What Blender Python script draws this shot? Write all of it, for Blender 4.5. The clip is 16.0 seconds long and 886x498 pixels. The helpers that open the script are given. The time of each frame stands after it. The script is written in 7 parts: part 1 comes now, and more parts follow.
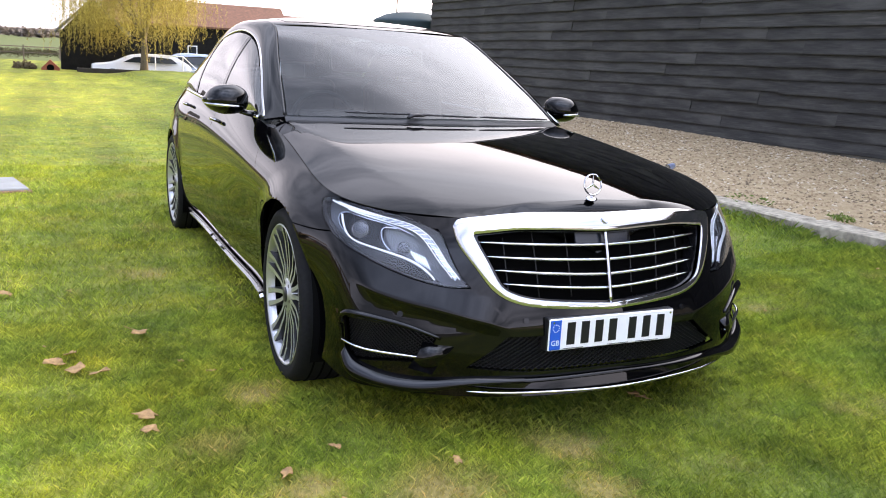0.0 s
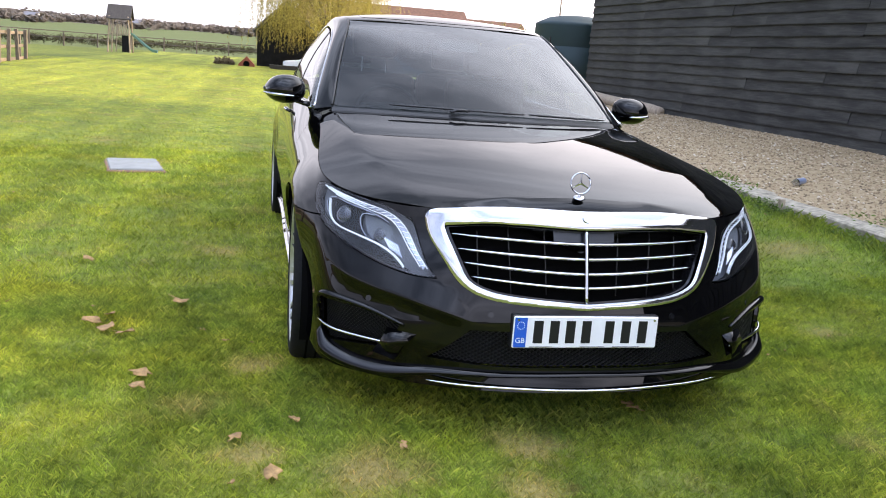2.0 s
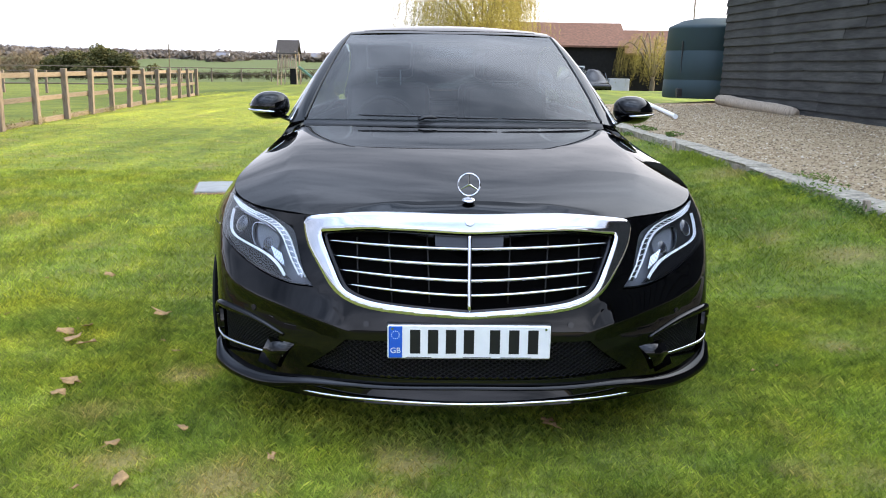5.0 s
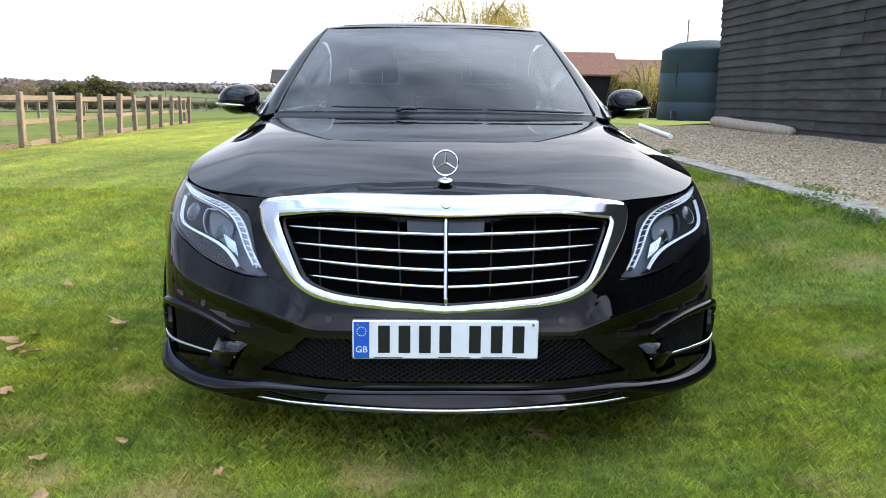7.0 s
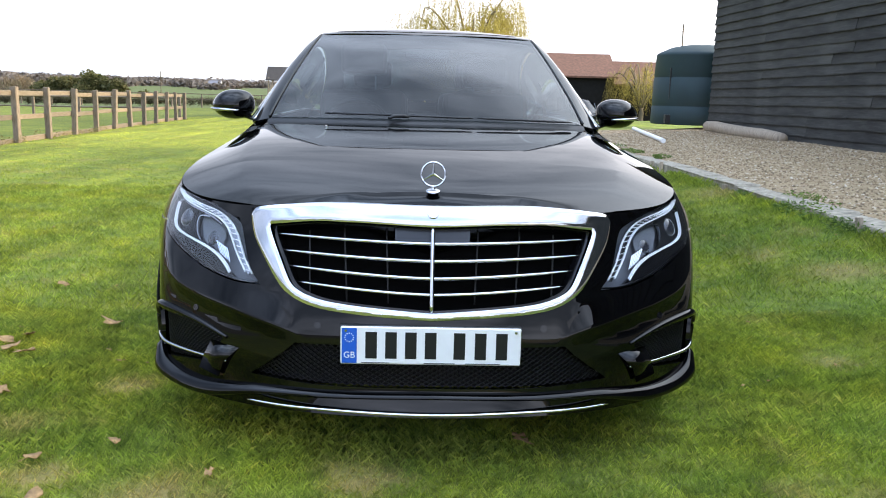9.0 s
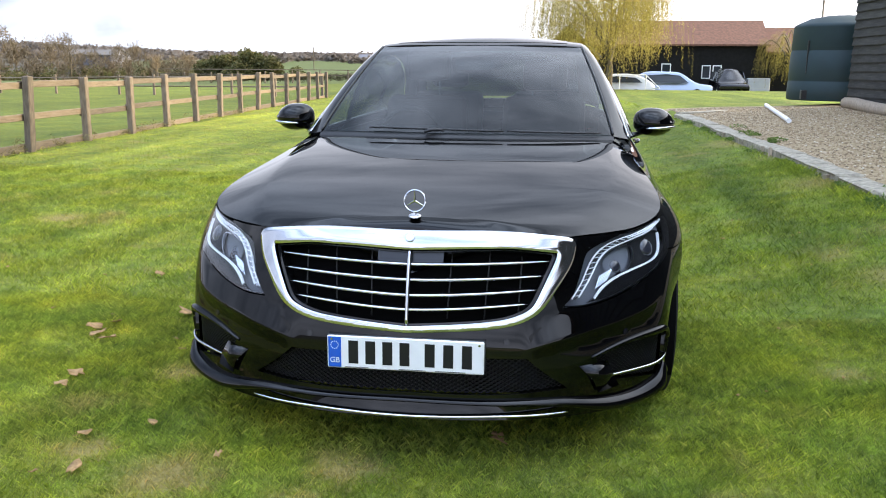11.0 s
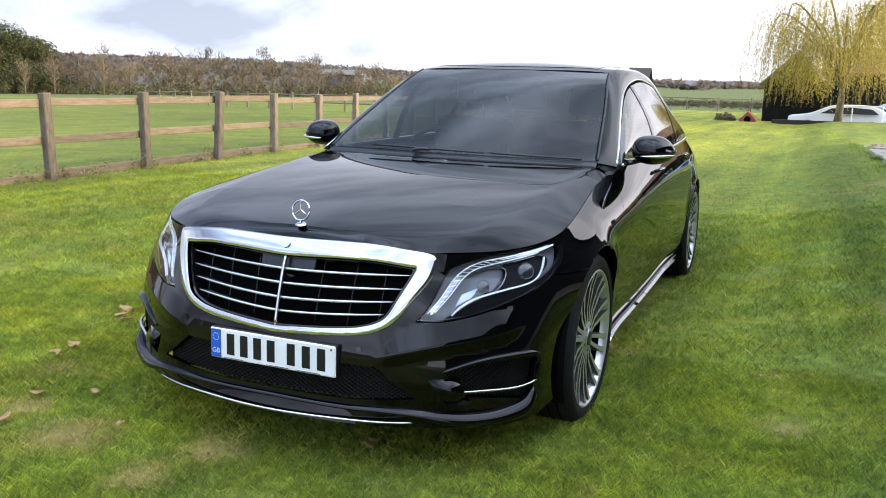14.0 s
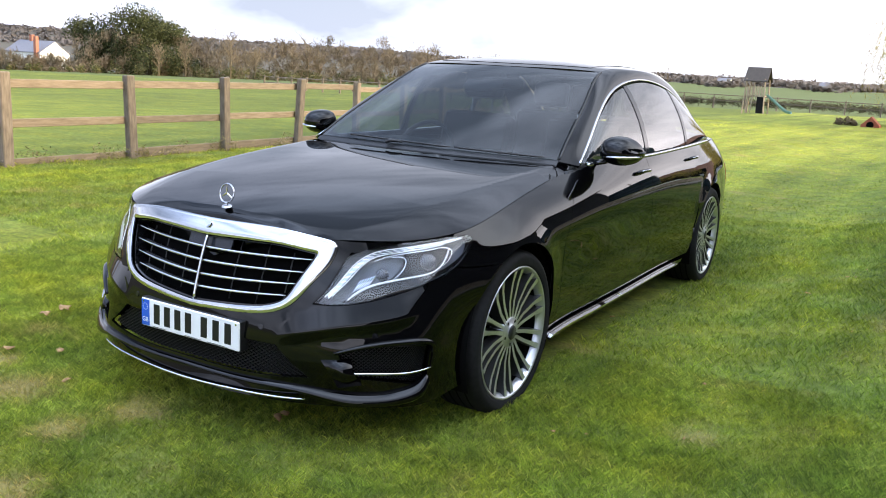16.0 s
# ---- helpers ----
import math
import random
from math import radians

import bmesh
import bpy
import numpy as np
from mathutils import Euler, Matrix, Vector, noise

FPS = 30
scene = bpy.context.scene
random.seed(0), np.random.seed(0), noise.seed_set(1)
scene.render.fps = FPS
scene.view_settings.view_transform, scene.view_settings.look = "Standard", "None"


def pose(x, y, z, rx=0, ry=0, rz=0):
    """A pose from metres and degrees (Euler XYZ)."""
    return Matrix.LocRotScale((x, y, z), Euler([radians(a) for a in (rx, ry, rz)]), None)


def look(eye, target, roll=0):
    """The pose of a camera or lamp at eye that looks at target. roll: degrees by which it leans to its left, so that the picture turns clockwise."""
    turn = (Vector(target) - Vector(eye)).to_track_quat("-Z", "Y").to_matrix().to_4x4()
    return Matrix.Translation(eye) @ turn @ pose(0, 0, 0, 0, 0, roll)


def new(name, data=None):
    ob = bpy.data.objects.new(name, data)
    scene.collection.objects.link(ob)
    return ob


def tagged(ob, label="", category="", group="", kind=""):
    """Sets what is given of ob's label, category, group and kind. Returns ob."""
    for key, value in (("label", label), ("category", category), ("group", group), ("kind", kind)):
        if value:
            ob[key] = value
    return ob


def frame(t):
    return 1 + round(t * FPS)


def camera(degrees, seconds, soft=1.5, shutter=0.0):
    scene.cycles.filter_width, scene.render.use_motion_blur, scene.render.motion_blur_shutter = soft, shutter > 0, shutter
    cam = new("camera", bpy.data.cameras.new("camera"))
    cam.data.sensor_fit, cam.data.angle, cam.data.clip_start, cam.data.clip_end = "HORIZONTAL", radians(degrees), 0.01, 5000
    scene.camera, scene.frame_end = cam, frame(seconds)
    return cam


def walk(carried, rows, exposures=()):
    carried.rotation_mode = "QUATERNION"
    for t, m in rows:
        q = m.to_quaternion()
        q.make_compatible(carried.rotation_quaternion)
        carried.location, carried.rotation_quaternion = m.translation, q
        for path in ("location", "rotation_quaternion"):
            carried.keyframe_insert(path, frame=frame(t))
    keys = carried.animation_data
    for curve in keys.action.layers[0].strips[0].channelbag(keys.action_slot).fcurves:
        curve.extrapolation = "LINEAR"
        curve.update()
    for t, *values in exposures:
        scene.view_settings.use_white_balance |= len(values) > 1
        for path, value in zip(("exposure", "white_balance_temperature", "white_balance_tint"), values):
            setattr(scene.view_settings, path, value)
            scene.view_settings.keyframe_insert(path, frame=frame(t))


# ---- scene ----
cam = camera(54.9, 16.0, soft=1.0)
PATH = [
    (0, (-1.724, 0.305, 1.247), (-0.917, 2.086, 0.826), 3.0),
    (0.5, (-1.547, 0.181, 1.234), (-0.883, 2.02, 0.813), 2.8),
    (1, (-1.393, 0.133, 1.233), (-0.83, 2.004, 0.804), 3.9),
    (1.5, (-1.212, 0.137, 1.231), (-0.726, 2.026, 0.786), 4.8),
    (2, (-1.085, 0.058, 1.249), (-0.667, 1.964, 0.812), 4.4),
    (2.5, (-0.901, 0.006, 1.242), (-0.577, 1.936, 0.826), 4.3),
    (3, (-0.726, 0.048, 1.237), (-0.448, 1.984, 0.819), 3.2),
    (3.5, (-0.562, 0.048, 1.249), (-0.319, 1.987, 0.82), 2.6),
    (3.7, (-0.483, 0.024, 1.247), (-0.266, 1.966, 0.823), 2.7),
    (5.8, (-0.026, 0.138, 1.189), (-0.076, 2.098, 0.796), 0.2),
    (6, (-0.022, 0.17, 1.169), (-0.074, 2.133, 0.787), 0.4),
    (6.5, (-0.036, 0.244, 1.106), (-0.059, 2.21, 0.735), 0.7),
    (7, (-0.042, 0.343, 1.039), (-0.015, 2.313, 0.696), 0.7),
    (7.5, (-0.053, 0.418, 0.992), (0.022, 2.391, 0.674), 0.8),
    (8, (-0.055, 0.442, 0.976), (0.042, 2.415, 0.664), 0.7),
    (8.5, (-0.054, 0.405, 1.008), (0.038, 2.376, 0.681), 1.1),
    (9, (-0.022, 0.277, 1.081), (0.019, 2.246, 0.736), 1.5),
    (9.5, (0.086, 0.092, 1.181), (0.059, 2.06, 0.825), 1.2),
    (10, (0.187, 0.039, 1.262), (0.073, 1.994, 0.858), 0.2),
    (10.2, (0.242, 0.035, 1.269), (0.095, 1.987, 0.861), 0.3),
    (12.3, (1.089, 0.061, 1.343), (0.494, 1.926, 0.932), 0.4),
    (12.5, (1.181, 0.056, 1.337), (0.536, 1.905, 0.931), 0.6),
    (13, (1.383, 0.057, 1.322), (0.651, 1.869, 0.896), 0.5),
    (13.5, (1.548, 0.148, 1.313), (0.779, 1.948, 0.904), 1.2),
    (14, (1.703, 0.254, 1.312), (0.911, 2.052, 0.939), 1.7),
    (14.5, (1.929, 0.277, 1.311), (1.104, 2.056, 0.92), 1.6),
    (15, (2.096, 0.317, 1.334), (1.194, 2.048, 0.897), 2.0),
    (15.5, (2.255, 0.414, 1.341), (1.289, 2.112, 0.91), 2.9),
    (16, (2.408, 0.501, 1.356), (1.39, 2.175, 0.955), 3.4),
]
EXPOSURES = [(0.0, 1.23, 7100, 22), (1.5, 1.08, 6980, 20), (3.7, 1.04, 6800, 16), (8.0, 1.00, 6560, 12), (12.5, 1.03, 6760, 14), (14.0, 0.99, 6720, 14), (15.0, 0.91, 6680, 13), (16.0, 1.09, 6720, 15)]
walk(cam, [(t, look(eye, target, roll)) for t, eye, target, roll in PATH], EXPOSURES)

# ---- world and sun ----
SUN_EL, SUN_AZ = radians(21.5), radians(83)      # the sun stands low to the east (+x), behind the barn
GLOW_EL, GLOW_AZ = radians(20), radians(60)    # the brightest cloud stands beside it
world = bpy.data.worlds.new("overcast_sky")
scene.world = world
world.use_nodes = True
wn, wl = world.node_tree.nodes, world.node_tree.links
wn.clear()
w_out, w_bg = wn.new("ShaderNodeOutputWorld"), wn.new("ShaderNodeBackground")
w_sky = wn.new("ShaderNodeTexSky")
w_sky.sky_type, w_sky.sun_disc, w_sky.sun_elevation, w_sky.sun_rotation = "NISHITA", False, SUN_EL, SUN_AZ
w_sky.air_density, w_sky.dust_density = 1.0, 2.5
w_dim = wn.new("ShaderNodeVectorMath")
w_dim.operation = "SCALE"
w_dim.inputs[3].default_value = 0.11
w_tc, w_map = wn.new("ShaderNodeTexCoord"), wn.new("ShaderNodeMapping")
w_map.inputs["Scale"].default_value = (1.0, 1.0, 3.0)
w_map.inputs["Location"].default_value = (0.35, 0.9, 0.2)
w_n = wn.new("ShaderNodeTexNoise")
w_n.inputs["Scale"].default_value, w_n.inputs["Detail"].default_value, w_n.inputs["Roughness"].default_value = 1.9, 6, 0.55
w_n.inputs["Distortion"].default_value = 0.4
w_grey = wn.new("ShaderNodeValToRGB")
w_grey.color_ramp.elements[0].position, w_grey.color_ramp.elements[0].color = 0.37, (0.33, 0.36, 0.41, 1)
w_grey.color_ramp.elements[1].position, w_grey.color_ramp.elements[1].color = 0.61, (1.02, 1.04, 1.11, 1)
# cloud light: brightest round the hidden sun and low over the horizon, greyer overhead
w_dot = wn.new("ShaderNodeVectorMath")
w_dot.operation = "DOT_PRODUCT"
w_dot.inputs[1].default_value = (math.sin(GLOW_AZ) * math.cos(GLOW_EL), math.cos(GLOW_AZ) * math.cos(GLOW_EL), math.sin(GLOW_EL))
w_span = wn.new("ShaderNodeMapRange")
w_span.inputs["From Min"].default_value, w_span.inputs["From Max"].default_value = -1.0, 1.0
w_glow = wn.new("ShaderNodeValToRGB")
for k, (pos, col) in enumerate(((0.36, (0.73, 0.80, 0.94)), (0.56, (0.89, 0.94, 1.01)), (0.76, (1.08, 1.08, 1.10)), (0.86, (1.55, 1.50, 1.46)), (0.93, (2.5, 2.38, 2.24)), (1.0, (4.2, 3.95, 3.6)))):
    e = w_glow.color_ramp.elements[k] if k in (0, 1) else w_glow.color_ramp.elements.new(pos)
    e.position, e.color = pos, (*col, 1)
w_sep = wn.new("ShaderNodeSeparateXYZ")
w_low = wn.new("ShaderNodeValToRGB")
for k, (pos, val, blue) in enumerate(((0.0, 1.65, 0), (0.13, 1.22, 0), (0.27, 0.82, 0.03), (0.50, 0.76, 0.13), (1.0, 1.42, 0.14))):
    e = w_low.color_ramp.elements[k] if k in (0, 1) else w_low.color_ramp.elements.new(pos)
    e.position, e.color = pos, (val * (1 - blue), val, val * (1 + blue), 1)
# unseen brightening added to the sky high in the south, to light the ground
w_dot2, w_fill, w_mul3 = wn.new("ShaderNodeVectorMath"), wn.new("ShaderNodeMapRange"), wn.new("ShaderNodeVectorMath")
w_dot2.operation, w_mul3.operation = "DOT_PRODUCT", "SCALE"
w_dot2.inputs[1].default_value = (0.0, -0.56, 0.83)
w_fill.interpolation_type = "SMOOTHSTEP"
w_fill.inputs["From Min"].default_value, w_fill.inputs["From Max"].default_value = 0.45, 0.95
w_fill.inputs["To Min"].default_value, w_fill.inputs["To Max"].default_value = 1.0, 2.7
w_veil = wn.new("ShaderNodeMix")
w_veil.data_type = "RGBA"
w_veil.inputs[7].default_value = (0.90, 0.92, 0.97, 1)
w_thin = wn.new("ShaderNodeMapRange")
w_thin.interpolation_type = "SMOOTHSTEP"
w_thin.inputs["From Min"].default_value, w_thin.inputs["From Max"].default_value = 0.60, 0.92
w_thin.inputs["To Max"].default_value = 0.8
w_mul, w_mul2 = wn.new("ShaderNodeVectorMath"), wn.new("ShaderNodeVectorMath")
w_mul.operation = w_mul2.operation = "MULTIPLY"
w_mix = wn.new("ShaderNodeMix")
w_mix.data_type = "RGBA"
w_mix.inputs[0].default_value = 0.84
wl.new(w_tc.outputs["Generated"], w_map.inputs["Vector"])
wl.new(w_tc.outputs["Generated"], w_dot.inputs[0])
wl.new(w_tc.outputs["Generated"], w_sep.inputs[0])
wl.new(w_map.outputs[0], w_n.inputs["Vector"])
wl.new(w_n.outputs["Fac"], w_grey.inputs[0])
wl.new(w_dot.outputs["Value"], w_span.inputs[0])
wl.new(w_span.outputs[0], w_glow.inputs[0])
wl.new(w_sep.outputs["Z"], w_low.inputs[0])
wl.new(w_glow.outputs[0], w_mul.inputs[0])
wl.new(w_low.outputs[0], w_mul.inputs[1])
wl.new(w_dot.outputs["Value"], w_thin.inputs[0])
wl.new(w_thin.outputs[0], w_veil.inputs[0])
wl.new(w_grey.outputs[0], w_veil.inputs[6])
wl.new(w_veil.outputs[2], w_mul2.inputs[0])
wl.new(w_mul.outputs[0], w_mul2.inputs[1])
wl.new(w_sky.outputs[0], w_dim.inputs[0])
wl.new(w_dim.outputs[0], w_mix.inputs[6])
wl.new(w_tc.outputs["Generated"], w_dot2.inputs[0])
wl.new(w_dot2.outputs["Value"], w_fill.inputs[0])
wl.new(w_mul2.outputs[0], w_mul3.inputs[0])
wl.new(w_fill.outputs[0], w_mul3.inputs[3])
wl.new(w_mul3.outputs[0], w_mix.inputs[7])
wl.new(w_mix.outputs[2], w_bg.inputs[0])
w_bg.inputs[1].default_value = 0.88
wl.new(w_bg.outputs[0], w_out.inputs[0])

sun = new("sun", bpy.data.lights.new("sun", "SUN"))
sun.data.energy, sun.data.angle, sun.data.color = 3.5, radians(8), (1.0, 0.84, 0.56)
sun.matrix_world = look((60, 20, 40), (60 - math.sin(SUN_AZ) * math.cos(SUN_EL), 20 - math.cos(SUN_AZ) * math.cos(SUN_EL), 40 - math.sin(SUN_EL)))


# ---- materials ----
class Mat:
    """A node material with short calls to build it."""

    def __init__(self, name):
        self.m = bpy.data.materials.new(name)
        self.m.use_nodes = True
        self.t = self.m.node_tree
        self.p = self.t.nodes["Principled BSDF"]
        self.out = self.t.nodes["Material Output"]

    def node(self, kind, **sets):
        n = self.t.nodes.new(kind)
        for key, value in sets.items():
            n.inputs[key.replace("_", " ")].default_value = value
        return n

    def link(self, a, b):
        self.t.links.new(a, b)

    def put(self, **sets):
        for key, value in sets.items():
            self.p.inputs[key.replace("_", " ")].default_value = value
        return self

    def noise(self, scale, detail=4, rough=0.55, stretch=None, space="Object"):
        tc = self.node("ShaderNodeTexCoord")
        n = self.node("ShaderNodeTexNoise", Scale=scale, Detail=detail, Roughness=rough)
        if stretch:
            mp = self.node("ShaderNodeMapping", Scale=stretch)
            self.link(tc.outputs[space], mp.inputs["Vector"])
            self.link(mp.outputs[0], n.inputs["Vector"])
        else:
            self.link(tc.outputs[space], n.inputs["Vector"])
        return n.outputs["Fac"]

    def ramp(self, fac, *stops):
        r = self.node("ShaderNodeValToRGB")
        e = r.color_ramp.elements
        while len(e) < len(stops):
            e.new(0.5)
        for k, (pos, col) in enumerate(stops):
            e[k].position, e[k].color = pos, (*col, 1)
        self.link(fac, r.inputs[0])
        return r.outputs[0]

    def mix(self, fac, a, b, mode="MIX"):
        m = self.node("ShaderNodeMix")
        m.data_type, m.blend_type = "RGBA", mode
        for val, i in ((fac, 0), (a, 6), (b, 7)):
            if isinstance(val, (int, float)):
                m.inputs[i].default_value = val
            elif isinstance(val, tuple):
                m.inputs[i].default_value = (*val, 1)
            else:
                self.link(val, m.inputs[i])
        return m.outputs[2]

    def color(self, c):
        self.link(c, self.p.inputs["Base Color"])
        return self

    def bump(self, fac, strength, dist):
        b = self.node("ShaderNodeBump", Strength=strength, Distance=dist)
        self.link(fac, b.inputs["Height"])
        old = self.p.inputs["Normal"].links
        if old:
            self.link(old[0].from_socket, b.inputs["Normal"])
        self.link(b.outputs[0], self.p.inputs["Normal"])
        return self

    def rough(self, fac, lo, hi):
        r = self.node("ShaderNodeMapRange")
        r.inputs["To Min"].default_value, r.inputs["To Max"].default_value = lo, hi
        self.link(fac, r.inputs[0])
        self.link(r.outputs[0], self.p.inputs["Roughness"])
        return self

    def leafy(self, colour, share=0.45):
        """A thin leaf: part of the light passes through it."""
        self.color(colour)
        t = self.node("ShaderNodeBsdfTranslucent")
        m = self.node("ShaderNodeMixShader")
        m.inputs[0].default_value = share
        self.link(colour, t.inputs["Color"])
        self.link(self.p.outputs[0], m.inputs[1])
        self.link(t.outputs[0], m.inputs[2])
        self.link(m.outputs[0], self.out.inputs[0])
        return self

    def random(self):
        return self.node("ShaderNodeObjectInfo").outputs["Random"]

    def island(self):
        return self.node("ShaderNodeNewGeometry").outputs["Random Per Island"]


def plain(name, col, rough=0.5, metal=0.0, grain=0.0, scale=40.0, **more):
    k = Mat(name).put(Base_Color=(*col, 1), Roughness=rough, Metallic=metal, **more)
    if grain:
        f = k.noise(scale, 5)
        k.color(k.ramp(f, (0.25, tuple(c * (1 - grain) for c in col)), (0.75, tuple(min(1, c * (1 + grain)) for c in col))))
        k.bump(f, 0.25, 0.002)
    return k.m


def clear(name, tint, ior=1.5, rough=0.0):
    """Thin glass: tinted see-through; its two faces mirror, more so towards grazing sight."""
    k = Mat(name)
    tr = k.node("ShaderNodeBsdfTransparent", Color=(*tint, 1))
    gl = k.node("ShaderNodeBsdfGlossy", Roughness=rough)
    lw = k.node("ShaderNodeLayerWeight", Blend=0.5)
    pw = k.node("ShaderNodeMath")
    pw.operation = "POWER"
    pw.inputs[1].default_value = 5.0
    fr = k.node("ShaderNodeMapRange")
    fr.inputs["To Min"].default_value, fr.inputs["To Max"].default_value = ((ior - 1) / (ior + 1)) ** 2, 1.0
    k.link(lw.outputs["Facing"], pw.inputs[0])
    k.link(pw.outputs[0], fr.inputs[0])
    both_faces, plus = k.node("ShaderNodeMath"), k.node("ShaderNodeMath")
    both_faces.operation, plus.operation = "DIVIDE", "ADD"
    k.link(fr.outputs[0], plus.inputs[0])
    plus.inputs[1].default_value = 1.0
    twice = k.node("ShaderNodeMath")
    twice.operation = "MULTIPLY"
    twice.inputs[1].default_value = 2.0
    k.link(fr.outputs[0], twice.inputs[0])
    k.link(twice.outputs[0], both_faces.inputs[0])
    k.link(plus.outputs[0], both_faces.inputs[1])
    mx = k.node("ShaderNodeMixShader")
    k.link(both_faces.outputs[0], mx.inputs[0])
    k.link(tr.outputs[0], mx.inputs[1])
    k.link(gl.outputs[0], mx.inputs[2])
    k.link(mx.outputs[0], k.out.inputs[0])
    k.t.nodes.remove(k.p)
    return k.m


def paint_mat():
    k = Mat("black_car_paint").put(Base_Color=(0.0035, 0.0035, 0.0045, 1), Roughness=0.5, Specular_IOR_Level=0.0, Coat_Weight=1.0, Coat_Roughness=0.02, Coat_IOR=1.41)
    dust = k.noise(9, 6, 0.65)
    k.color(k.ramp(dust, (0.45, (0.0010, 0.0010, 0.0013)), (0.85, (0.0028, 0.0027, 0.0025))))
    return k.m


M_PAINT = paint_mat()
M_CHROME = plain("polished_chrome", (0.61, 0.62, 0.645), 0.09, 1.0)
M_SATIN = plain("satin_silver_trim", (0.62, 0.63, 0.65), 0.22, 1.0)
M_BLACK = plain("black_plastic", (0.012, 0.012, 0.013), 0.45, 0, 0.3, 120)
M_GLOSSBLACK = plain("gloss_black_plastic", (0.006, 0.006, 0.007), 0.08)
M_MESH = plain("black_mesh_plastic", (0.006, 0.006, 0.007), 0.45, Specular_IOR_Level=0.3)
M_DARK = plain("dark_cavity", (0.003, 0.003, 0.003), 0.9, Specular_IOR_Level=0.05)
M_RUBBER = plain("tyre_rubber", (0.009, 0.009, 0.0095), 0.82, 0, 0.35, 60, Specular_IOR_Level=0.2)
M_ALLOY = plain("machined_alloy", (0.60, 0.61, 0.64), 0.40, 0.9, 0.06, 200)
M_ALLOYDARK = plain("tremolite_grey_alloy", (0.055, 0.056, 0.06), 0.35, 0.6)
M_DISC = plain("brake_disc_steel", (0.30, 0.30, 0.31), 0.35, 1.0)
M_GLASS = clear("tinted_windscreen_glass", (0.28, 0.345, 0.36), 1.52)
M_REARGLASS = clear("dark_tinted_rear_glass", (0.10, 0.12, 0.125), 1.52)
M_SIDEGLASS = clear("dark_privacy_glass", (0.22, 0.24, 0.25), 1.75)
M_DOORGLASS = clear("green_tinted_door_glass", (0.60, 0.66, 0.64), 1.70)
M_LENS = clear("clear_lamp_lens", (0.93, 0.95, 0.97), 1.46)
M_PROJECTOR = plain("projector_glass", (0.020, 0.022, 0.030), 0.03, Coat_Weight=1.0)
M_SILVERLAMP = plain("lamp_reflector_silver", (0.62, 0.64, 0.68), 0.16, 1.0)
M_LAMPSMOKE = plain("smoked_lamp_housing", (0.012, 0.0125, 0.014), 0.7, 0.0, Specular_IOR_Level=0.1)
M_LAMPFLOOR = plain("frosted_lamp_floor", (0.15, 0.16, 0.18), 0.75, 0.0, Specular_IOR_Level=0.1)
M_DRL = plain("frosted_light_guide", (0.92, 0.94, 0.97), 0.30)
M_LEATHER = plain("dark_leather", (0.012, 0.0115, 0.011), 0.55, 0, 0.2, 150)
M_DASH = plain("dark_dashboard_plastic", (0.010, 0.010, 0.010), 0.6, 0, 0.2, 150)
M_PLATE = plain("white_plate_plastic", (0.80, 0.80, 0.79), 0.28, 0, 0.04, 30)
M_PLATEBLUE = plain("blue_plate_band", (0.01, 0.10, 0.52), 0.3)
M_INK = plain("black_plate_ink", (0.008, 0.008, 0.010), 0.35)
M_WHITE = plain("white_paint", (0.78, 0.78, 0.76), 0.4, 0, 0.05, 20)
M_REDLAMP = plain("red_lamp_plastic", (0.25, 0.006, 0.006), 0.12)


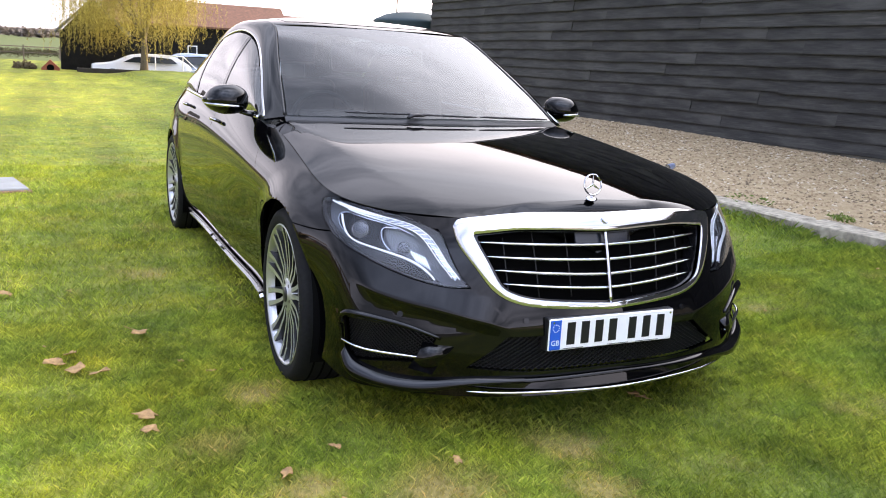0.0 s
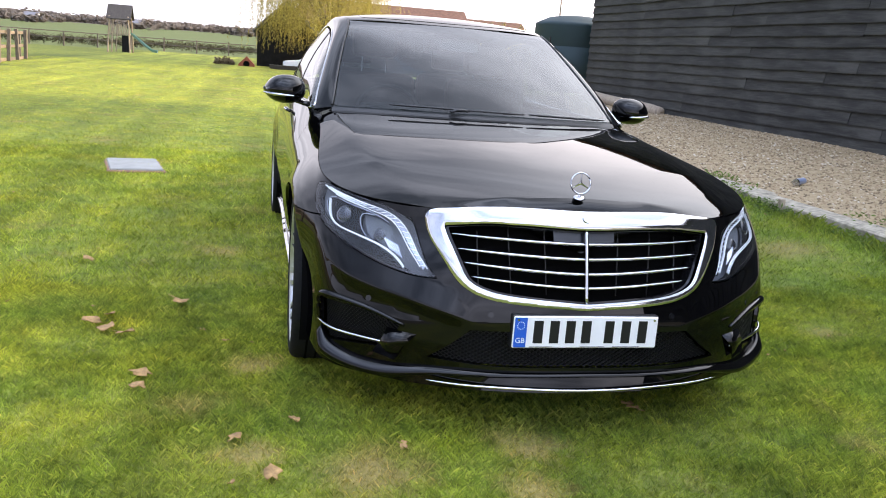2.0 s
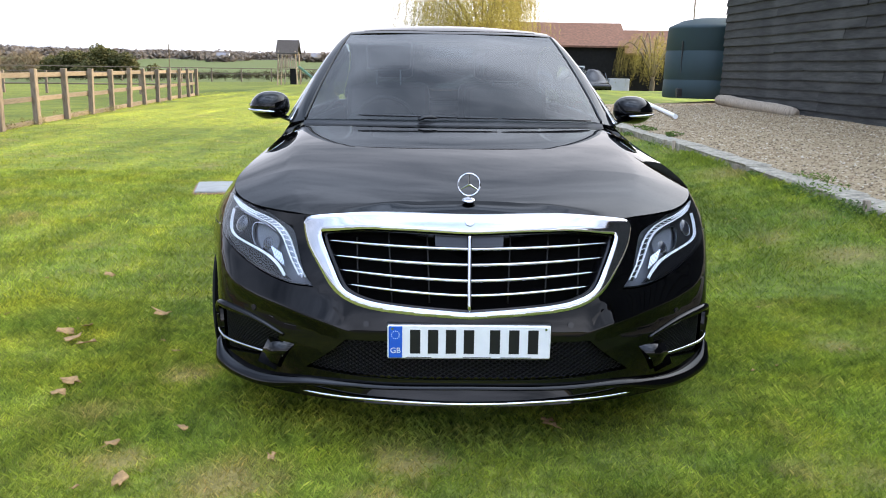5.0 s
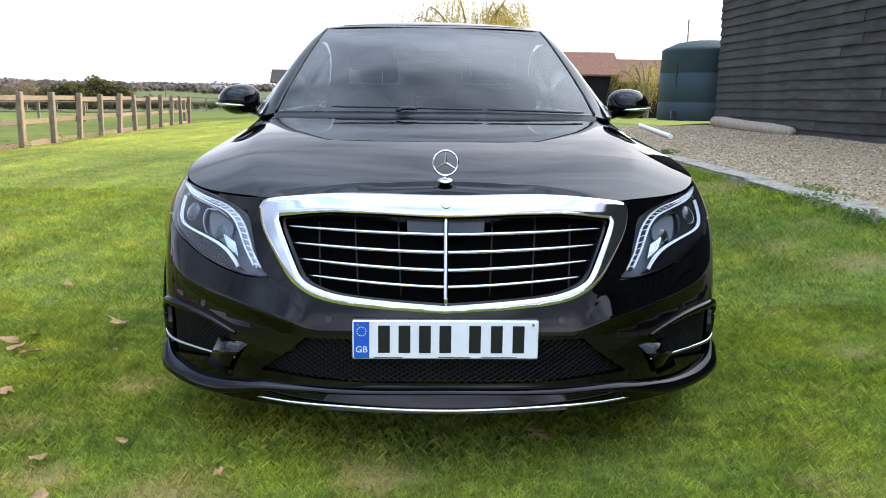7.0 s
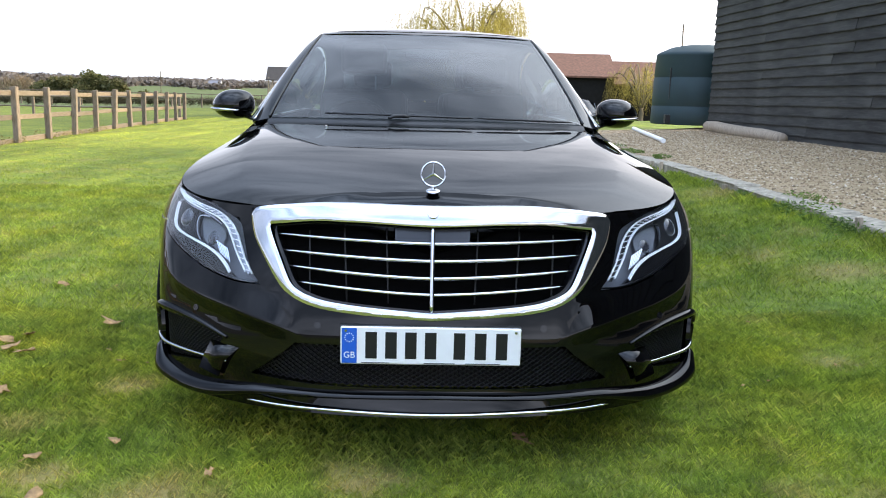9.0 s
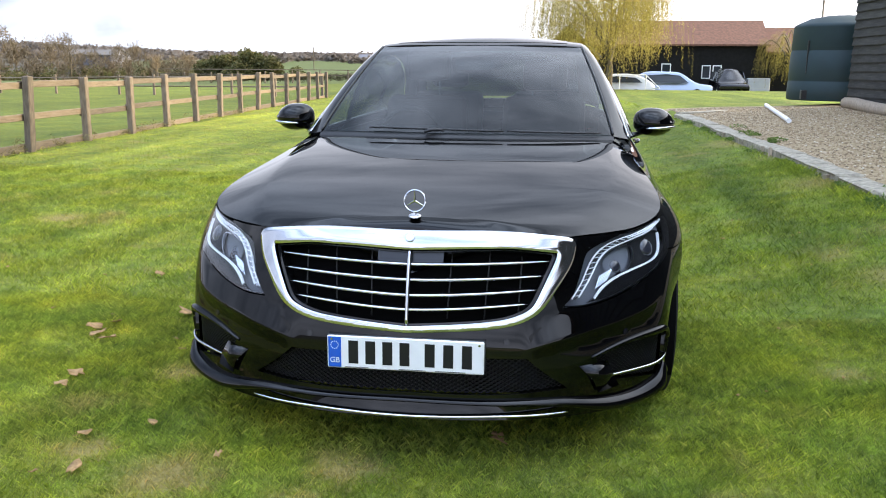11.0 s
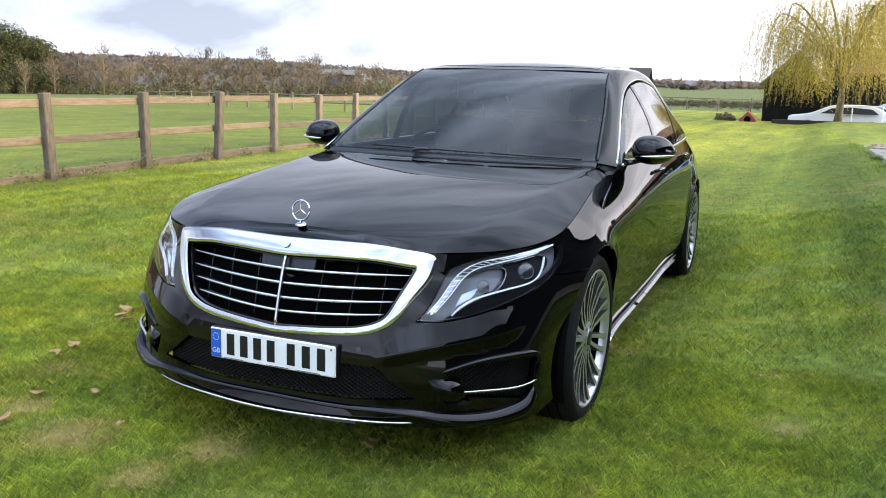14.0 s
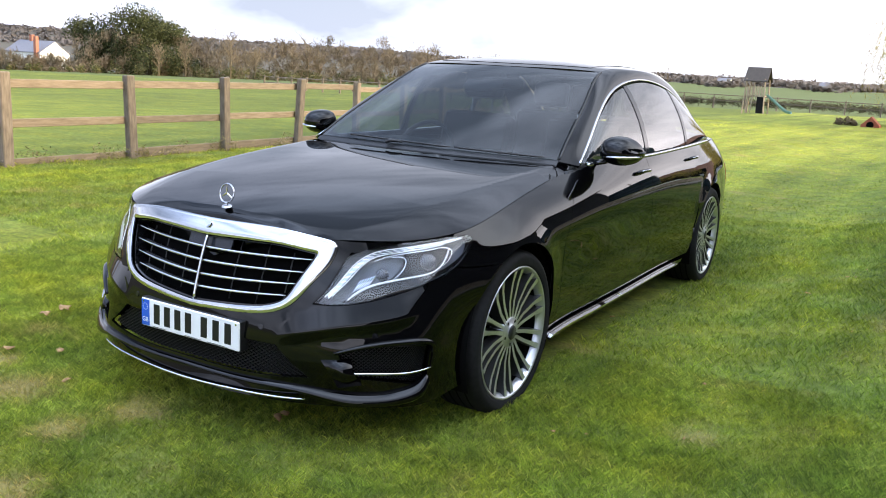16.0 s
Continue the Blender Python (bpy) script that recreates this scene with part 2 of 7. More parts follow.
def turf_colour(k, lo, mid, hi, dry, wear=1.0):
    """Grass colour by place: tufts, mown streaks, broad drifts, dry patches and a painted shade ramp, the same on
    ground and blades.
    """
    g = k.node("ShaderNodeNewGeometry")

    def field(scale, detail=4.0, rough=0.6, stretch=None):
        n = k.node("ShaderNodeTexNoise", Scale=scale, Detail=detail, Roughness=rough)
        if stretch:
            m = k.node("ShaderNodeMapping", Scale=stretch)
            m.inputs["Rotation"].default_value = (0, 0, radians(4))
            k.link(g.outputs["Position"], m.inputs["Vector"])
            k.link(m.outputs[0], n.inputs["Vector"])
        else:
            k.link(g.outputs["Position"], n.inputs["Vector"])
        return n.outputs["Fac"]

    c = k.ramp(field(3.4, 5.0), (0.28, lo), (0.5, mid), (0.72, hi))
    for f, a, b in ((field(0.9, 4.0, 0.6, (1.5, 0.22, 1.0) if wear == 1 else None), 0.78, 1.20), (field(0.28, 3.0), 0.86, 1.14), (field(13.0, 4.0, 0.65), 0.68, 1.34)):
        c = k.mix(1.0, c, k.ramp(f, (0.34, (a, a * 1.02, a)), (0.66, (b, b * 0.97, b * 0.85))), "MULTIPLY")
    for f, a, b in ((field(0.9, 2.0, 0.5, (1.3, 0.04, 1.0)) if wear == 1 else field(0.05, 2.0), (0.80, 0.82, 0.84), (1.20, 1.18, 1.08)), (field(1.9, 3.0, 0.6), (0.93, 1.0, 1.16), (1.08, 1.01, 0.84))):
        c = k.mix(1.0, c, k.ramp(f, (0.36, a), (0.64, b)), "MULTIPLY")
    spot = k.ramp(field(1.25, 5.0, 0.66), (0.575, (0, 0, 0)), (0.72, (0.7 * wear, 0.7 * wear, 0.7 * wear)))
    # worn, scuffed spots where the turf is thin, their edges ragged
    warp, shake, moved = k.node("ShaderNodeTexNoise", Scale=6.5, Detail=8.0, Roughness=0.86), k.node("ShaderNodeVectorMath"), k.node("ShaderNodeVectorMath")
    shake.operation, moved.operation = "MULTIPLY_ADD", "ADD"
    shake.inputs[1].default_value, shake.inputs[2].default_value = (0.62, 0.62, 0.0), (-0.31, -0.31, 0.0)
    k.link(g.outputs["Position"], warp.inputs["Vector"])
    k.link(warp.outputs["Color"], shake.inputs[0])
    k.link(g.outputs["Position"], moved.inputs[0])
    k.link(shake.outputs[0], moved.inputs[1])
    for x, y, z, r in WORN:
        d, m = k.node("ShaderNodeVectorMath"), k.node("ShaderNodeMapRange")
        d.operation = "DISTANCE"
        d.inputs[1].default_value = (x, y, z)
        k.link(moved.outputs[0], d.inputs[0])
        m.inputs["From Min"].default_value, m.inputs["From Max"].default_value = r, r * 0.25
        m.inputs["To Max"].default_value = 0.74 * wear
        k.link(d.outputs["Value"], m.inputs[0])
        spot = k.mix(1.0, spot, m.outputs[0], "LIGHTEN")
    # lusher and mossier towards the barn, drier in the open; the same ramp paints in shade, darker barnward
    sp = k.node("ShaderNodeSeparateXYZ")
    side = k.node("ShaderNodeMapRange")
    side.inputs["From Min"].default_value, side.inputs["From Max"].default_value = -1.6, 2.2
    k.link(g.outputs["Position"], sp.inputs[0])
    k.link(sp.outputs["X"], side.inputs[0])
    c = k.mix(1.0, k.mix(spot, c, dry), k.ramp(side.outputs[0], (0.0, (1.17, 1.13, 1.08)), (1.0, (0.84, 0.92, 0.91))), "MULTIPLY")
    return c


TURF = ((0.134, 0.174, 0.036), (0.195, 0.229, 0.048), (0.266, 0.280, 0.068), (0.34, 0.245, 0.100))
WORN = ((-0.20, 2.57, 0, 0.17), (-0.73, 2.42, 0, 0.24), (-1.10, 2.55, 0, 0.14), (-0.27, 2.27, 0, 0.16), (-1.10, 3.31, 0, 0.14), (0.03, 1.91, 0, 0.13), (1.67, 3.67, 0, 0.16), (-3.79, 6.68, 0, 0.29), (2.45, 5.15, 0.12, 0.32), (2.9, 8.4, 0.2, 0.54), (2.7, 12.2, 0.25, 0.58), (-1.31, 5.22, 0, 0.17))


# ---- mesh helpers ----
def mesh_of(name, verts, faces, mat=None, smooth=False):
    me = bpy.data.meshes.new(name)
    me.from_pydata([tuple(map(float, v)) for v in verts], [], [tuple(map(int, f)) for f in faces])
    if mat:
        me.materials.append(mat)
    if smooth:
        me.polygons.foreach_set("use_smooth", [True] * len(me.polygons))
    me.update()
    return me


def put_mesh(name, me, parent=None, label="", m=None):
    ob = new(name, me)
    if m is not None:
        ob.matrix_basis = m
    if parent is not None:
        ob.parent = parent
    if label:
        ob["label"] = label
    return ob


def part(name, bm, mat, parent, label="", smooth=True, sharp=35):
    """Links a bmesh as one mesh object under a thing or a part."""
    me = bpy.data.meshes.new(name)
    for f in bm.faces:
        f.smooth = smooth
    if smooth:
        for e in bm.edges:
            if len(e.link_faces) == 2 and e.calc_face_angle(0) > radians(sharp):
                e.smooth = False
    bm.to_mesh(me)
    bm.free()
    me.materials.append(mat)
    return put_mesh(name, me, parent, label)


def empty(name, m=None):
    ob = new(name)
    ob.empty_display_size = 0.2
    if m is not None:
        ob.matrix_basis = m
    return ob


def box(bm, x0, x1, y0, y1, z0, z1, bevel=0.0, m=None, seg=1):
    r = bmesh.ops.create_cube(bm, size=1.0)
    vs = r["verts"]
    mt = Matrix.Translation(((x0 + x1) / 2, (y0 + y1) / 2, (z0 + z1) / 2)) @ Matrix.Diagonal((x1 - x0, y1 - y0, z1 - z0, 1))
    bmesh.ops.transform(bm, matrix=(m @ mt) if m is not None else mt, verts=vs)
    if bevel:
        es = list({e for v in vs for e in v.link_edges})
        bmesh.ops.bevel(bm, geom=es, offset=bevel, segments=seg, affect="EDGES", profile=0.6)
    return bm


def cyl(bm, p, q, r0, r1=None, n=12, caps=True):
    """A cone or cylinder from p to q."""
    p, q = Vector(p), Vector(q)
    d = q - p
    r = bmesh.ops.create_cone(bm, cap_ends=caps, segments=n, radius1=r0, radius2=r0 if r1 is None else r1, depth=d.length)
    m = Matrix.Translation((p + q) / 2) @ d.to_track_quat("Z", "Y").to_matrix().to_4x4()
    bmesh.ops.transform(bm, matrix=m, verts=r["verts"])
    return bm


def tube(bm, pts, r, n=8, flat=1.0):
    """A round bar along pts; r is one radius or one for each point."""
    pts = [Vector(p) for p in pts]
    rs = r if isinstance(r, (list, tuple)) else [r] * len(pts)
    rings = []
    for i, p in enumerate(pts):
        d = (pts[min(i + 1, len(pts) - 1)] - pts[max(i - 1, 0)]).normalized()
        a = d.cross(Vector((0, 0, 1)))
        a = a.normalized() if a.length > 1e-4 else Vector((1, 0, 0))
        b = a.cross(d)
        rings.append([bm.verts.new(p + float(rs[i]) * (math.cos(t) * a + flat * math.sin(t) * b)) for t in (2 * math.pi * k / n for k in range(n))])
    for s, t in zip(rings, rings[1:]):
        for k in range(n):
            bm.faces.new((s[k], s[(k + 1) % n], t[(k + 1) % n], t[k]))
    bm.faces.new(rings[0][::-1])
    bm.faces.new(rings[-1])
    return bm


def lathe(bm, prof, n=48, axis="x"):
    """Turns a profile of (radius, along) round an axis through the origin."""
    rings = []
    for r, a in prof:
        ring = []
        for k in range(n):
            t = 2 * math.pi * k / n
            c, s = r * math.cos(t), r * math.sin(t)
            ring.append(bm.verts.new((a, c, s) if axis == "x" else (c, s, a)))
        rings.append(ring)
    for s, t in zip(rings, rings[1:]):
        for k in range(n):
            bm.faces.new((s[k], s[(k + 1) % n], t[(k + 1) % n], t[k]))
    return bm


def sstep(a, b, x):
    t = np.clip((np.asarray(x, float) - a) / (b - a), 0, 1)
    return t * t * (3 - 2 * t)


# ---- lie of the land ----
def kerb_x(y):
    return 3.30 - 0.055 * (np.asarray(y, float) - 4.0)


def kerb_z(y):
    return np.interp(y, [-4, 4, 8, 12, 18, 40], [0.18, 0.25, 0.32, 0.38, 0.44, 0.40])


def barn_x(y):
    return 6.42 - 0.058 * (np.asarray(y, float) - 9.7)


def fence_x(y):
    return -7.20 - 0.105 * (np.asarray(y, float) - 8.1)


def ground_z(x, y):
    x, y = np.asarray(x, float), np.asarray(y, float)
    d = np.hypot(x, y)
    k = kerb_x(np.clip(y, -5, 20))
    rise = (kerb_z(y) - 0.07) * sstep(k - 2.2, k - 0.1, x) * (1 - 0.45 * sstep(25, 60, y))
    gravel = (0.05 + 0.045 * np.clip(x - k, 0, 8)) * (x > k + 0.05) * (1 - sstep(20.0, 20.6, y))
    left = -0.016 * np.clip(-x - 9, 0, 260) * (1 - sstep(350, 700, d))
    drive = -0.45 * sstep(47.4, 48.2, y) * sstep(-1.0, 0.5, x) * (1 - sstep(75, 110, y))
    far = 6.0 * sstep(180, 620, d) + (16.0 - 9.0 * sstep(-38, -22, np.degrees(np.arctan2(x, y)))) * sstep(560, 1000, d)
    hum = 0.012 * np.sin(x * 1.7 + 0.6 * y) * np.sin(y * 1.3 - 0.4 * x)
    return 0.006 + rise + gravel + left + drive + far + hum


# ---- car body surface: a spline net of stations (along) and lines (upwards) ----
CAR_Y = 2.65          # world y of the car's nose
AX_F, AX_R, ARCH_R, HUB_Z = 0.885, 4.01, 0.380, 0.330


def spline(pts, closed=False):
    """Natural cubic spline through pts (n, k) with knots 0..n-1: returns a function of an array."""
    p = np.asarray(pts, float)
    n = len(p)
    a = np.zeros((n, n))
    r = np.zeros_like(p)
    a[0, 0] = a[-1, -1] = 1
    for i in range(1, n - 1):
        a[i, i - 1:i + 2] = 1, 4, 1
        r[i] = 6 * (p[i + 1] - 2 * p[i] + p[i - 1])
    m = np.linalg.solve(a, r)

    def at(t):
        t = np.clip(np.asarray(t, float), 0, n - 1)
        i = np.minimum(t.astype(int), n - 2)
        f = (t - i)[..., None]
        g = 1 - f
        return g * p[i] + f * p[i + 1] + ((g ** 3 - g) * m[i] + (f ** 3 - f) * m[i + 1]) / 6
    return at


# stations from the middle of the nose round the corner, along the side to the middle of the tail; each holds
# six points (x, y, z): sill edge, low, mid, waist, upper, top edge
NET_FRONT = [
    [(0, -.030, .160), (0, -.005, .27), (0, .005, .40), (0, .040, .56), (0, .085, .70), (0, .125, .775)],
    [(.32, -.003, .160), (.32, .018, .27), (.32, .030, .40), (.32, .068, .56), (.32, .110, .70), (.31, .150, .775)],
    [(.59, .100, .162), (.60, .098, .29), (.585, .105, .41), (.565, .140, .56), (.552, .178, .66), (.538, .200, .754)],
    [(.80, .250, .170), (.785, .235, .29), (.79, .250, .42), (.785, .300, .58), (.768, .345, .69), (.732, .350, .758)],
    [(.885, .420, .185), (.880, .390, .30), (.888, .410, .43), (.900, .470, .58), (.897, .545, .69), (.848, .560, .788)],
]
NET_SIDE = [
    [(.925, .885, .20), (.93, .885, .31), (.937, .885, .43), (.945, .885, .58), (.935, .885, .73), (.854, .880, .844)],
    [(.896, 1.40, .215), (.922, 1.40, .31), (.936, 1.40, .44), (.938, 1.40, .60), (.930, 1.40, .775), (.812, 1.40, .912)],
    [(.890, 1.85, .215), (.920, 1.85, .31), (.935, 1.85, .45), (.936, 1.85, .62), (.928, 1.85, .80), (.828, 1.85, .955)],
    [(.887, 2.50, .215), (.918, 2.50, .31), (.934, 2.50, .45), (.935, 2.50, .63), (.924, 2.50, .81), (.862, 2.50, .962)],
    [(.886, 3.25, .215), (.917, 3.25, .31), (.933, 3.25, .45), (.935, 3.25, .63), (.920, 3.25, .82), (.862, 3.25, .975)],
]
NET_REAR = [
    [(.918, 4.05, .22), (.926, 4.05, .31), (.931, 4.05, .45), (.932, 4.05, .62), (.910, 4.05, .81), (.830, 4.05, .988)],
    [(.852, 4.66, .24), (.870, 4.67, .33), (.874, 4.69, .46), (.870, 4.69, .62), (.844, 4.68, .81), (.738, 4.64, .985)],
    [(.635, 5.03, .25), (.664, 5.08, .34), (.666, 5.10, .46), (.654, 5.09, .62), (.625, 5.04, .81), (.562, 4.95, .980)],
    [(0, 5.14, .25), (0, 5.18, .34), (0, 5.19, .46), (0, 5.185, .62), (0, 5.13, .81), (0, 5.04, .985)],
]


def mirror_net(rows):
    return [[(-x, y, z) for x, y, z in row] for row in rows]


HALF = NET_FRONT + NET_SIDE + NET_REAR
N_ST = len(HALF)
FULL = mirror_net(HALF[:0:-1]) + HALF + mirror_net(HALF[-2:-4:-1])
OFF = N_ST - 1
LINE_AT = [spline([row[k] for row in FULL]) for k in range(6)]


def skin(u, v):
    """The body's side: u 0 (nose) .. 13 (tail), v 0 (sill) .. 5 (top edge); arrays in, (n, 3) out."""
    u, v = np.broadcast_arrays(np.asarray(u, float), np.asarray(v, float))
    rows = np.stack([at(u + OFF) for at in LINE_AT])            # 6, n, 3
    p = rows
    r = np.zeros_like(p)
    r[1:-1] = 6 * (p[2:] - 2 * p[1:-1] + p[:-2])
    a = np.eye(6)
    for i in range(1, 5):
        a[i, i - 1:i + 2] = 1, 4, 1
    m = np.tensordot(np.linalg.inv(a), r, axes=1)
    vv = np.clip(v, 0, 5)
    i = np.minimum(vv.astype(int), 4)
    f = (vv - i)[:, None]
    g = 1 - f
    k = np.arange(len(u))
    return g * p[i, k] + f * p[i + 1, k] + ((g ** 3 - g) * m[i, k] + (f ** 3 - f) * m[i + 1, k]) / 6



def flared(u, v):
    """The skin with its wheel arches flared outwards."""
    p = skin(u, v)
    for ay in (AX_F, AX_R):
        d = np.hypot(p[:, 1] - ay, p[:, 2] - HUB_Z)
        t = np.clip((ARCH_R + 0.125 - d) / 0.125, 0, 1)
        p[:, 0] += np.sign(p[:, 0]) * 0.021 * t ** 1.7 * sstep(0.42, 0.62, p[:, 2])
    return p


# ---- panels: pieces of the skin between shut lines ----
def inside(poly, pts):
    x, y = pts[:, 0], pts[:, 1]
    hit = np.zeros(len(pts), bool)
    for (ax, ay), (bx, by) in zip(poly, np.roll(poly, -1, 0)):
        if ay != by:
            hit ^= ((ay > y) != (by > y)) & (x < (bx - ax) * (y - ay) / (by - ay) + ax)
    return hit


def edge_gap(poly, pts):
    best = np.full(len(pts), 9.0)
    for a, b in zip(poly, np.roll(poly, -1, 0)):
        d = b - a
        t = np.clip(((pts - a) @ d) / max(d @ d, 1e-12), 0, 1)
        best = np.minimum(best, np.linalg.norm(pts - a - t[:, None] * d, axis=1))
    return best


def resample(poly, step):
    out = []
    for a, b in zip(poly, np.roll(poly, -1, 0)):
        n = max(1, int(round(np.linalg.norm(b - a) / step)))
        out += [a + (b - a) * k / n for k in range(n)]
    return np.array(out)


def soft(pts, n=6):
    """A smooth open curve through a few points of the plan."""
    at = spline(pts)
    return [tuple(p) for p in at(np.linspace(0, len(pts) - 1, (len(pts) - 1) * n + 1))]


SU, SV = 0.45, 0.15


def panel(name, fn, outer, parent, mat, holes=(), folds=(), step=0.022, lip=0.012, scale=(SU, SV), mirror=False, label="", shift=0.0, mid=(0, None, 0.55), dome=None):
    """A sheet of the surface fn(a, b), cut along an outline and holes given in (a, b), with turned-in edges."""
    from mathutils.geometry import delaunay_2d_cdt
    sc = np.array(scale)
    loops = [resample(np.array(q, float) * sc, step) for q in (outer, *holes)]
    lo, hi = loops[0].min(0), loops[0].max(0)
    gx, gy = np.meshgrid(np.arange(lo[0] + step / 2, hi[0], step), np.arange(lo[1] + step / 2, hi[1], step), indexing="ij")
    gx = gx + step * 0.25 * ((np.arange(gx.shape[1]) % 2) * 2 - 1)
    grid = np.stack([gx.ravel(), gy.ravel()], 1)
    ok = inside(loops[0], grid)
    for q in loops[1:]:
        ok &= ~inside(q, grid)
    for q in loops:
        ok &= edge_gap(q, grid) > step * 0.55
    lines = []
    for q in folds:
        q = np.array(q, float) * sc
        ln = np.concatenate([[0], np.cumsum(np.linalg.norm(np.diff(q, axis=0), axis=1))])
        at = np.linspace(0, ln[-1], int(ln[-1] / step) + 1)
        q = np.stack([np.interp(at, ln, q[:, 0]), np.interp(at, ln, q[:, 1])], 1)
        lines.append(q)
        ok &= np.min(np.linalg.norm(grid[:, None] - q[None], axis=2), axis=1) > step * 0.6
    pts, edges = list(grid[ok]), []
    for q in lines:
        k = len(pts)
        pts += list(q)
        edges += [(k + i, k + i + 1) for i in range(len(q) - 1)]
    for q in loops:
        k = len(pts)
        pts += list(q)
        edges += [(k + i, k + (i + 1) % len(q)) for i in range(len(q))]
    vs, es, fs = delaunay_2d_cdt([Vector(p) for p in pts], edges, [], 0, 1e-6)[:3]
    vs = np.array([tuple(v) for v in vs])
    fs = np.array([f for f in fs if len(f) == 3])
    mids = vs[fs].mean(1)
    keep = inside(loops[0], mids)
    for q in loops[1:]:
        keep &= ~inside(q, mids)
    fs = fs[keep]
    ab = vs / sc
    e = 1e-3
    p = fn(ab[:, 0], ab[:, 1])
    du = fn(ab[:, 0] + e, ab[:, 1]) - fn(ab[:, 0] - e, ab[:, 1])
    dv = fn(ab[:, 0], ab[:, 1] + e) - fn(ab[:, 0], ab[:, 1] - e)
    n = np.cross(du, dv)
    n /= np.maximum(np.linalg.norm(n, axis=1), 1e-9)[:, None]
    c = np.array([mid[0], 0 if mid[1] is None else mid[1], mid[2]]) * np.ones_like(p)
    if mid[1] is None:
        c[:, 1] = np.clip(p[:, 1], 1.0, 4.2)
    n *= np.sign(((p - c) * n).sum(1))[:, None]
    if dome:
        gap = np.min([edge_gap(q, vs) for q in loops], axis=0)
        p = p + n * (dome[0] * np.sin(np.clip(gap / dome[1], 0, 1) * math.pi / 2))[:, None]
    p = p + n * shift
    if dome:
        fl = np.cross(p[fs[:, 1]] - p[fs[:, 0]], p[fs[:, 2]] - p[fs[:, 0]])
        fl *= np.sign((fl * n[fs].mean(1)).sum(1))[:, None]
        acc = np.zeros_like(p)
        for k in range(3):
            np.add.at(acc, fs[:, k], fl)
        n = acc / np.maximum(np.linalg.norm(acc, axis=1), 1e-12)[:, None]
    tri = p[fs]
    fn_n = np.cross(tri[:, 1] - tri[:, 0], tri[:, 2] - tri[:, 0])
    flip = (fn_n * n[fs].mean(1)).sum(1) < 0
    fs[flip] = fs[flip][:, ::-1]
    count = {}
    for f in fs:
        for a, b in ((f[0], f[1]), (f[1], f[2]), (f[2], f[0])):
            count[(a, b)] = 1
    rim = [(a, b) for a, b in count if (b, a) not in count]
    verts, faces, norms = [list(p)], [tuple(f) for f in fs], [n]
    allv, alln = p, n
    if lip:
        ids = sorted({i for q in rim for i in q})
        at = {i: k for k, i in enumerate(ids)}
        base = len(p)
        m = len(ids)
        p2 = p[ids] - n[ids] * lip
        allv = np.concatenate([p, p[ids], p2])
        alln = np.concatenate([n, np.zeros((m, 3)), np.zeros((m, 3))])
        acc = np.zeros((m, 3))
        for a, b in rim:
            q = np.cross(p2[at[a]] - p[a], p[b] - p[a])
            q /= max(np.linalg.norm(q), 1e-9)
            acc[at[a]] += q
            acc[at[b]] += q
            faces.append((base + at[b], base + at[a], base + m + at[a], base + m + at[b]))
        acc /= np.maximum(np.linalg.norm(acc, axis=1), 1e-9)[:, None]
        alln[base:base + m] = acc
        alln[base + m:] = acc
    obs = []
    for side in ((1, -1) if mirror else (1,)):
        v2 = allv * (side, 1, 1)
        n2 = alln * (side, 1, 1)
        f2 = faces if side == 1 else [f[::-1] for f in faces]
        me = mesh_of(name, v2, f2, mat, True)
        me.normals_split_custom_set_from_vertices([tuple(q) for q in n2])
        obs.append(put_mesh(name, me, parent, label))
    return obs


def uv_at(y, z, u0=5.0, v0=2.5):
    """Where on the side of the skin a place (y, z) lies."""
    q = np.array([u0, v0])
    for _ in range(25):
        p = skin([q[0]], [q[1]])[0]
        a = skin([q[0] + 1e-3], [q[1]])[0]
        b = skin([q[0]], [q[1] + 1e-3])[0]
        j = np.array([[a[1] - p[1], b[1] - p[1]], [a[2] - p[2], b[2] - p[2]]]) * 1e3
        q = q + np.clip(np.linalg.lstsq(j, np.array([y - p[1], z - p[2]]), rcond=None)[0], -0.6, 0.6)
        q = np.array([np.clip(q[0], 3.6, 11.5), np.clip(q[1], -0.2, 5.2)])
    return tuple(q)


def arch(cy, a0, a1, r, n=14, u0=5.0):
    return [uv_at(cy + r * math.cos(t), HUB_Z + r * math.sin(t), u0, 2.5) for t in np.linspace(radians(a0), radians(a1), n)]


car = tagged(empty("car", pose(0, CAR_Y, 0, 0, 0, 0.95)), "glossy black luxury saloon car parked on a mown lawn", "car")

LAMP_OUT = soft([(1.76, 2.84), (1.94, 3.28), (2.10, 4.18), (2.25, 4.55), (2.62, 4.86)], 5) + soft([(2.62, 4.86), (3.30, 4.95), (3.97, 4.84), (4.07, 4.60)], 5)[1:] \
    + soft([(4.07, 4.60), (3.88, 4.10), (3.58, 3.55), (3.15, 3.20), (2.75, 2.99), (2.41, 2.87), (2.06, 2.81), (1.76, 2.84)], 4)[1:-1]
GRILLE_OUT = soft([(0, 2.33), (0.45, 2.38), (0.91, 2.45), (1.20, 2.56), (1.41, 2.74), (1.56, 3.00), (1.73, 3.45), (1.90, 4.05), (2.00, 4.70)], 4)
GRILLE_IN = soft([(0, 2.46), (0.77, 2.57), (1.10, 2.67), (1.30, 2.82), (1.43, 3.14), (1.59, 3.78), (1.69, 4.30)], 4)
SIDE_INTAKE = [(3.76, 1.80), (3.39, 1.85), (2.45, 1.85), (2.10, 1.74), (2.16, 1.35), (2.32, 0.90), (3.60, 0.70), (3.76, 0.85)]
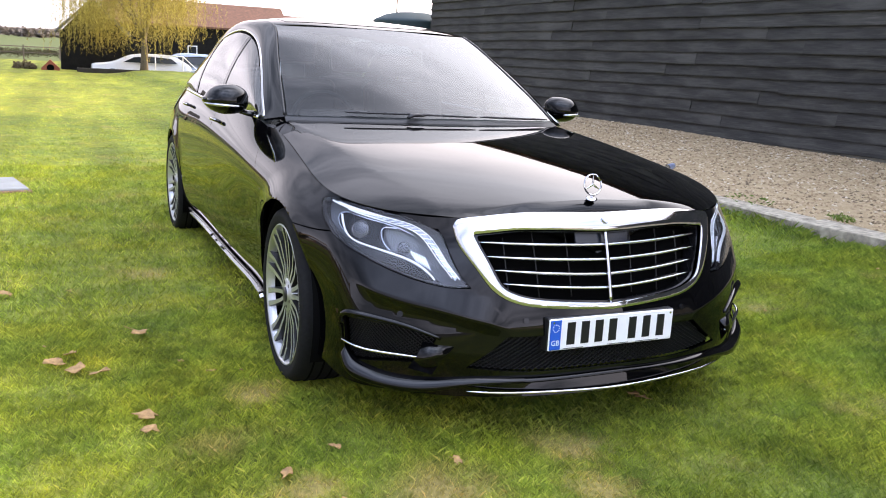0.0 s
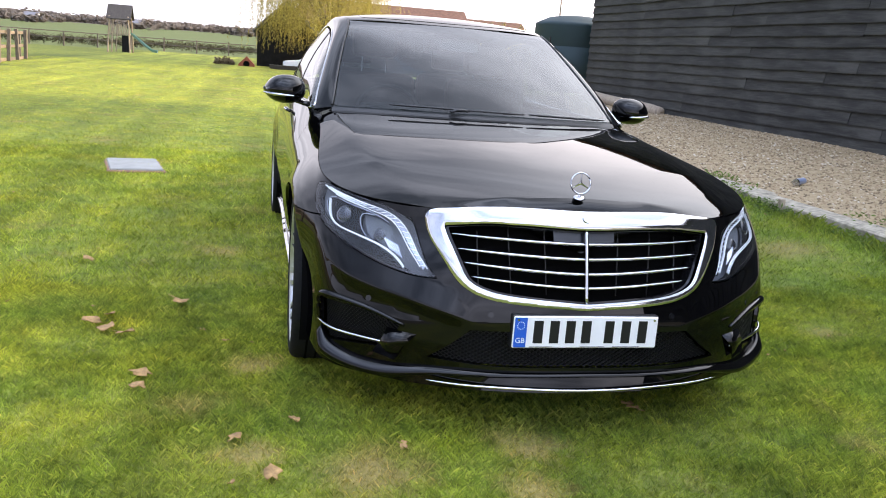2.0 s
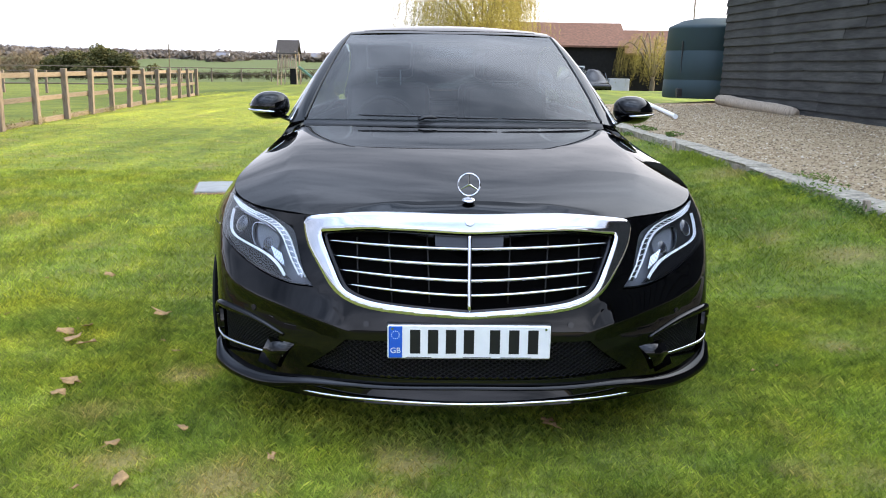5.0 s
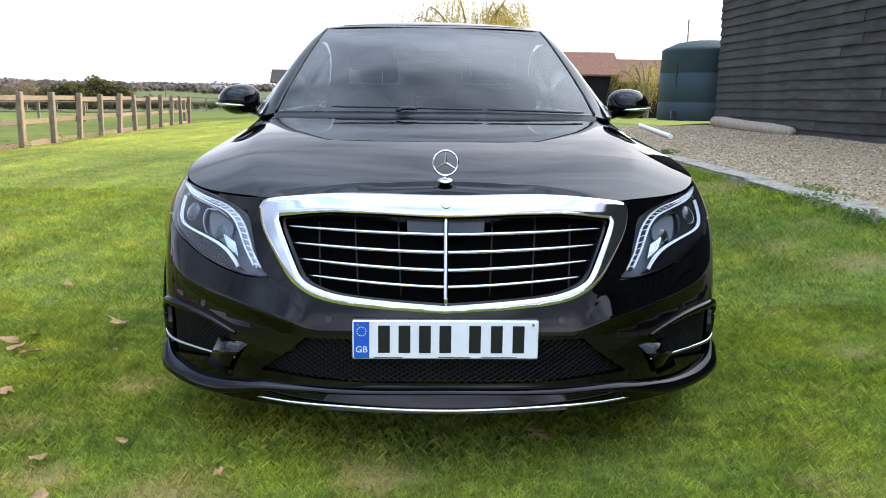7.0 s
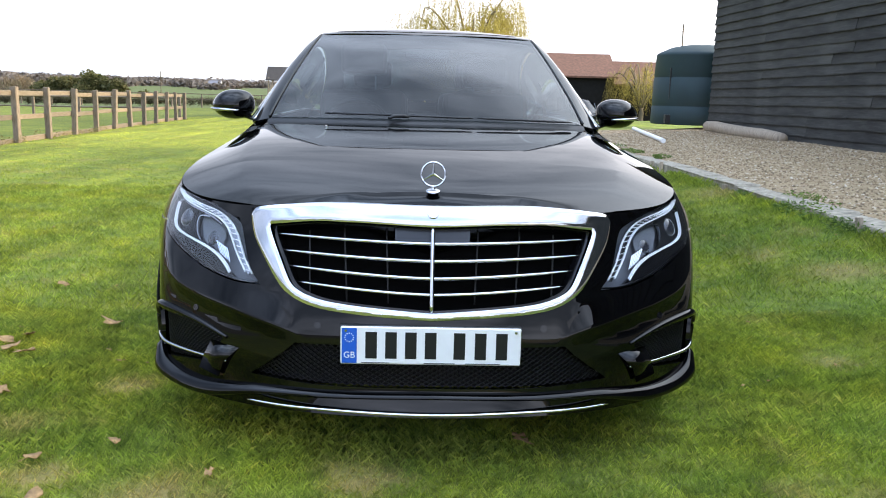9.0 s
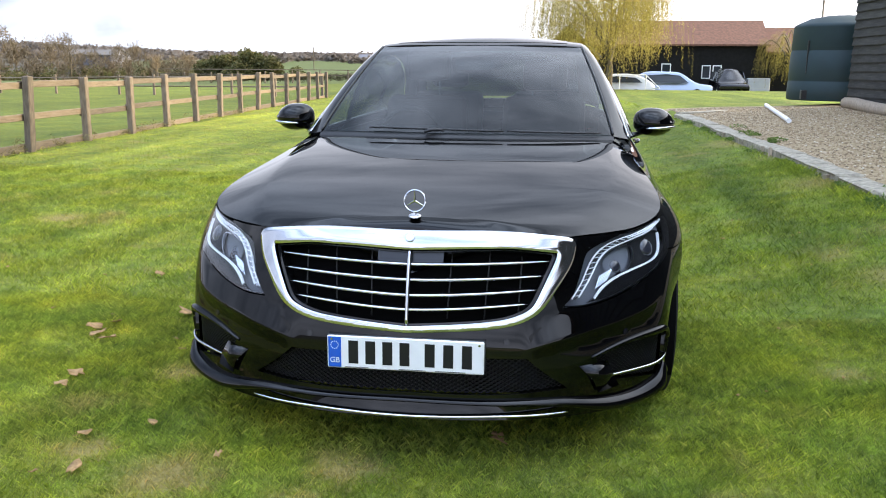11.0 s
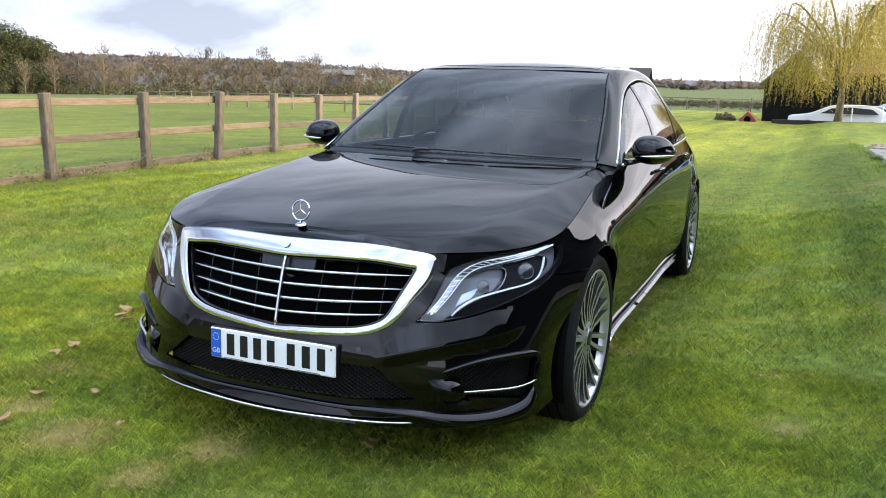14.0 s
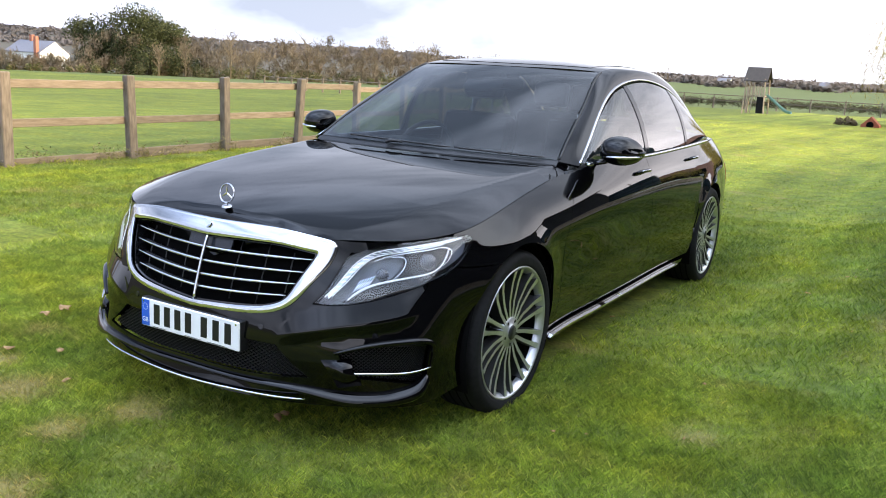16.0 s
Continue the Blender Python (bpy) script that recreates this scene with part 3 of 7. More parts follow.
MID_INTAKE_R = [(0, 0.86), (1.11, 0.86), (1.72, 0.88), (1.50, 1.30), (1.26, 1.80), (0, 1.88)]


def both(pts):
    """An outline across the middle: pts run along the x > 0 side; the other side is added."""
    return [(-a, b) for a, b in pts[::-1] if a > 1e-6] + list(pts)


def flipped(pts):
    return [(-a, b) for a, b in pts]


arch_low = arch(AX_F, 199, 121, ARCH_R, 12, 4.4)
seam = [(3.72, 3.74)]
lamp_low = [q for q in LAMP_OUT if q[1] < 3.72 and q[0] > 1.8 and q in LAMP_OUT[17:]]
lamp_in = [q for q in LAMP_OUT[:14]]
half = [(0, 0.12), (1.0, 0.12), (2.0, 0.06), (3.0, 0.0), (3.8, 0.0)] + arch_low + seam + \
    [(a, b - 0.03) for a, b in lamp_low if a < 3.70] + [(1.74, 2.80)] + [(a - 0.015, b) for a, b in lamp_in if b < 4.7] + [(2.26, 4.80)] + [(2.02, 4.92)] + \
    [(a + 0.004, b - 0.004) for a, b in GRILLE_OUT[::-1][:-1]]
bumper_outline = half + [(0, 2.32)] + [(-a, b) for a, b in half[::-1] if a > 0]


FOLD_U, FOLD_V = np.linspace(1.24, 3.66, 40), spline([(1.97,), (2.10,), (2.19,), (2.27,), (2.33,), (2.37,), (2.42,), (2.48,), (2.56,), (2.66,), (2.74,)])(np.linspace(0, 10, 40))[:, 0]


def bumper_skin(a, b):
    """The skin with a fold that runs from the wheel arch down towards the plate."""
    a, b = np.asarray(a, float), np.asarray(b, float)
    p = flared(a, b)
    u = np.abs(a)
    fold = np.interp(u, FOLD_U, FOLD_V)
    d = (b - fold) * SV
    h = 0.011 * np.where(d > 0, np.clip(1 - d / 0.085, 0, 1) ** 1.3, np.clip(1 + d / 0.045, 0, 1) ** 1.5) * sstep(1.15, 1.6, u) * sstep(3.5, 2.9, u)
    e = 1e-3
    n = np.cross(skin(a + e, b) - p, skin(a, b + e) - p)
    n /= np.maximum(np.linalg.norm(n, axis=1), 1e-12)[:, None]
    n *= np.sign((n * (p - [0, 1.2, 0.45])).sum(1))[:, None]
    return p + n * h[:, None]


panel("front_bumper", bumper_skin, bumper_outline, car, M_PAINT, holes=(SIDE_INTAKE, flipped(SIDE_INTAKE), both(MID_INTAKE_R)), folds=[[(s * a, b) for a, b in zip(FOLD_U, FOLD_V)] for s in (1, -1)] + [[(s * a, b + k) for a, b in zip(FOLD_U, FOLD_V)] for s in (1, -1) for k in (-0.06, 0.06)], step=0.013, mid=(0, None, 0.45))

for side in (1, -1):
    panel("front_filler", skin, [(side * a, b) for a, b in ((1.90, 4.62), (2.26, 4.58), (2.75, 4.84), (2.75, 4.99), (1.90, 4.99))], car, M_PAINT, step=0.012, lip=0, shift=-0.004)

# fender, doors, rear quarter
fend_arch = [(a, b + 0.03) for a, b in arch(AX_F, 121, 119, ARCH_R, 2, 4.5)] + arch(AX_F, 115, -14, ARCH_R, 22, 5.2)
front_edge = [(a + 0.015, b) for a, b in LAMP_OUT if 3.7 < a and b > 3.75]
door1 = [uv_at(1.34, z, 6, 1.0) for z in (0.262, 0.45, 0.66)] + [uv_at(1.42, 0.78, 6, 4), uv_at(1.54, 0.87, 6.2, 4.4), (6.52, 4.92)]
fender = fend_arch + [(a - 0.008, b) for a, b in door1] + [(6.30, 4.99), (5.9, 4.99), (5.2, 4.99), (4.6, 4.99), (4.05, 4.99), (3.80, 4.985)] + front_edge + [(3.74, 3.79)]
panel("fender", flared, fender, car, M_PAINT, mirror=True)
door2 = [uv_at(2.62, z, 8, 1.0) for z in (0.262, 0.45, 0.66, 0.86)] + [(8.16, 4.98)]
door3 = [uv_at(3.62, 0.262, 9.2, 1), uv_at(3.60, 0.42, 9.2, 2), uv_at(3.66, 0.60, 9.2, 3), uv_at(3.80, 0.75, 9.3, 4), uv_at(3.98, 0.88, 9.5, 4.5), (9.95, 4.98)]
panel("front_door", flared, door1 + [(6.9, 4.98), (7.5, 4.98)] + [(a - 0.006, b) for a, b in door2[::-1]], car, M_PAINT, mirror=True)
panel("rear_door", flared, door2 + [(9.0, 4.98)] + [(a - 0.006, b) for a, b in door3[::-1]], car, M_PAINT, mirror=True)
rear_arch = arch(AX_R, 178, 4, ARCH_R, 22, 10)
panel("rear_quarter", flared, door3[:2] + rear_arch + [(10.75, 0.4), (11.0, 0.05), (12, 0.05), (13, 0.05), (13, 4.98), (12, 4.98), (11, 4.98), (10.0, 4.98)] + door3[:1:-1], car, M_PAINT, mirror=True, step=0.03)
sill_line = [(5.62, 0.02), (6.5, 0.02), (8, 0.02), (9.28, 0.02), (9.27, 0.34), (8, 0.34), (6.5, 0.34), (5.64, 0.34)]
panel("side_sill", skin, sill_line, car, M_PAINT, mirror=True, shift=0.012, lip=0.03)
panel("sill_trim", skin, [(5.72, 0.03), (6.5, 0.03), (8, 0.05), (9.1, 0.07), (9.15, 0.17), (8, 0.20), (6.5, 0.23), (5.76, 0.20)], car, M_SATIN, mirror=True, shift=0.030, lip=0.016, step=0.016, label="bright satin sill strip")

# bonnet: a height field over the plan, crowned in the middle, folded along a crease to each side
SPINE = spline([(0.10, 0.770), (0.19, 0.803), (0.50, 0.862), (0.90, 0.915), (1.22, 0.946), (1.40, 0.960), (1.50, 0.968), (1.75, 0.987)])
_s = SPINE(np.linspace(0, 7, 300))
CREASE = spline([(0.05, 0.400), (0.20, 0.495), (0.32, 0.572), (0.55, 0.645), (0.85, 0.688), (1.20, 0.706), (1.50, 0.722), (1.80, 0.738)])
_k = CREASE(np.linspace(0, 7, 200))
_q = skin([3.95, 4.3, 4.65, 5.0, 5.35, 5.7, 6.1, 6.6, 7.1], [5.0] * 9)
EDGE = spline([(0.20, 0.538, 0.754), (0.27, 0.640, 0.755), (0.35, 0.731, 0.759), (0.45, 0.803, 0.770)] + [(q[1], q[0], q[2]) for q in _q])
E_SIDE = EDGE(np.linspace(0, 12, 400))[:, [1, 0, 2]]


def bonnet(x, y):
    x, y = np.asarray(x, float), np.asarray(y, float)
    zc = np.interp(y, _s[:, 0], _s[:, 1])
    ye = 0.20 + 0.02 * np.log1p(np.exp(np.clip((y - 0.20) / 0.02, -30, 60)))
    xe = np.interp(ye, E_SIDE[:, 1], E_SIDE[:, 0])
    ze = np.interp(ye, E_SIDE[:, 1], E_SIDE[:, 2]) + 0.010 * sstep(1.48, 1.72, y)
    xk = np.minimum(np.interp(y, _k[:, 0], _k[:, 1]), xe - 0.03)
    drop = np.interp(y, [0.1, 0.2, 0.35, 0.6, 1.0, 1.5, 1.7], [0.046, 0.044, 0.036, 0.026, 0.020, 0.016, 0.020])
    ax = np.abs(x)
    inner = zc - drop * (ax / xk) ** 2
    f = (ax - xk) / (xe - xk)
    outer = zc - drop - (zc - drop - ze) * (0.86 * f + 0.14 * f * np.abs(f))
    w = 0.0040
    d = (inner - outer) / w
    z = np.minimum(inner, outer) - w * np.log1p(np.exp(-np.abs(d))) * 0.7
    return np.stack([x, y, z], -1)


nose = skin(np.linspace(0, 1.92, 20), np.full(20, 4.985))
edge_pts = np.concatenate([nose, E_SIDE[(E_SIDE[:, 1] > 0.205) & (E_SIDE[:, 1] < 1.36)][::4]])
CORNER = soft([(0.812, 1.375), (0.811, 1.45), (0.790, 1.525), (0.752, 1.585), (0.705, 1.628)], 5)
REAR_EDGE = [(0.66, 1.618), (0.58, 1.588), (0.44, 1.548), (0.30, 1.520), (0.15, 1.504), (0.0, 1.50)]
b_half = [(p[0] - 0.001, p[1] + 0.002) for p in edge_pts] + CORNER[1:] + REAR_EDGE
b_half[0] = (0.0, b_half[0][1])
panel("bonnet", bonnet, b_half + [(-a, b) for a, b in b_half[-2:0:-1]], car, M_PAINT, step=0.02, scale=(1, 1), lip=0.02, mid=(0, 1.0, 0.2))
foot = [(a + 0.005, b + 0.003) for a, b in CORNER[2:]] + [(0.700, 1.655), (0.722, 1.70), (0.775, 1.735), (0.822, 1.745)] + [(float(np.interp(q, E_SIDE[:, 1], E_SIDE[:, 0])) - 0.001, q) for q in (1.70, 1.64, 1.58, 1.52, 1.46, 1.42)]
panel("pillar_foot", bonnet, foot, car, M_PAINT, mirror=True, scale=(1, 1), step=0.012, lip=0.012, mid=(0, 1.0, 0.2))


# glasshouse
def curve3(*pts):
    return spline(pts)


W_LINE = curve3((.738, 1.66, .974), (.704, 1.86, 1.095), (.643, 2.20, 1.275), (.586, 2.52, 1.418), (.590, 2.90, 1.452), (.590, 3.30, 1.452), (.578, 3.72, 1.415), (.600, 4.10, 1.285), (.632, 4.48, 1.095), (.645, 4.64, 1.02))
D_LINE = curve3((.822, 1.72, .956), (.781, 1.93, 1.073), (.716, 2.25, 1.241), (.671, 2.57, 1.343), (.656, 2.88, 1.386), (.653, 3.22, 1.388), (.670, 3.62, 1.330), (.702, 3.92, 1.215), (.752, 4.14, 1.080), (.768, 4.22, 1.00))


def pillar(a, b):
    p, q = W_LINE(a), D_LINE(a)
    b = np.asarray(b, float)[:, None]
    out = p * (1 - b) + q * b
    bulge = 4 * b * (1 - b) * 0.014 * sstep(-0.1, 1.2, a)[:, None]
    n = np.zeros_like(out)
    n[:, 0], n[:, 2] = 0.6, 0.8
    return out + n * bulge


panel("roof_pillar", pillar, [(0, 0), (3, 0), (6, 0), (9, 0), (9, 1), (6, 1), (3, 1), (0, 1)], car, M_PAINT, mirror=True, scale=(0.4, 0.12), step=0.03, mid=(0, None, 0.9))

panel("pillar_trim", pillar, [(0.1, -0.04), (3, -0.02), (6, -0.02), (8.6, -0.02), (8.6, 1.12), (6, 1.10), (3, 1.10), (0.1, 1.08)], car, M_DASH, mirror=True, scale=(0.4, 0.12), step=0.05, lip=0, shift=-0.016, mid=(0, None, 0.9))


def belt(y):
    u = np.interp(y, _b[:, 1], _bu)
    return skin(u, np.full(len(u), 5.0))


_bu = np.linspace(6.2, 11.4, 300)
_b = skin(_bu, np.full(300, 5.0))


def side_glass(a, b):
    """a: knots of the top outline; b: 0 at the waistline, 1 at the top outline."""
    q = D_LINE(a)
    p = belt(q[:, 1])
    p = p + [-0.012, 0, 0.0]
    b = np.asarray(b, float)[:, None]
    out = p * (1 - b) + q * b
    return out + np.array([1.0, 0, 0.3]) * (4 * b * (1 - b)) * 0.026


def top_y(y):
    t = np.linspace(0, 9, 400)
    return float(np.interp(y, D_LINE(t)[:, 1], t))


B1, B2, C1 = top_y(2.66), top_y(2.70), top_y(3.54)
for nm, a, b in (("front_door_glass", 0.15, B1), ("rear_door_glass", B2, C1 - 0.04), ("rear_quarter_glass", C1 + 0.04, 8.55)):
    n = 10
    tops = [(q, 0.955) for q in np.linspace(a, b, n)]
    lows = [(q, 0.03) for q in np.linspace(b, a, n)]
    for ob in panel(nm, side_glass, lows + tops, car, M_DOORGLASS if nm == "front_door_glass" else M_SIDEGLASS, mirror=True, scale=(0.35, 0.4), step=0.05, lip=0, mid=(0, None, 0.8), label="lightly tinted door glass" if nm == "front_door_glass" else "dark tinted door glass"):
        ob.visible_shadow = False
for nm, a, b in (("window_pillar", B1 - 0.02, B2 + 0.05), ("window_divider", C1 - 0.07, C1 + 0.06)):
    panel(nm, side_glass, [(a, 0.02), (b, 0.02), (b, 0.96), (a, 0.96)], car, M_GLOSSBLACK, mirror=True, scale=(0.35, 0.4), step=0.05, shift=0.003, mid=(0, None, 0.8))
for side in (1, -1):
    bm = bmesh.new()
    ts = np.linspace(0.12, 8.75, 70)
    tube(bm, [Vector((p[0] * side, p[1], p[2])) + Vector((-0.003 * side, 0.004, -0.002)) for p in D_LINE(ts)], 0.0085, 8)
    part("window_chrome", bm, M_CHROME, car, "chrome window surround")
    bm = bmesh.new()
    ys = np.linspace(1.82, 4.19, 40)
    tube(bm, [Vector(((p[0] - 0.002) * side, p[1], p[2] + 0.002)) for p in belt(ys)], 0.010, 6)
    part("waist_chrome", bm, M_CHROME, car, "chrome waist strip")


def screen(a, b):
    """The windscreen: a -1..1 across, b 0 (foot) .. 1 (top)."""
    a, b = np.asarray(a, float), np.asarray(b, float)
    e = W_LINE(b * 3.0)
    w = np.abs(a) ** 2.2
    foot = np.array([0, 1.505, 0.978]) * np.ones_like(e)
    top = np.array([0, 2.44, 1.428]) * np.ones_like(e)
    c = foot * (1 - b)[:, None] + top * b[:, None] + np.array([0, -0.16, 0.30]) * (0.26 * b * (1 - b))[:, None]
    out = c * (1 - w)[:, None] + e * w[:, None]
    out[:, 0] = a * e[:, 0]
    return out


ww = panel("windscreen", screen, [(-.985, 0.02), (0, 0.02), (.985, 0.02), (.985, .5), (.985, .995), (0, .995), (-.985, .995), (-.985, .5)], car, M_GLASS, scale=(0.7, 1.0), step=0.03, lip=0, mid=(0, 2.6, 0.6), label="clear windscreen with a light tint")
ww[0].visible_shadow = False
panel("screen_foot", screen, [(-.99, 0.0), (0, 0.0), (.99, 0.0), (.99, .026), (0, .026), (-.99, .026)], car, M_BLACK, scale=(0.7, 1.0), step=0.04, lip=0, shift=-0.004, mid=(0, 2.6, 0.6))
for side in (1, -1):
    bm = bmesh.new()
    tube(bm, [Vector((p[0] * side, p[1], p[2])) for p in W_LINE(np.linspace(0.10, 3.0, 24))], 0.006, 6)
    part("screen_seal", bm, M_BLACK, car)


def roof(a, b):
    """a -1..1 across, b 3 .. 6 along the roof's edge line."""
    a, b = np.asarray(a, float), np.asarray(b, float)
    e = W_LINE(b)
    w = np.abs(a) ** 2.3
    y = e[:, 1] - 0.085 * (1 - w) * sstep(2.95, 2.5, e[:, 1])
    zc = np.interp(y, _r[:, 0], _r[:, 1])
    return np.stack([a * e[:, 0], y, zc * (1 - w) + e[:, 2] * w], -1)


ROOF_SPINE = spline([(2.43, 1.4262), (2.62, 1.462), (2.90, 1.490), (3.30, 1.492), (3.75, 1.462), (3.95, 1.435)])
_r = ROOF_SPINE(np.linspace(0, 5, 100))
panel("roof", roof, [(-1, 2.99), (0, 2.99), (1, 2.99), (1, 4), (1, 5), (1, 6.1), (0, 6.1), (-1, 6.1), (-1, 5), (-1, 4)], car, M_PAINT, scale=(0.55, 0.4), step=0.03, lip=0.006, mid=(0, None, 0.9))
panel("glass_roof", roof, [(-.86, 3.22), (0, 3.20), (.86, 3.22), (.86, 4), (.86, 5.6), (0, 5.6), (-.86, 5.6), (-.86, 4)], car, M_GLOSSBLACK, scale=(0.55, 0.4), step=0.04, shift=0.002, lip=0.003, mid=(0, None, 0.9), label="dark panoramic glass roof")


def rear_screen(a, b):
    a, b = np.asarray(a, float), np.asarray(b, float)
    e = W_LINE(6.1 + b * 2.7)
    w = np.abs(a) ** 2.4
    c = np.array([0, 3.86, 1.452]) * (1 - b)[:, None] + np.array([0, 4.68, 1.06]) * b[:, None] + np.array([0, 0.3, 0.6]) * (0.2 * b * (1 - b))[:, None]
    out = c * (1 - w)[:, None] + e * w[:, None]
    out[:, 0] = a * e[:, 0]
    return out


rr = panel("rear_window", rear_screen, [(-.98, 0.02), (0, 0.02), (.98, 0.02), (.98, .98), (0, .98), (-.98, .98)], car, M_REARGLASS, scale=(0.6, 0.9), step=0.06, lip=0, mid=(0, 3.3, 0.6))
rr[0].visible_shadow = False


def boot(a, b):
    a, b = np.asarray(a, float), np.asarray(b, float)
    e = skin(10.0 + 0.0 * a + b * 2.5, np.full(len(a), 5.0))
    y = 4.38 + b * 0.62
    xe = np.interp(y, _t[:, 1], _t[:, 0])
    ze = np.interp(y, _t[:, 1], _t[:, 2])
    return np.stack([a * xe, y, ze + 0.07 * (1 - np.abs(a) ** 2.5) * sstep(1.0, 0.4, b)], -1)


_tu = np.linspace(10, 12.6, 120)
_t = skin(_tu, np.full(120, 5.0))
panel("boot_lid", boot, [(-.99, 0), (0, 0), (.99, 0), (.99, .5), (.99, 1), (0, 1), (-.99, 1), (-.99, .5)], car, M_PAINT, scale=(0.7, 0.66), step=0.04, mid=(0, 4.6, 0.5))

# dark floor and inner shell below, so that no daylight passes under the skin
bm = bmesh.new()
box(bm, -0.80, 0.80, 0.30, 5.0, 0.19, 0.24, 0.01)
part("underbody", bm, M_DARK, car, smooth=False)
bm = bmesh.new()
box(bm, -0.70, 0.70, 0.42, 1.42, 0.24, 0.74, 0.05)
part("engine_bay_block", bm, M_DARK, car, smooth=False)
bm = bmesh.new()
box(bm, -0.86, 0.86, 1.35, 1.40, 0.22, 0.86, 0.0)
part("bulkhead", bm, M_DARK, car, smooth=False)
for side in (1, -1):
    for ay in (AX_F, AX_R):
        bm = bmesh.new()
        rings = []
        for x in (0.60, 0.925):
            rings.append([bm.verts.new((side * x, ay + (ARCH_R + 0.006) * math.cos(t), HUB_Z + (ARCH_R + 0.006) * math.sin(t))) for t in np.linspace(radians(-25), radians(205), 30)])
        for k in range(29):
            bm.faces.new((rings[0][k], rings[0][k + 1], rings[1][k + 1], rings[1][k]))
        bm.faces.new(rings[0])
        part("wheel_liner", bm, M_DARK, car)

# ---- car details ----
def on_skin(u, v, out=0.0):
    """A place on the skin, moved outwards."""
    e = 1e-3
    p = skin([u], [v])[0]
    n = np.cross(skin([u + e], [v])[0] - p, skin([u], [v + e])[0] - p)
    n /= np.linalg.norm(n)
    c = p - np.array([0, np.clip(p[1], 1.0, 4.2), 0.5])
    return Vector(p + n * (out if n @ c > 0 else -out))


def mirror_x(v, side):
    return Vector((v.x * side, v.y, v.z))


def band(name, pts, w, mat, parent, shift, lip=0.004, side=1, label="", step=0.012, sub=6):
    """A strip of the skin of width w along a smooth path given in (u, v)."""
    c = np.array(soft(pts, sub)) * (SU, SV)
    t = np.gradient(c, axis=0)
    t /= np.linalg.norm(t, axis=1)[:, None]
    n = np.stack([-t[:, 1], t[:, 0]], 1)
    ws = np.interp(np.linspace(0, 1, len(c)), np.linspace(0, 1, len(w)), w) if isinstance(w, (list, tuple)) else np.full(len(c), w)
    a, b = (c + n * ws[:, None] / 2) / (SU, SV), (c - n * ws[:, None] / 2) / (SU, SV)
    out = [tuple(q) for q in a] + [tuple(q) for q in b[::-1]]
    if side < 0:
        out = flipped(out)
    return panel(name, skin, out, parent, mat, step=step, lip=lip, shift=shift, label=label, mid=(0, None, 0.5))[0]


# grille
grille = part("grille", box(bmesh.new(), -0.47, 0.47, 0.22, 0.23, 0.46, 0.74), M_DARK, car, "black grille with bright bars in a chrome surround", smooth=False)
g_out = [(0, 2.33)] + GRILLE_OUT[1:] + [(1.985, 4.80), (1.955, 4.90), (1.89, 4.950), (1.78, 4.97), (1.6, 4.972), (0.8, 4.94), (0, 4.93)]
g_out = g_out + [(-a, b) for a, b in g_out[-2:0:-1]]
g_in = [(0, 2.46)] + GRILLE_IN[1:] + [(1.68, 4.37), (1.62, 4.36), (0.8, 4.16), (0, 4.12)]
g_in = g_in + [(-a, b) for a, b in g_in[-2:0:-1]]
panel("chrome_surround", skin, g_out, grille, M_CHROME, holes=(g_in,), step=0.0075, lip=0.035, shift=0.004, mid=(0, None, 0.5), dome=(0.0042, 0.021))
panel("grille_back", skin, g_in, grille, M_DARK, step=0.03, lip=0, shift=-0.075, mid=(0, None, 0.5))
g_in2 = [(a * 0.968, 3.3 + (b - 3.3) * 0.95) for a, b in g_in]
panel("inner_rim", skin, g_in, grille, M_GLOSSBLACK, holes=(g_in2,), step=0.015, lip=0.05, shift=-0.012, mid=(0, None, 0.5))
for xe_, z0_, z1_, y0_, y1_ in ((0.470, .664, .676, .072, .144), (0.446, .615, .631, .056, .117), (0.423, .566, .588, .042, .096), (0.394, .520, .544, .030, .076)):
    xs = np.linspace(-xe_, xe_, 33)
    f = (np.abs(xs) / xe_)
    pts = [Vector((x, y0_ + (y1_ - y0_) * q ** 1.9 + 0.016, z0_ + (z1_ - z0_) * q ** 1.5)) for x, q in zip(xs, f)]
    rs = [0.0018 + 0.0056 * (1 - q ** 5) for q in f]
    part("slat", tube(bmesh.new(), pts, rs, 8, 0.8), M_CHROME, grille)
    bm = bmesh.new()
    tube(bm, [p + Vector((0, 0.030, -0.004)) for p in pts[1:-1]], 0.014, 6, 0.35)
    part("slat_blade", bm, M_GLOSSBLACK, grille)
part("centre_bar", tube(bmesh.new(), [on_skin(0, v, -0.006) for v in np.linspace(2.44, 4.14, 12)], 0.0072, 8), M_CHROME, grille)
for u in (-1.2, -0.8, -0.4, 0.4, 0.8, 1.2):
    bm = bmesh.new()
    tube(bm, [on_skin(u * (0.9 + 0.03 * v), v, -0.05) for v in np.linspace(2.62, 4.12, 8)], 0.0025, 6)
    part("upright_fin", bm, M_BLACK, grille)
panel("radar_cover", skin, [(-.325, 3.74), (.325, 3.74), (.33, 4.12), (-.33, 4.12)], grille, plain("smoked_radar_panel", (0.012, 0.014, 0.020), 0.22), step=0.02, shift=-0.026, lip=0.01, mid=(0, None, 0.5))
bm = bmesh.new()
c = on_skin(0, 4.56, 0.012)
nrm = (on_skin(0, 4.56, 0.02) - c).normalized()
cyl(bm, c - nrm * 0.006, c + nrm * 0.003, 0.0175, 0.016, 28)
badge = part("badge", bm, M_CHROME, car, "round chrome badge on the grille's top bar")
bm = bmesh.new()
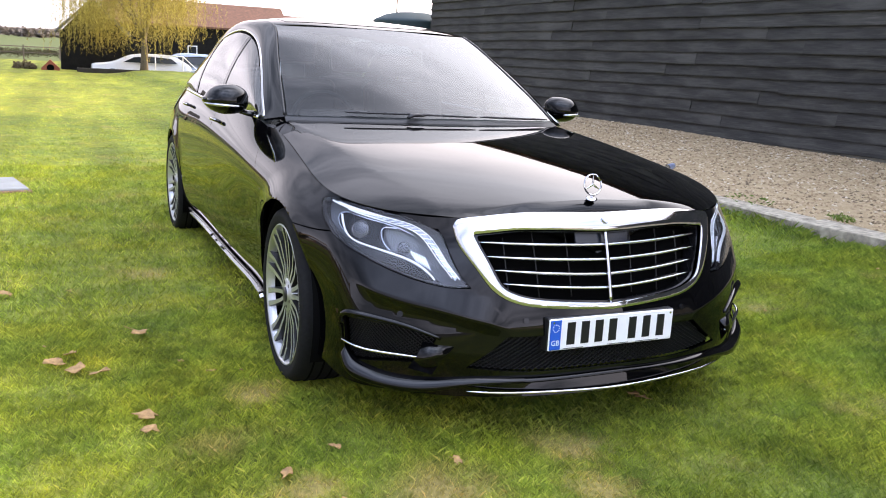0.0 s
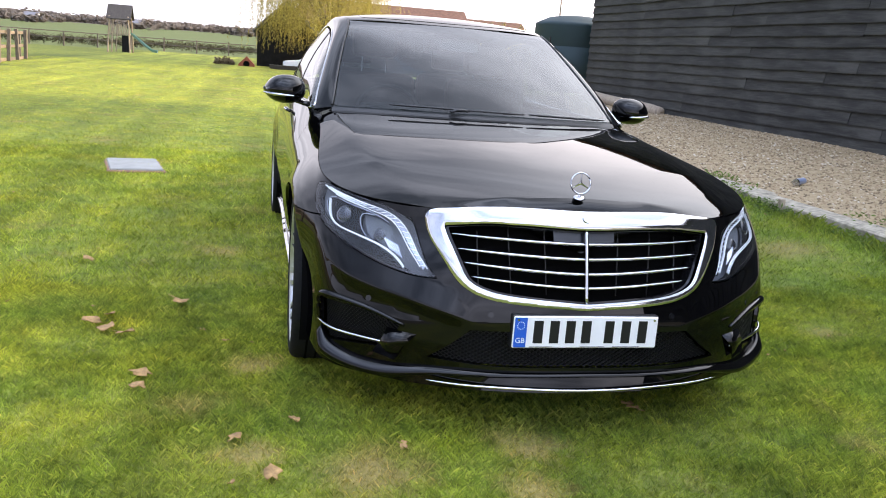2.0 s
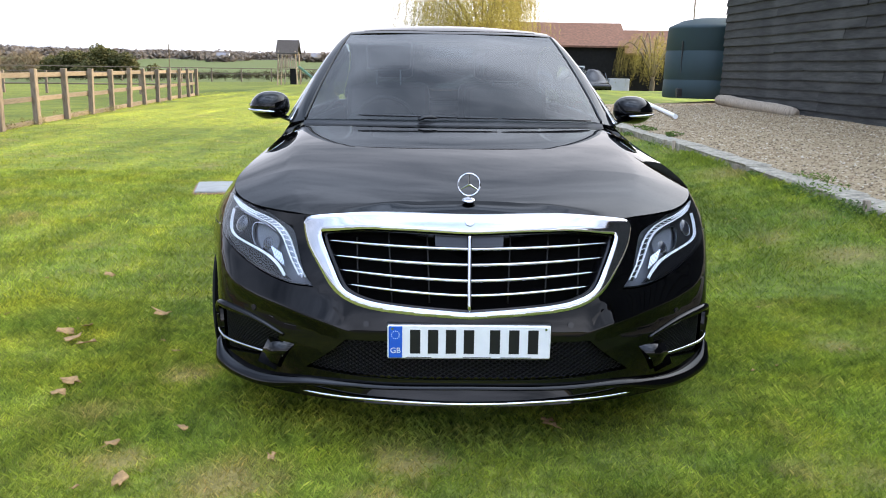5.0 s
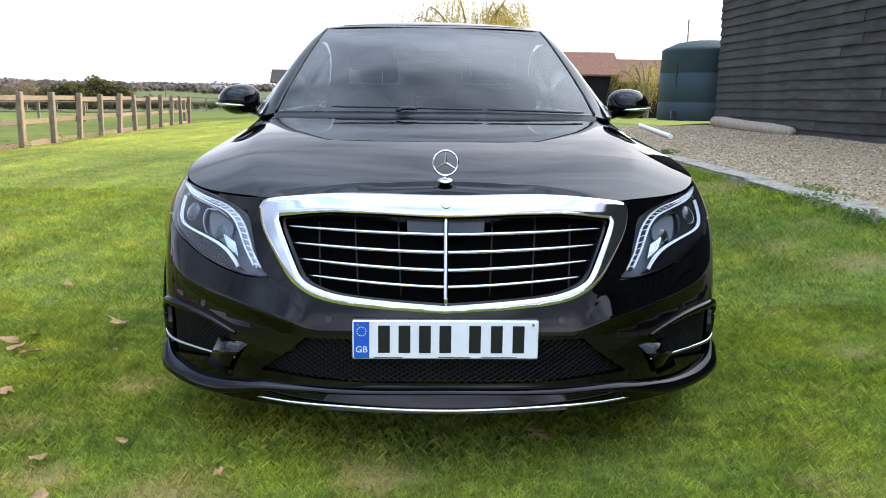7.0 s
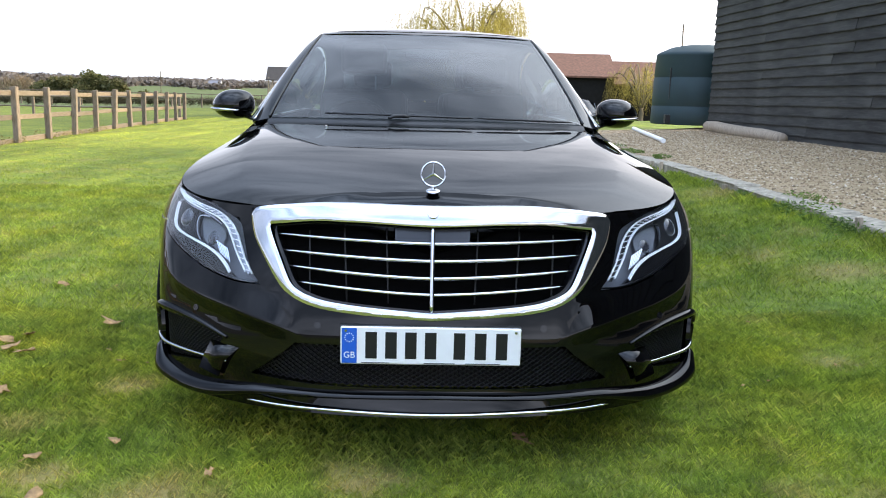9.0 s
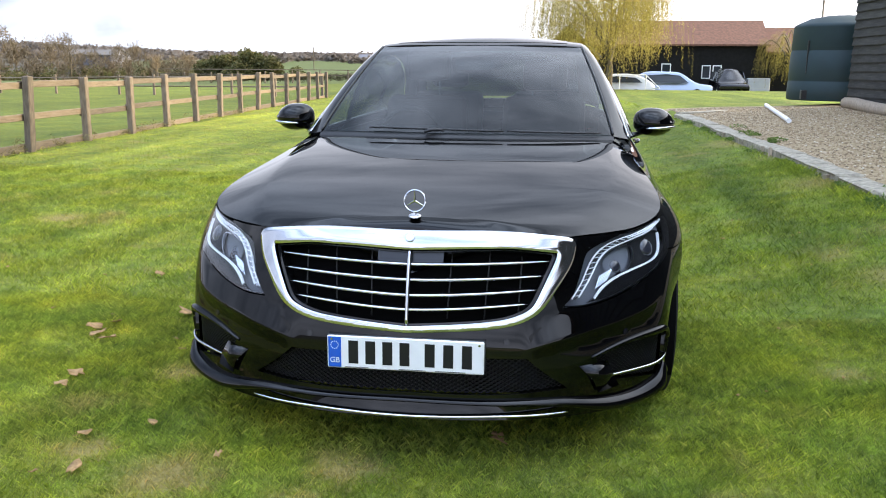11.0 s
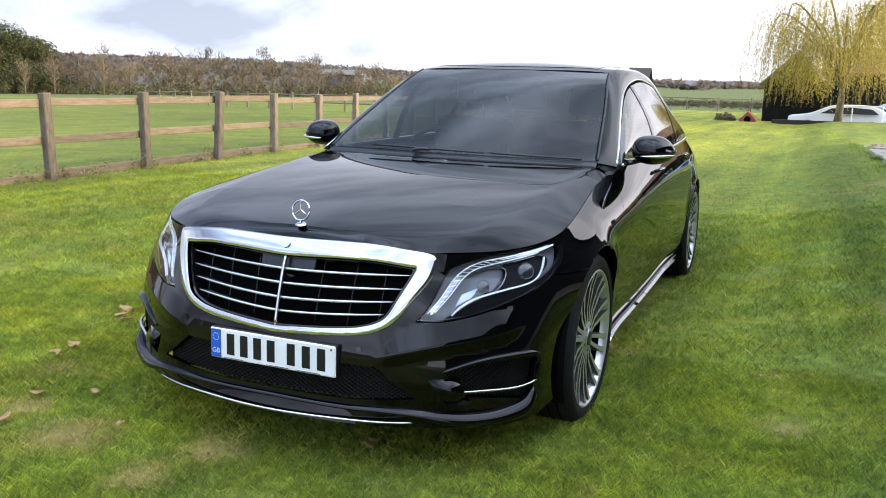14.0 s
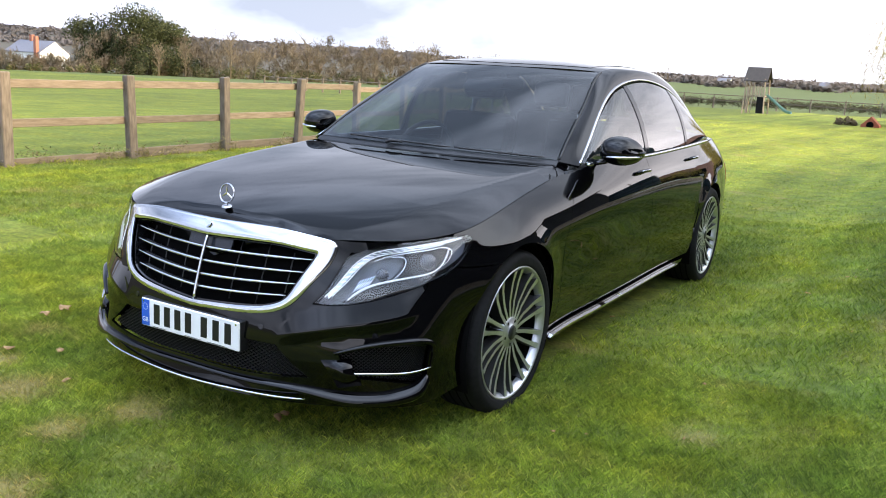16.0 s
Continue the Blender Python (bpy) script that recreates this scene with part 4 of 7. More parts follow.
cyl(bm, c + nrm * 0.002, c + nrm * 0.0042, 0.013, 0.013, 24)
part("badge_disc", bm, M_ALLOY, badge)

# ring ornament on the bonnet
bm = bmesh.new()
c = Vector((0, 0.192, 0.859))
ring = [c + Vector((0.036 * math.cos(t), 0.006 * math.sin(t), 0.036 * math.sin(t))) for t in np.linspace(0, 2 * math.pi, 41)]
tube(bm, ring, 0.0030, 6)
for k in range(3):
    t = math.pi / 2 + k * 2 * math.pi / 3
    cyl(bm, c, c + Vector((0.035 * math.cos(t), 0, 0.035 * math.sin(t))), 0.0042, 0.0012, 6)
cyl(bm, (0, 0.192, 0.806), (0, 0.192, 0.826), 0.0085, 0.004, 12)
r = bmesh.ops.create_uvsphere(bm, u_segments=16, v_segments=8, radius=1)
bmesh.ops.transform(bm, matrix=pose(0, 0.192, 0.808, 18) @ Matrix.Diagonal((0.022, 0.018, 0.007, 1)), verts=r["verts"])
part("bonnet_ornament", bm, M_CHROME, car, "upright chrome ring ornament on an oval foot")

# number plate, its writing left as bars
bm = bmesh.new()
box(bm, -0.26, 0.26, -0.004, 0.004, 0.324, 0.436, 0.004)
plate = part("number_plate", bm, M_PLATE, car, "white number plate with a blue band and dark bars", smooth=False)
bm = bmesh.new()
box(bm, -0.256, -0.213, -0.0055, -0.002, 0.328, 0.432, 0.001)
part("blue_band", bm, M_PLATEBLUE, plate, smooth=False)
for x in (-0.172, -0.115, -0.058, -0.001, 0.082, 0.143, 0.204):
    bm = bmesh.new()
    box(bm, x - 0.0165, x + 0.0165, -0.0052, -0.002, 0.342, 0.421, 0.0008)
    part("plate_bar", bm, M_INK, plate, smooth=False)
for k in range(12):
    t = k * math.pi / 6
    bm = bmesh.new()
    cyl(bm, (-0.2345 + 0.0125 * math.cos(t), -0.0050, 0.404 + 0.0125 * math.sin(t)), (-0.2345 + 0.0125 * math.cos(t), -0.0062, 0.404 + 0.0125 * math.sin(t)), 0.0019, n=5)
    part("band_dot", bm, M_WHITE, plate, smooth=False)
fc = bpy.data.curves.new("country_letters", "FONT")
fc.body, fc.size, fc.align_x, fc.extrude = "GB", 0.026, "CENTER", 0.0004
fc.materials.append(M_WHITE)
put_mesh("country_letters", fc, plate, m=pose(-0.2345, -0.0060, 0.344, 90, 0, 0))
for x0, x1 in ((-0.20, -0.12), (-0.02, 0.07), (0.10, 0.20)):
    bm = bmesh.new()
    box(bm, x0, x1, -0.0048, -0.002, 0.3285, 0.3305)
    part("maker_line", bm, M_ALLOYDARK, plate, smooth=False)
for x in (-0.252, 0.252):
    bm = bmesh.new()
    cyl(bm, (x * 0.97, -0.003, 0.424), (x * 0.97, -0.006, 0.424), 0.004, n=10)
    part("plate_screw", bm, M_CHROME, plate)
bm = bmesh.new()
box(bm, -0.262, 0.262, 0.002, 0.05, 0.322, 0.438, 0.003)
part("plate_holder", bm, M_BLACK, plate, smooth=False)


# air intakes: dark backs with a lattice in front
def lattice(outline, shift, pitch, width, parent, side):
    poly = np.array(outline, float) * (SU, SV)
    lo, hi = poly.min(0), poly.max(0)
    vs, fs = [], []
    for slope in (0.5, -0.5):
        for c0 in np.arange(lo[1] - (hi[0] - lo[0]), hi[1] + (hi[0] - lo[0]), pitch):
            xs = np.arange(lo[0], hi[0], 0.011)
            ys = c0 + slope * (xs - lo[0])
            ok = inside(poly, np.stack([xs, ys], 1))
            for i in range(len(xs) - 1):
                if ok[i] and ok[i + 1]:
                    k = len(vs)
                    for x, y in ((xs[i], ys[i] - width), (xs[i + 1], ys[i + 1] - width), (xs[i + 1], ys[i + 1] + width), (xs[i], ys[i] + width)):
                        vs.append((x / SU, y / SV))
                    fs.append((k, k + 1, k + 2, k + 3))
    ab = np.array(vs)
    p = skin(ab[:, 0], ab[:, 1])
    n = np.cross(skin(ab[:, 0] + 1e-3, ab[:, 1]) - p, skin(ab[:, 0], ab[:, 1] + 1e-3) - p)
    n /= np.linalg.norm(n, axis=1)[:, None]
    n *= np.sign((n * (p - [0, 1.2, 0.5])).sum(1))[:, None]
    front, back = p + n * shift, p + n * (shift - 0.010)
    m = len(p)
    allf = list(fs) + [(a, b, b + m, a + m) for f in fs for a, b in ((f[0], f[1]), (f[2], f[3]))]
    return put_mesh("intake_mesh", mesh_of("intake_mesh", np.concatenate([front, back]), allf, M_MESH), parent)


bumper_back = part("intake_frame", box(bmesh.new(), -0.55, 0.55, 0.13, 0.14, 0.22, 0.40), M_DARK, car, smooth=False)
for outline in (both(MID_INTAKE_R), SIDE_INTAKE, flipped(SIDE_INTAKE)):
    panel("intake_back", skin, outline, bumper_back, M_DARK, step=0.03, lip=0, shift=-0.055, mid=(0, None, 0.45))
    lattice(outline, -0.022, 0.0165, 0.0016, bumper_back, 1)


def facet(nm, rows_, side_, sharp=50):
    """A painted sheet through rows of places on the skin, each moved outwards."""
    bm_ = bmesh.new()
    grid_ = [[bm_.verts.new(on_skin(side_ * u_, v_, o_)) for u_, v_, o_ in row_] for row_ in rows_]
    for r0_, r1_ in zip(grid_, grid_[1:]):
        for k_ in range(len(r0_) - 1):
            bm_.faces.new((r0_[k_], r0_[k_ + 1], r1_[k_ + 1], r1_[k_]))
    bmesh.ops.recalc_face_normals(bm_, faces=bm_.faces[:])
    ob_ = part(nm, bm_, M_PAINT, car, sharp=sharp)
    so_ = ob_.modifiers.new("thickness", "SOLIDIFY")
    so_.thickness, so_.offset = 0.003, 0


for side in (1, -1):
    fl = (lambda q: q) if side == 1 else flipped
    # bright blade in the side intake, painted brow above, fin beside it
    pts = soft([(2.02, 1.06), (2.68, 1.08), (3.30, 1.11), (3.80, 1.17)], 6)
    part("intake_blade", tube(bmesh.new(), [on_skin(side * a, b, 0.006) for a, b in pts], [0.0042 + 0.003 * math.sin(math.pi * k / (len(pts) - 1)) for k in range(len(pts))], 8, 0.8), M_CHROME, car, "chrome blade across the side air intake")
    brow = soft([(3.83, 1.10), (3.84, 1.55), (3.72, 1.86), (3.40, 1.96), (2.90, 1.95), (2.45, 1.86), (2.06, 1.66)], 5)
    part("intake_brow", tube(bmesh.new(), [on_skin(side * p, q, 0.0) for p, q in brow], [0.005 + 0.011 * math.sin(math.pi * (k + 2) / (len(brow) + 3)) for k in range(len(brow))], 10, 0.8), M_PAINT, car)
    for cu, cv in ((2.60, 2.12), (1.03, 2.18)):
        bm = bmesh.new()
        p0, p1 = on_skin(side * cu, cv, -0.002), on_skin(side * cu, cv, 0.0025)
        cyl(bm, p0, p1, 0.0115, 0.0105, 20)
        part("parking_sensor", bm, M_GLOSSBLACK, car)
    wash = [(1.32, 2.08), (1.72, 2.02), (1.80, 2.16), (1.66, 2.42), (1.42, 2.46), (1.28, 2.28)]
    panel("washer_flap", skin, fl(wash), car, M_PAINT, step=0.012, lip=0.006, shift=0.0022, mid=(0, None, 0.45))
    # fin at the inner end of the intake: an upward ramp, then a hollow face down to the lip
    facet("intake_fin", [[(2.28, 1.52, 0.0), (1.88, 1.46, 0.001)], [(2.32, 1.14, 0.016), (2.02, 1.06, 0.018)], [(2.44, 0.74, 0.010), (2.12, 0.64, 0.012)]], side, 12)

# the lip: a rounded blade that sweeps along the lower edge and flicks up at both corners
top_l = soft([(3.74, 0.98), (3.50, 0.74), (3.12, 0.60), (2.80, 0.50), (2.46, 0.46), (2.10, 0.50), (1.68, 0.62), (1.17, 0.71), (0.60, 0.74), (0.0, 0.75)], 4)
bot_l = soft([(3.74, 0.62), (3.42, 0.32), (3.05, 0.18), (2.75, 0.13), (2.44, 0.12), (2.10, 0.20), (1.68, 0.40), (1.17, 0.52), (0.60, 0.58), (0.0, 0.60)], 4)
o1 = [0.020 + 0.014 * float(sstep(0.0, 0.14, q) * (1 - sstep(0.45, 0.70, q))) for q in np.linspace(0, 1, len(top_l))]
top_l, bot_l, o1 = top_l + [(-a, b) for a, b in top_l[-2::-1]], bot_l + [(-a, b) for a, b in bot_l[-2::-1]], o1 + o1[-2::-1]
facet("front_splitter", [[(a[0], a[1] + (b[1] - a[1]) * w, o * h) for a, b, o in zip(top_l, bot_l, o1)] for w, h in ((-0.10, -0.05), (0.12, 0.45), (0.34, 0.82), (0.55, 1.0), (0.74, 1.0), (0.90, 0.80), (1.0, 0.45))], 1)
low = soft([(-1.72, 0.30), (-1.28, 0.27), (-0.76, 0.25), (0, 0.20), (0.76, 0.25), (1.28, 0.27), (1.72, 0.30)], 7)
part("splitter_trim", tube(bmesh.new(), [on_skin(a, b, 0.026) for a, b in low], [0.0022 + 0.003 * math.sin(math.pi * k / (len(low) - 1)) ** 0.5 for k in range(len(low))], 8), M_CHROME, car, "thin chrome strip along the lower lip")

# headlamps
LAMP_LOW = [(2.10, 2.86), (2.24, 2.98), (2.40, 3.16), (2.60, 3.32), (2.90, 3.42), (3.23, 3.50), (3.50, 3.70), (3.72, 4.02), (3.90, 4.30), (4.03, 4.56), (3.86, 4.14), (3.57, 3.60), (3.15, 3.24), (2.75, 3.03), (2.41, 2.90)]
POD_OUT = soft([(2.80, 3.44), (2.88, 3.98), (2.92, 4.40), (3.30, 4.52), (3.66, 4.56), (3.60, 4.10), (3.42, 3.70), (3.10, 3.50)], 4)
POD_IN = soft([(2.46, 3.38), (2.42, 3.92), (2.58, 4.16), (2.84, 4.20), (2.82, 3.80), (2.72, 3.48)], 4)
for side in (1, -1):
    fl = (lambda q: q) if side == 1 else flipped
    lens = panel("headlamp", skin, fl(LAMP_OUT), car, M_LENS, step=0.018, lip=0.0, shift=0.001, mid=(0, None, 0.5), label="large clear headlamp with white light guides")[0]
    lens.visible_shadow = False
    panel("lamp_back", skin, fl(LAMP_OUT), lens, M_LAMPFLOOR, step=0.016, lip=0, shift=-0.042, mid=(0, None, 0.5))
    ctr = np.mean(LAMP_OUT, 0)
    ins = [tuple(ctr + (np.array(q) - ctr) * (0.988, 0.978)) for q in LAMP_OUT]
    panel("lamp_rim", skin, fl(LAMP_OUT), lens, M_GLOSSBLACK, holes=(fl(ins),), step=0.015, lip=0.02, shift=-0.004, mid=(0, None, 0.5))
    panel("lamp_lower_trim", skin, fl(LAMP_LOW), lens, M_GLOSSBLACK, step=0.012, lip=0.012, shift=-0.009, mid=(0, None, 0.5))
    band("light_guide", [(1.93, 3.02), (2.10, 3.48), (2.25, 4.00), (2.45, 4.38), (2.72, 4.56), (3.08, 4.64), (3.50, 4.76), (3.88, 4.80)], [0.024, 0.026, 0.026, 0.024, 0.018, 0.016, 0.014, 0.008], M_SILVERLAMP, lens, -0.012, 0.012, side, "silver eyebrow light guide", step=0.010)
    band("light_line", [(1.89, 3.00), (2.05, 3.42), (2.20, 4.02), (2.40, 4.44), (2.66, 4.64), (2.98, 4.70), (3.30, 4.78), (3.80, 4.84)], [0.006, 0.006, 0.006, 0.006, 0.006, 0.008, 0.010, 0.006], M_DRL, lens, -0.009, 0.006, side, "white light line", step=0.006)
    band("light_line", [(1.99, 3.02), (2.17, 3.50), (2.32, 4.02), (2.52, 4.36), (2.78, 4.46), (3.12, 4.56), (3.55, 4.70)], [0.005, 0.006, 0.006, 0.006, 0.006, 0.010, 0.008], M_DRL, lens, -0.008, 0.006, side, "white light line", step=0.006)
    band("lower_guide", [(2.20, 2.92), (2.31, 3.12), (2.48, 3.30), (2.74, 3.40), (3.13, 3.50), (3.40, 3.70), (3.52, 4.06), (3.62, 4.46)], [0.006, 0.010, 0.010, 0.008, 0.007, 0.007, 0.006, 0.004], M_DRL, lens, -0.007, 0.010, side, "white lower light bar", step=0.008)
    band("light_wedge", [(2.90, 4.60), (3.25, 4.68), (3.60, 4.77), (3.92, 4.80)], [0.003, 0.011, 0.015, 0.006], M_DRL, lens, -0.006, 0.006, side, "bright outer end of the light guide", step=0.006)
    for pod, (cu, cv), rad, floor_mat in ((POD_OUT, (3.26, 4.02), 0.037, M_LAMPSMOKE), (POD_IN, (2.60, 3.66), 0.027, M_LAMPFLOOR)):
        panel("pod_floor", skin, fl(pod), lens, floor_mat, step=0.012, lip=0, shift=-0.026, mid=(0, None, 0.5))
        c1 = on_skin(side * cu, cv, -0.032)
        m1 = Matrix.Translation(c1) @ (on_skin(side * cu, cv, 0.0) - c1).to_track_quat("Z", "Y").to_matrix().to_4x4()
        bm = bmesh.new()
        lathe(bm, [(rad * 1.06, -0.004), (rad * 1.04, 0.004), (rad * 0.99, 0.005), (rad * 0.97, 0.001)], 32, "z")
        bmesh.ops.transform(bm, matrix=m1, verts=bm.verts[:])
        part("projector_ring", bm, M_GLOSSBLACK, lens)
        bm = bmesh.new()
        r = bmesh.ops.create_uvsphere(bm, u_segments=24, v_segments=12, radius=rad * 0.98)
        bmesh.ops.transform(bm, matrix=m1 @ Matrix.Diagonal((1, 1, 0.5, 1)), verts=r["verts"])
        part("projector_lens", bm, M_PROJECTOR, lens)
    # silver hook between the two modules and round the outer one
    band("pod_frame", [(2.72, 4.30), (2.88, 4.22), (2.90, 3.94), (2.84, 3.64), (2.76, 3.48)], [0.009, 0.007, 0.006, 0.006, 0.004], M_SILVERLAMP, lens, -0.013, 0.010, side, step=0.008)
    band("pod_frame", [(3.50, 4.60), (3.66, 4.46), (3.62, 4.14), (3.50, 3.86)], [0.006, 0.008, 0.007, 0.004], M_SILVERLAMP, lens, -0.013, 0.010, side, step=0.008)
    band("module_brow", [(2.50, 4.20), (2.74, 4.36), (3.10, 4.46), (3.46, 4.58)], [0.004, 0.007, 0.007, 0.004], M_SILVERLAMP, lens, -0.016, 0.010, side, step=0.008)
    # fluted reflector in the inner corner
    for k in range(6):
        f = k / 5
        bm = bmesh.new()
        cyl(bm, on_skin(side * (2.26 + 0.16 * f), 3.16 + 0.14 * f, -0.022), on_skin(side * (2.34 + 0.17 * f), 3.52 + 0.10 * f, -0.020), 0.0022, 0.0045, 6)
        part("reflector_flute", bm, M_SILVERLAMP, lens)
    up = np.array(soft([(1.91, 3.06), (2.05, 3.46), (2.20, 4.02), (2.40, 4.42), (2.66, 4.60), (2.98, 4.67)], 3))
    dn = np.array(soft([(2.00, 3.06), (2.17, 3.50), (2.32, 4.02), (2.52, 4.36), (2.78, 4.46), (3.05, 4.53)], 3))
    for q0, q1 in zip(up, dn):
        bm = bmesh.new()
        cyl(bm, on_skin(side * q0[0], q0[1], -0.008), on_skin(side * q1[0], q1[1], -0.008), 0.0009, n=5)
        part("light_tick", bm, M_DRL, lens)


# wheels
def wheel(side, ay):
    w = empty("wheel")
    w.parent = car
    w.matrix_basis = pose(side * 0.825, ay, HUB_Z, 0, 0, (0 if side > 0 else 180) - (1 if ay < 2 else 0)) @ pose(0, 0, 0, 17 * (1 if ay < 2 else 3), 0, 0)
    w["label"] = "multi-spoke polished alloy wheel"
    tb = bmesh.new()
    prof = [(0.266, -0.105), (0.284, -0.116), (0.312, -0.122), (0.333, -0.114), (0.343, -0.094), (0.346, -0.06), (0.346, 0.06), (0.343, 0.094), (0.333, 0.112), (0.320, 0.119), (0.312, 0.1215), (0.306, 0.1195), (0.296, 0.1205), (0.286, 0.117), (0.273, 0.105)]
    lathe(tb, prof, 64)
    part("tyre", tb, M_RUBBER, w, "black low-profile tyre")
    for k, x in enumerate((-0.06, -0.02, 0.02, 0.06)):
        gb = bmesh.new()
        lathe(gb, [(0.3466, x - 0.004), (0.3472, x), (0.3466, x + 0.004)], 64)
        part("tread_groove", gb, M_DARK, w)
    rb_ = bmesh.new()
    lathe(rb_, [(0.253, -0.10), (0.257, 0.090), (0.264, 0.102), (0.272, 0.113), (0.277, 0.117), (0.281, 0.113), (0.276, 0.102)], 64)
    rim = part("rim", rb_, M_ALLOY, w)
    bb = bmesh.new()
    lathe(bb, [(0.249, -0.10), (0.251, 0.084)], 48)
    part("rim_barrel", bb, M_GLOSSBLACK, w)
    for k in range(10):
        for s in (-1, 1):
            # a thin machined blade on a deep dark flank, each pair closing towards the hub
            sp_ = bmesh.new()
            t0, t1 = 2 * math.pi * k / 10 + s * radians(9.5), 2 * math.pi * k / 10 + s * radians(6.2)
            rows = []
            for q, x, wd, dp in ((0.0, 0.093, 0.0080, 0.046), (0.35, 0.090, 0.0078, 0.044), (0.75, 0.099, 0.0086, 0.044), (1.0, 0.112, 0.0120, 0.046)):
                rr_, tt_ = 0.058 + 0.209 * q, t0 + (t1 - t0) * q ** 0.7
                p = Vector((x, rr_ * math.cos(tt_), rr_ * math.sin(tt_)))
                rd = Vector((0, p.y, p.z)).normalized()
                tg = Vector((0, -rd.z, rd.y))
                rows.append([sp_.verts.new(v) for v in (p - tg * wd, p + tg * wd, p + tg * wd * 1.25 - Vector((dp, 0, 0)), p - tg * wd * 1.25 - Vector((dp, 0, 0)))])
            for a, b in zip(rows, rows[1:]):
                for i in range(4):
                    sp_.faces.new((a[i], a[(i + 1) % 4], b[(i + 1) % 4], b[i])).material_index = 0 if i == 0 else 1
            sp_.faces.new(rows[0][::-1]).material_index = 1
            sp_.faces.new(rows[-1]).material_index = 1
            part("spoke", sp_, M_ALLOY, w, smooth=False).data.materials.append(M_ALLOYDARK)
    hb = bmesh.new()
    lathe(hb, [(0.072, 0.030), (0.070, 0.088), (0.060, 0.097), (0.036, 0.094), (0.034, 0.100), (0.0, 0.102)], 40)
    part("hub", hb, M_ALLOY, w)
    cb = bmesh.new()
    lathe(cb, [(0.031, 0.100), (0.029, 0.1045), (0.0, 0.1055)], 28)
    part("centre_cap", cb, M_ALLOYDARK, w, "dark wheel centre cap")
    for k in range(5):
        t = 2 * math.pi * (k + 0.5) / 5
        lb = bmesh.new()
        cyl(lb, (0.080, 0.052 * math.cos(t), 0.052 * math.sin(t)), (0.0975, 0.052 * math.cos(t), 0.052 * math.sin(t)), 0.0085, 0.0075, 6)
        part("wheel_bolt", lb, M_BLACK, w)
    db = bmesh.new()
    lathe(db, [(0.075, 0.0), (0.185, 0.0), (0.185, -0.03), (0.075, -0.03)], 40)
    part("brake_disc", db, M_DISC, w)
    kb = bmesh.new()
    box(kb, -0.06, 0.03, -0.205, -0.10, -0.085, 0.085, 0.02)
    part("brake_caliper", kb, M_ALLOYDARK, w)
    bk = bmesh.new()
    cyl(bk, (-0.10, 0, 0), (-0.09, 0, 0), 0.26, n=32)
    part("hub_back", bk, M_DARK, w)
    return w


for side in (1, -1):
    for ay in (AX_F, AX_R):
        wheel(side, ay)

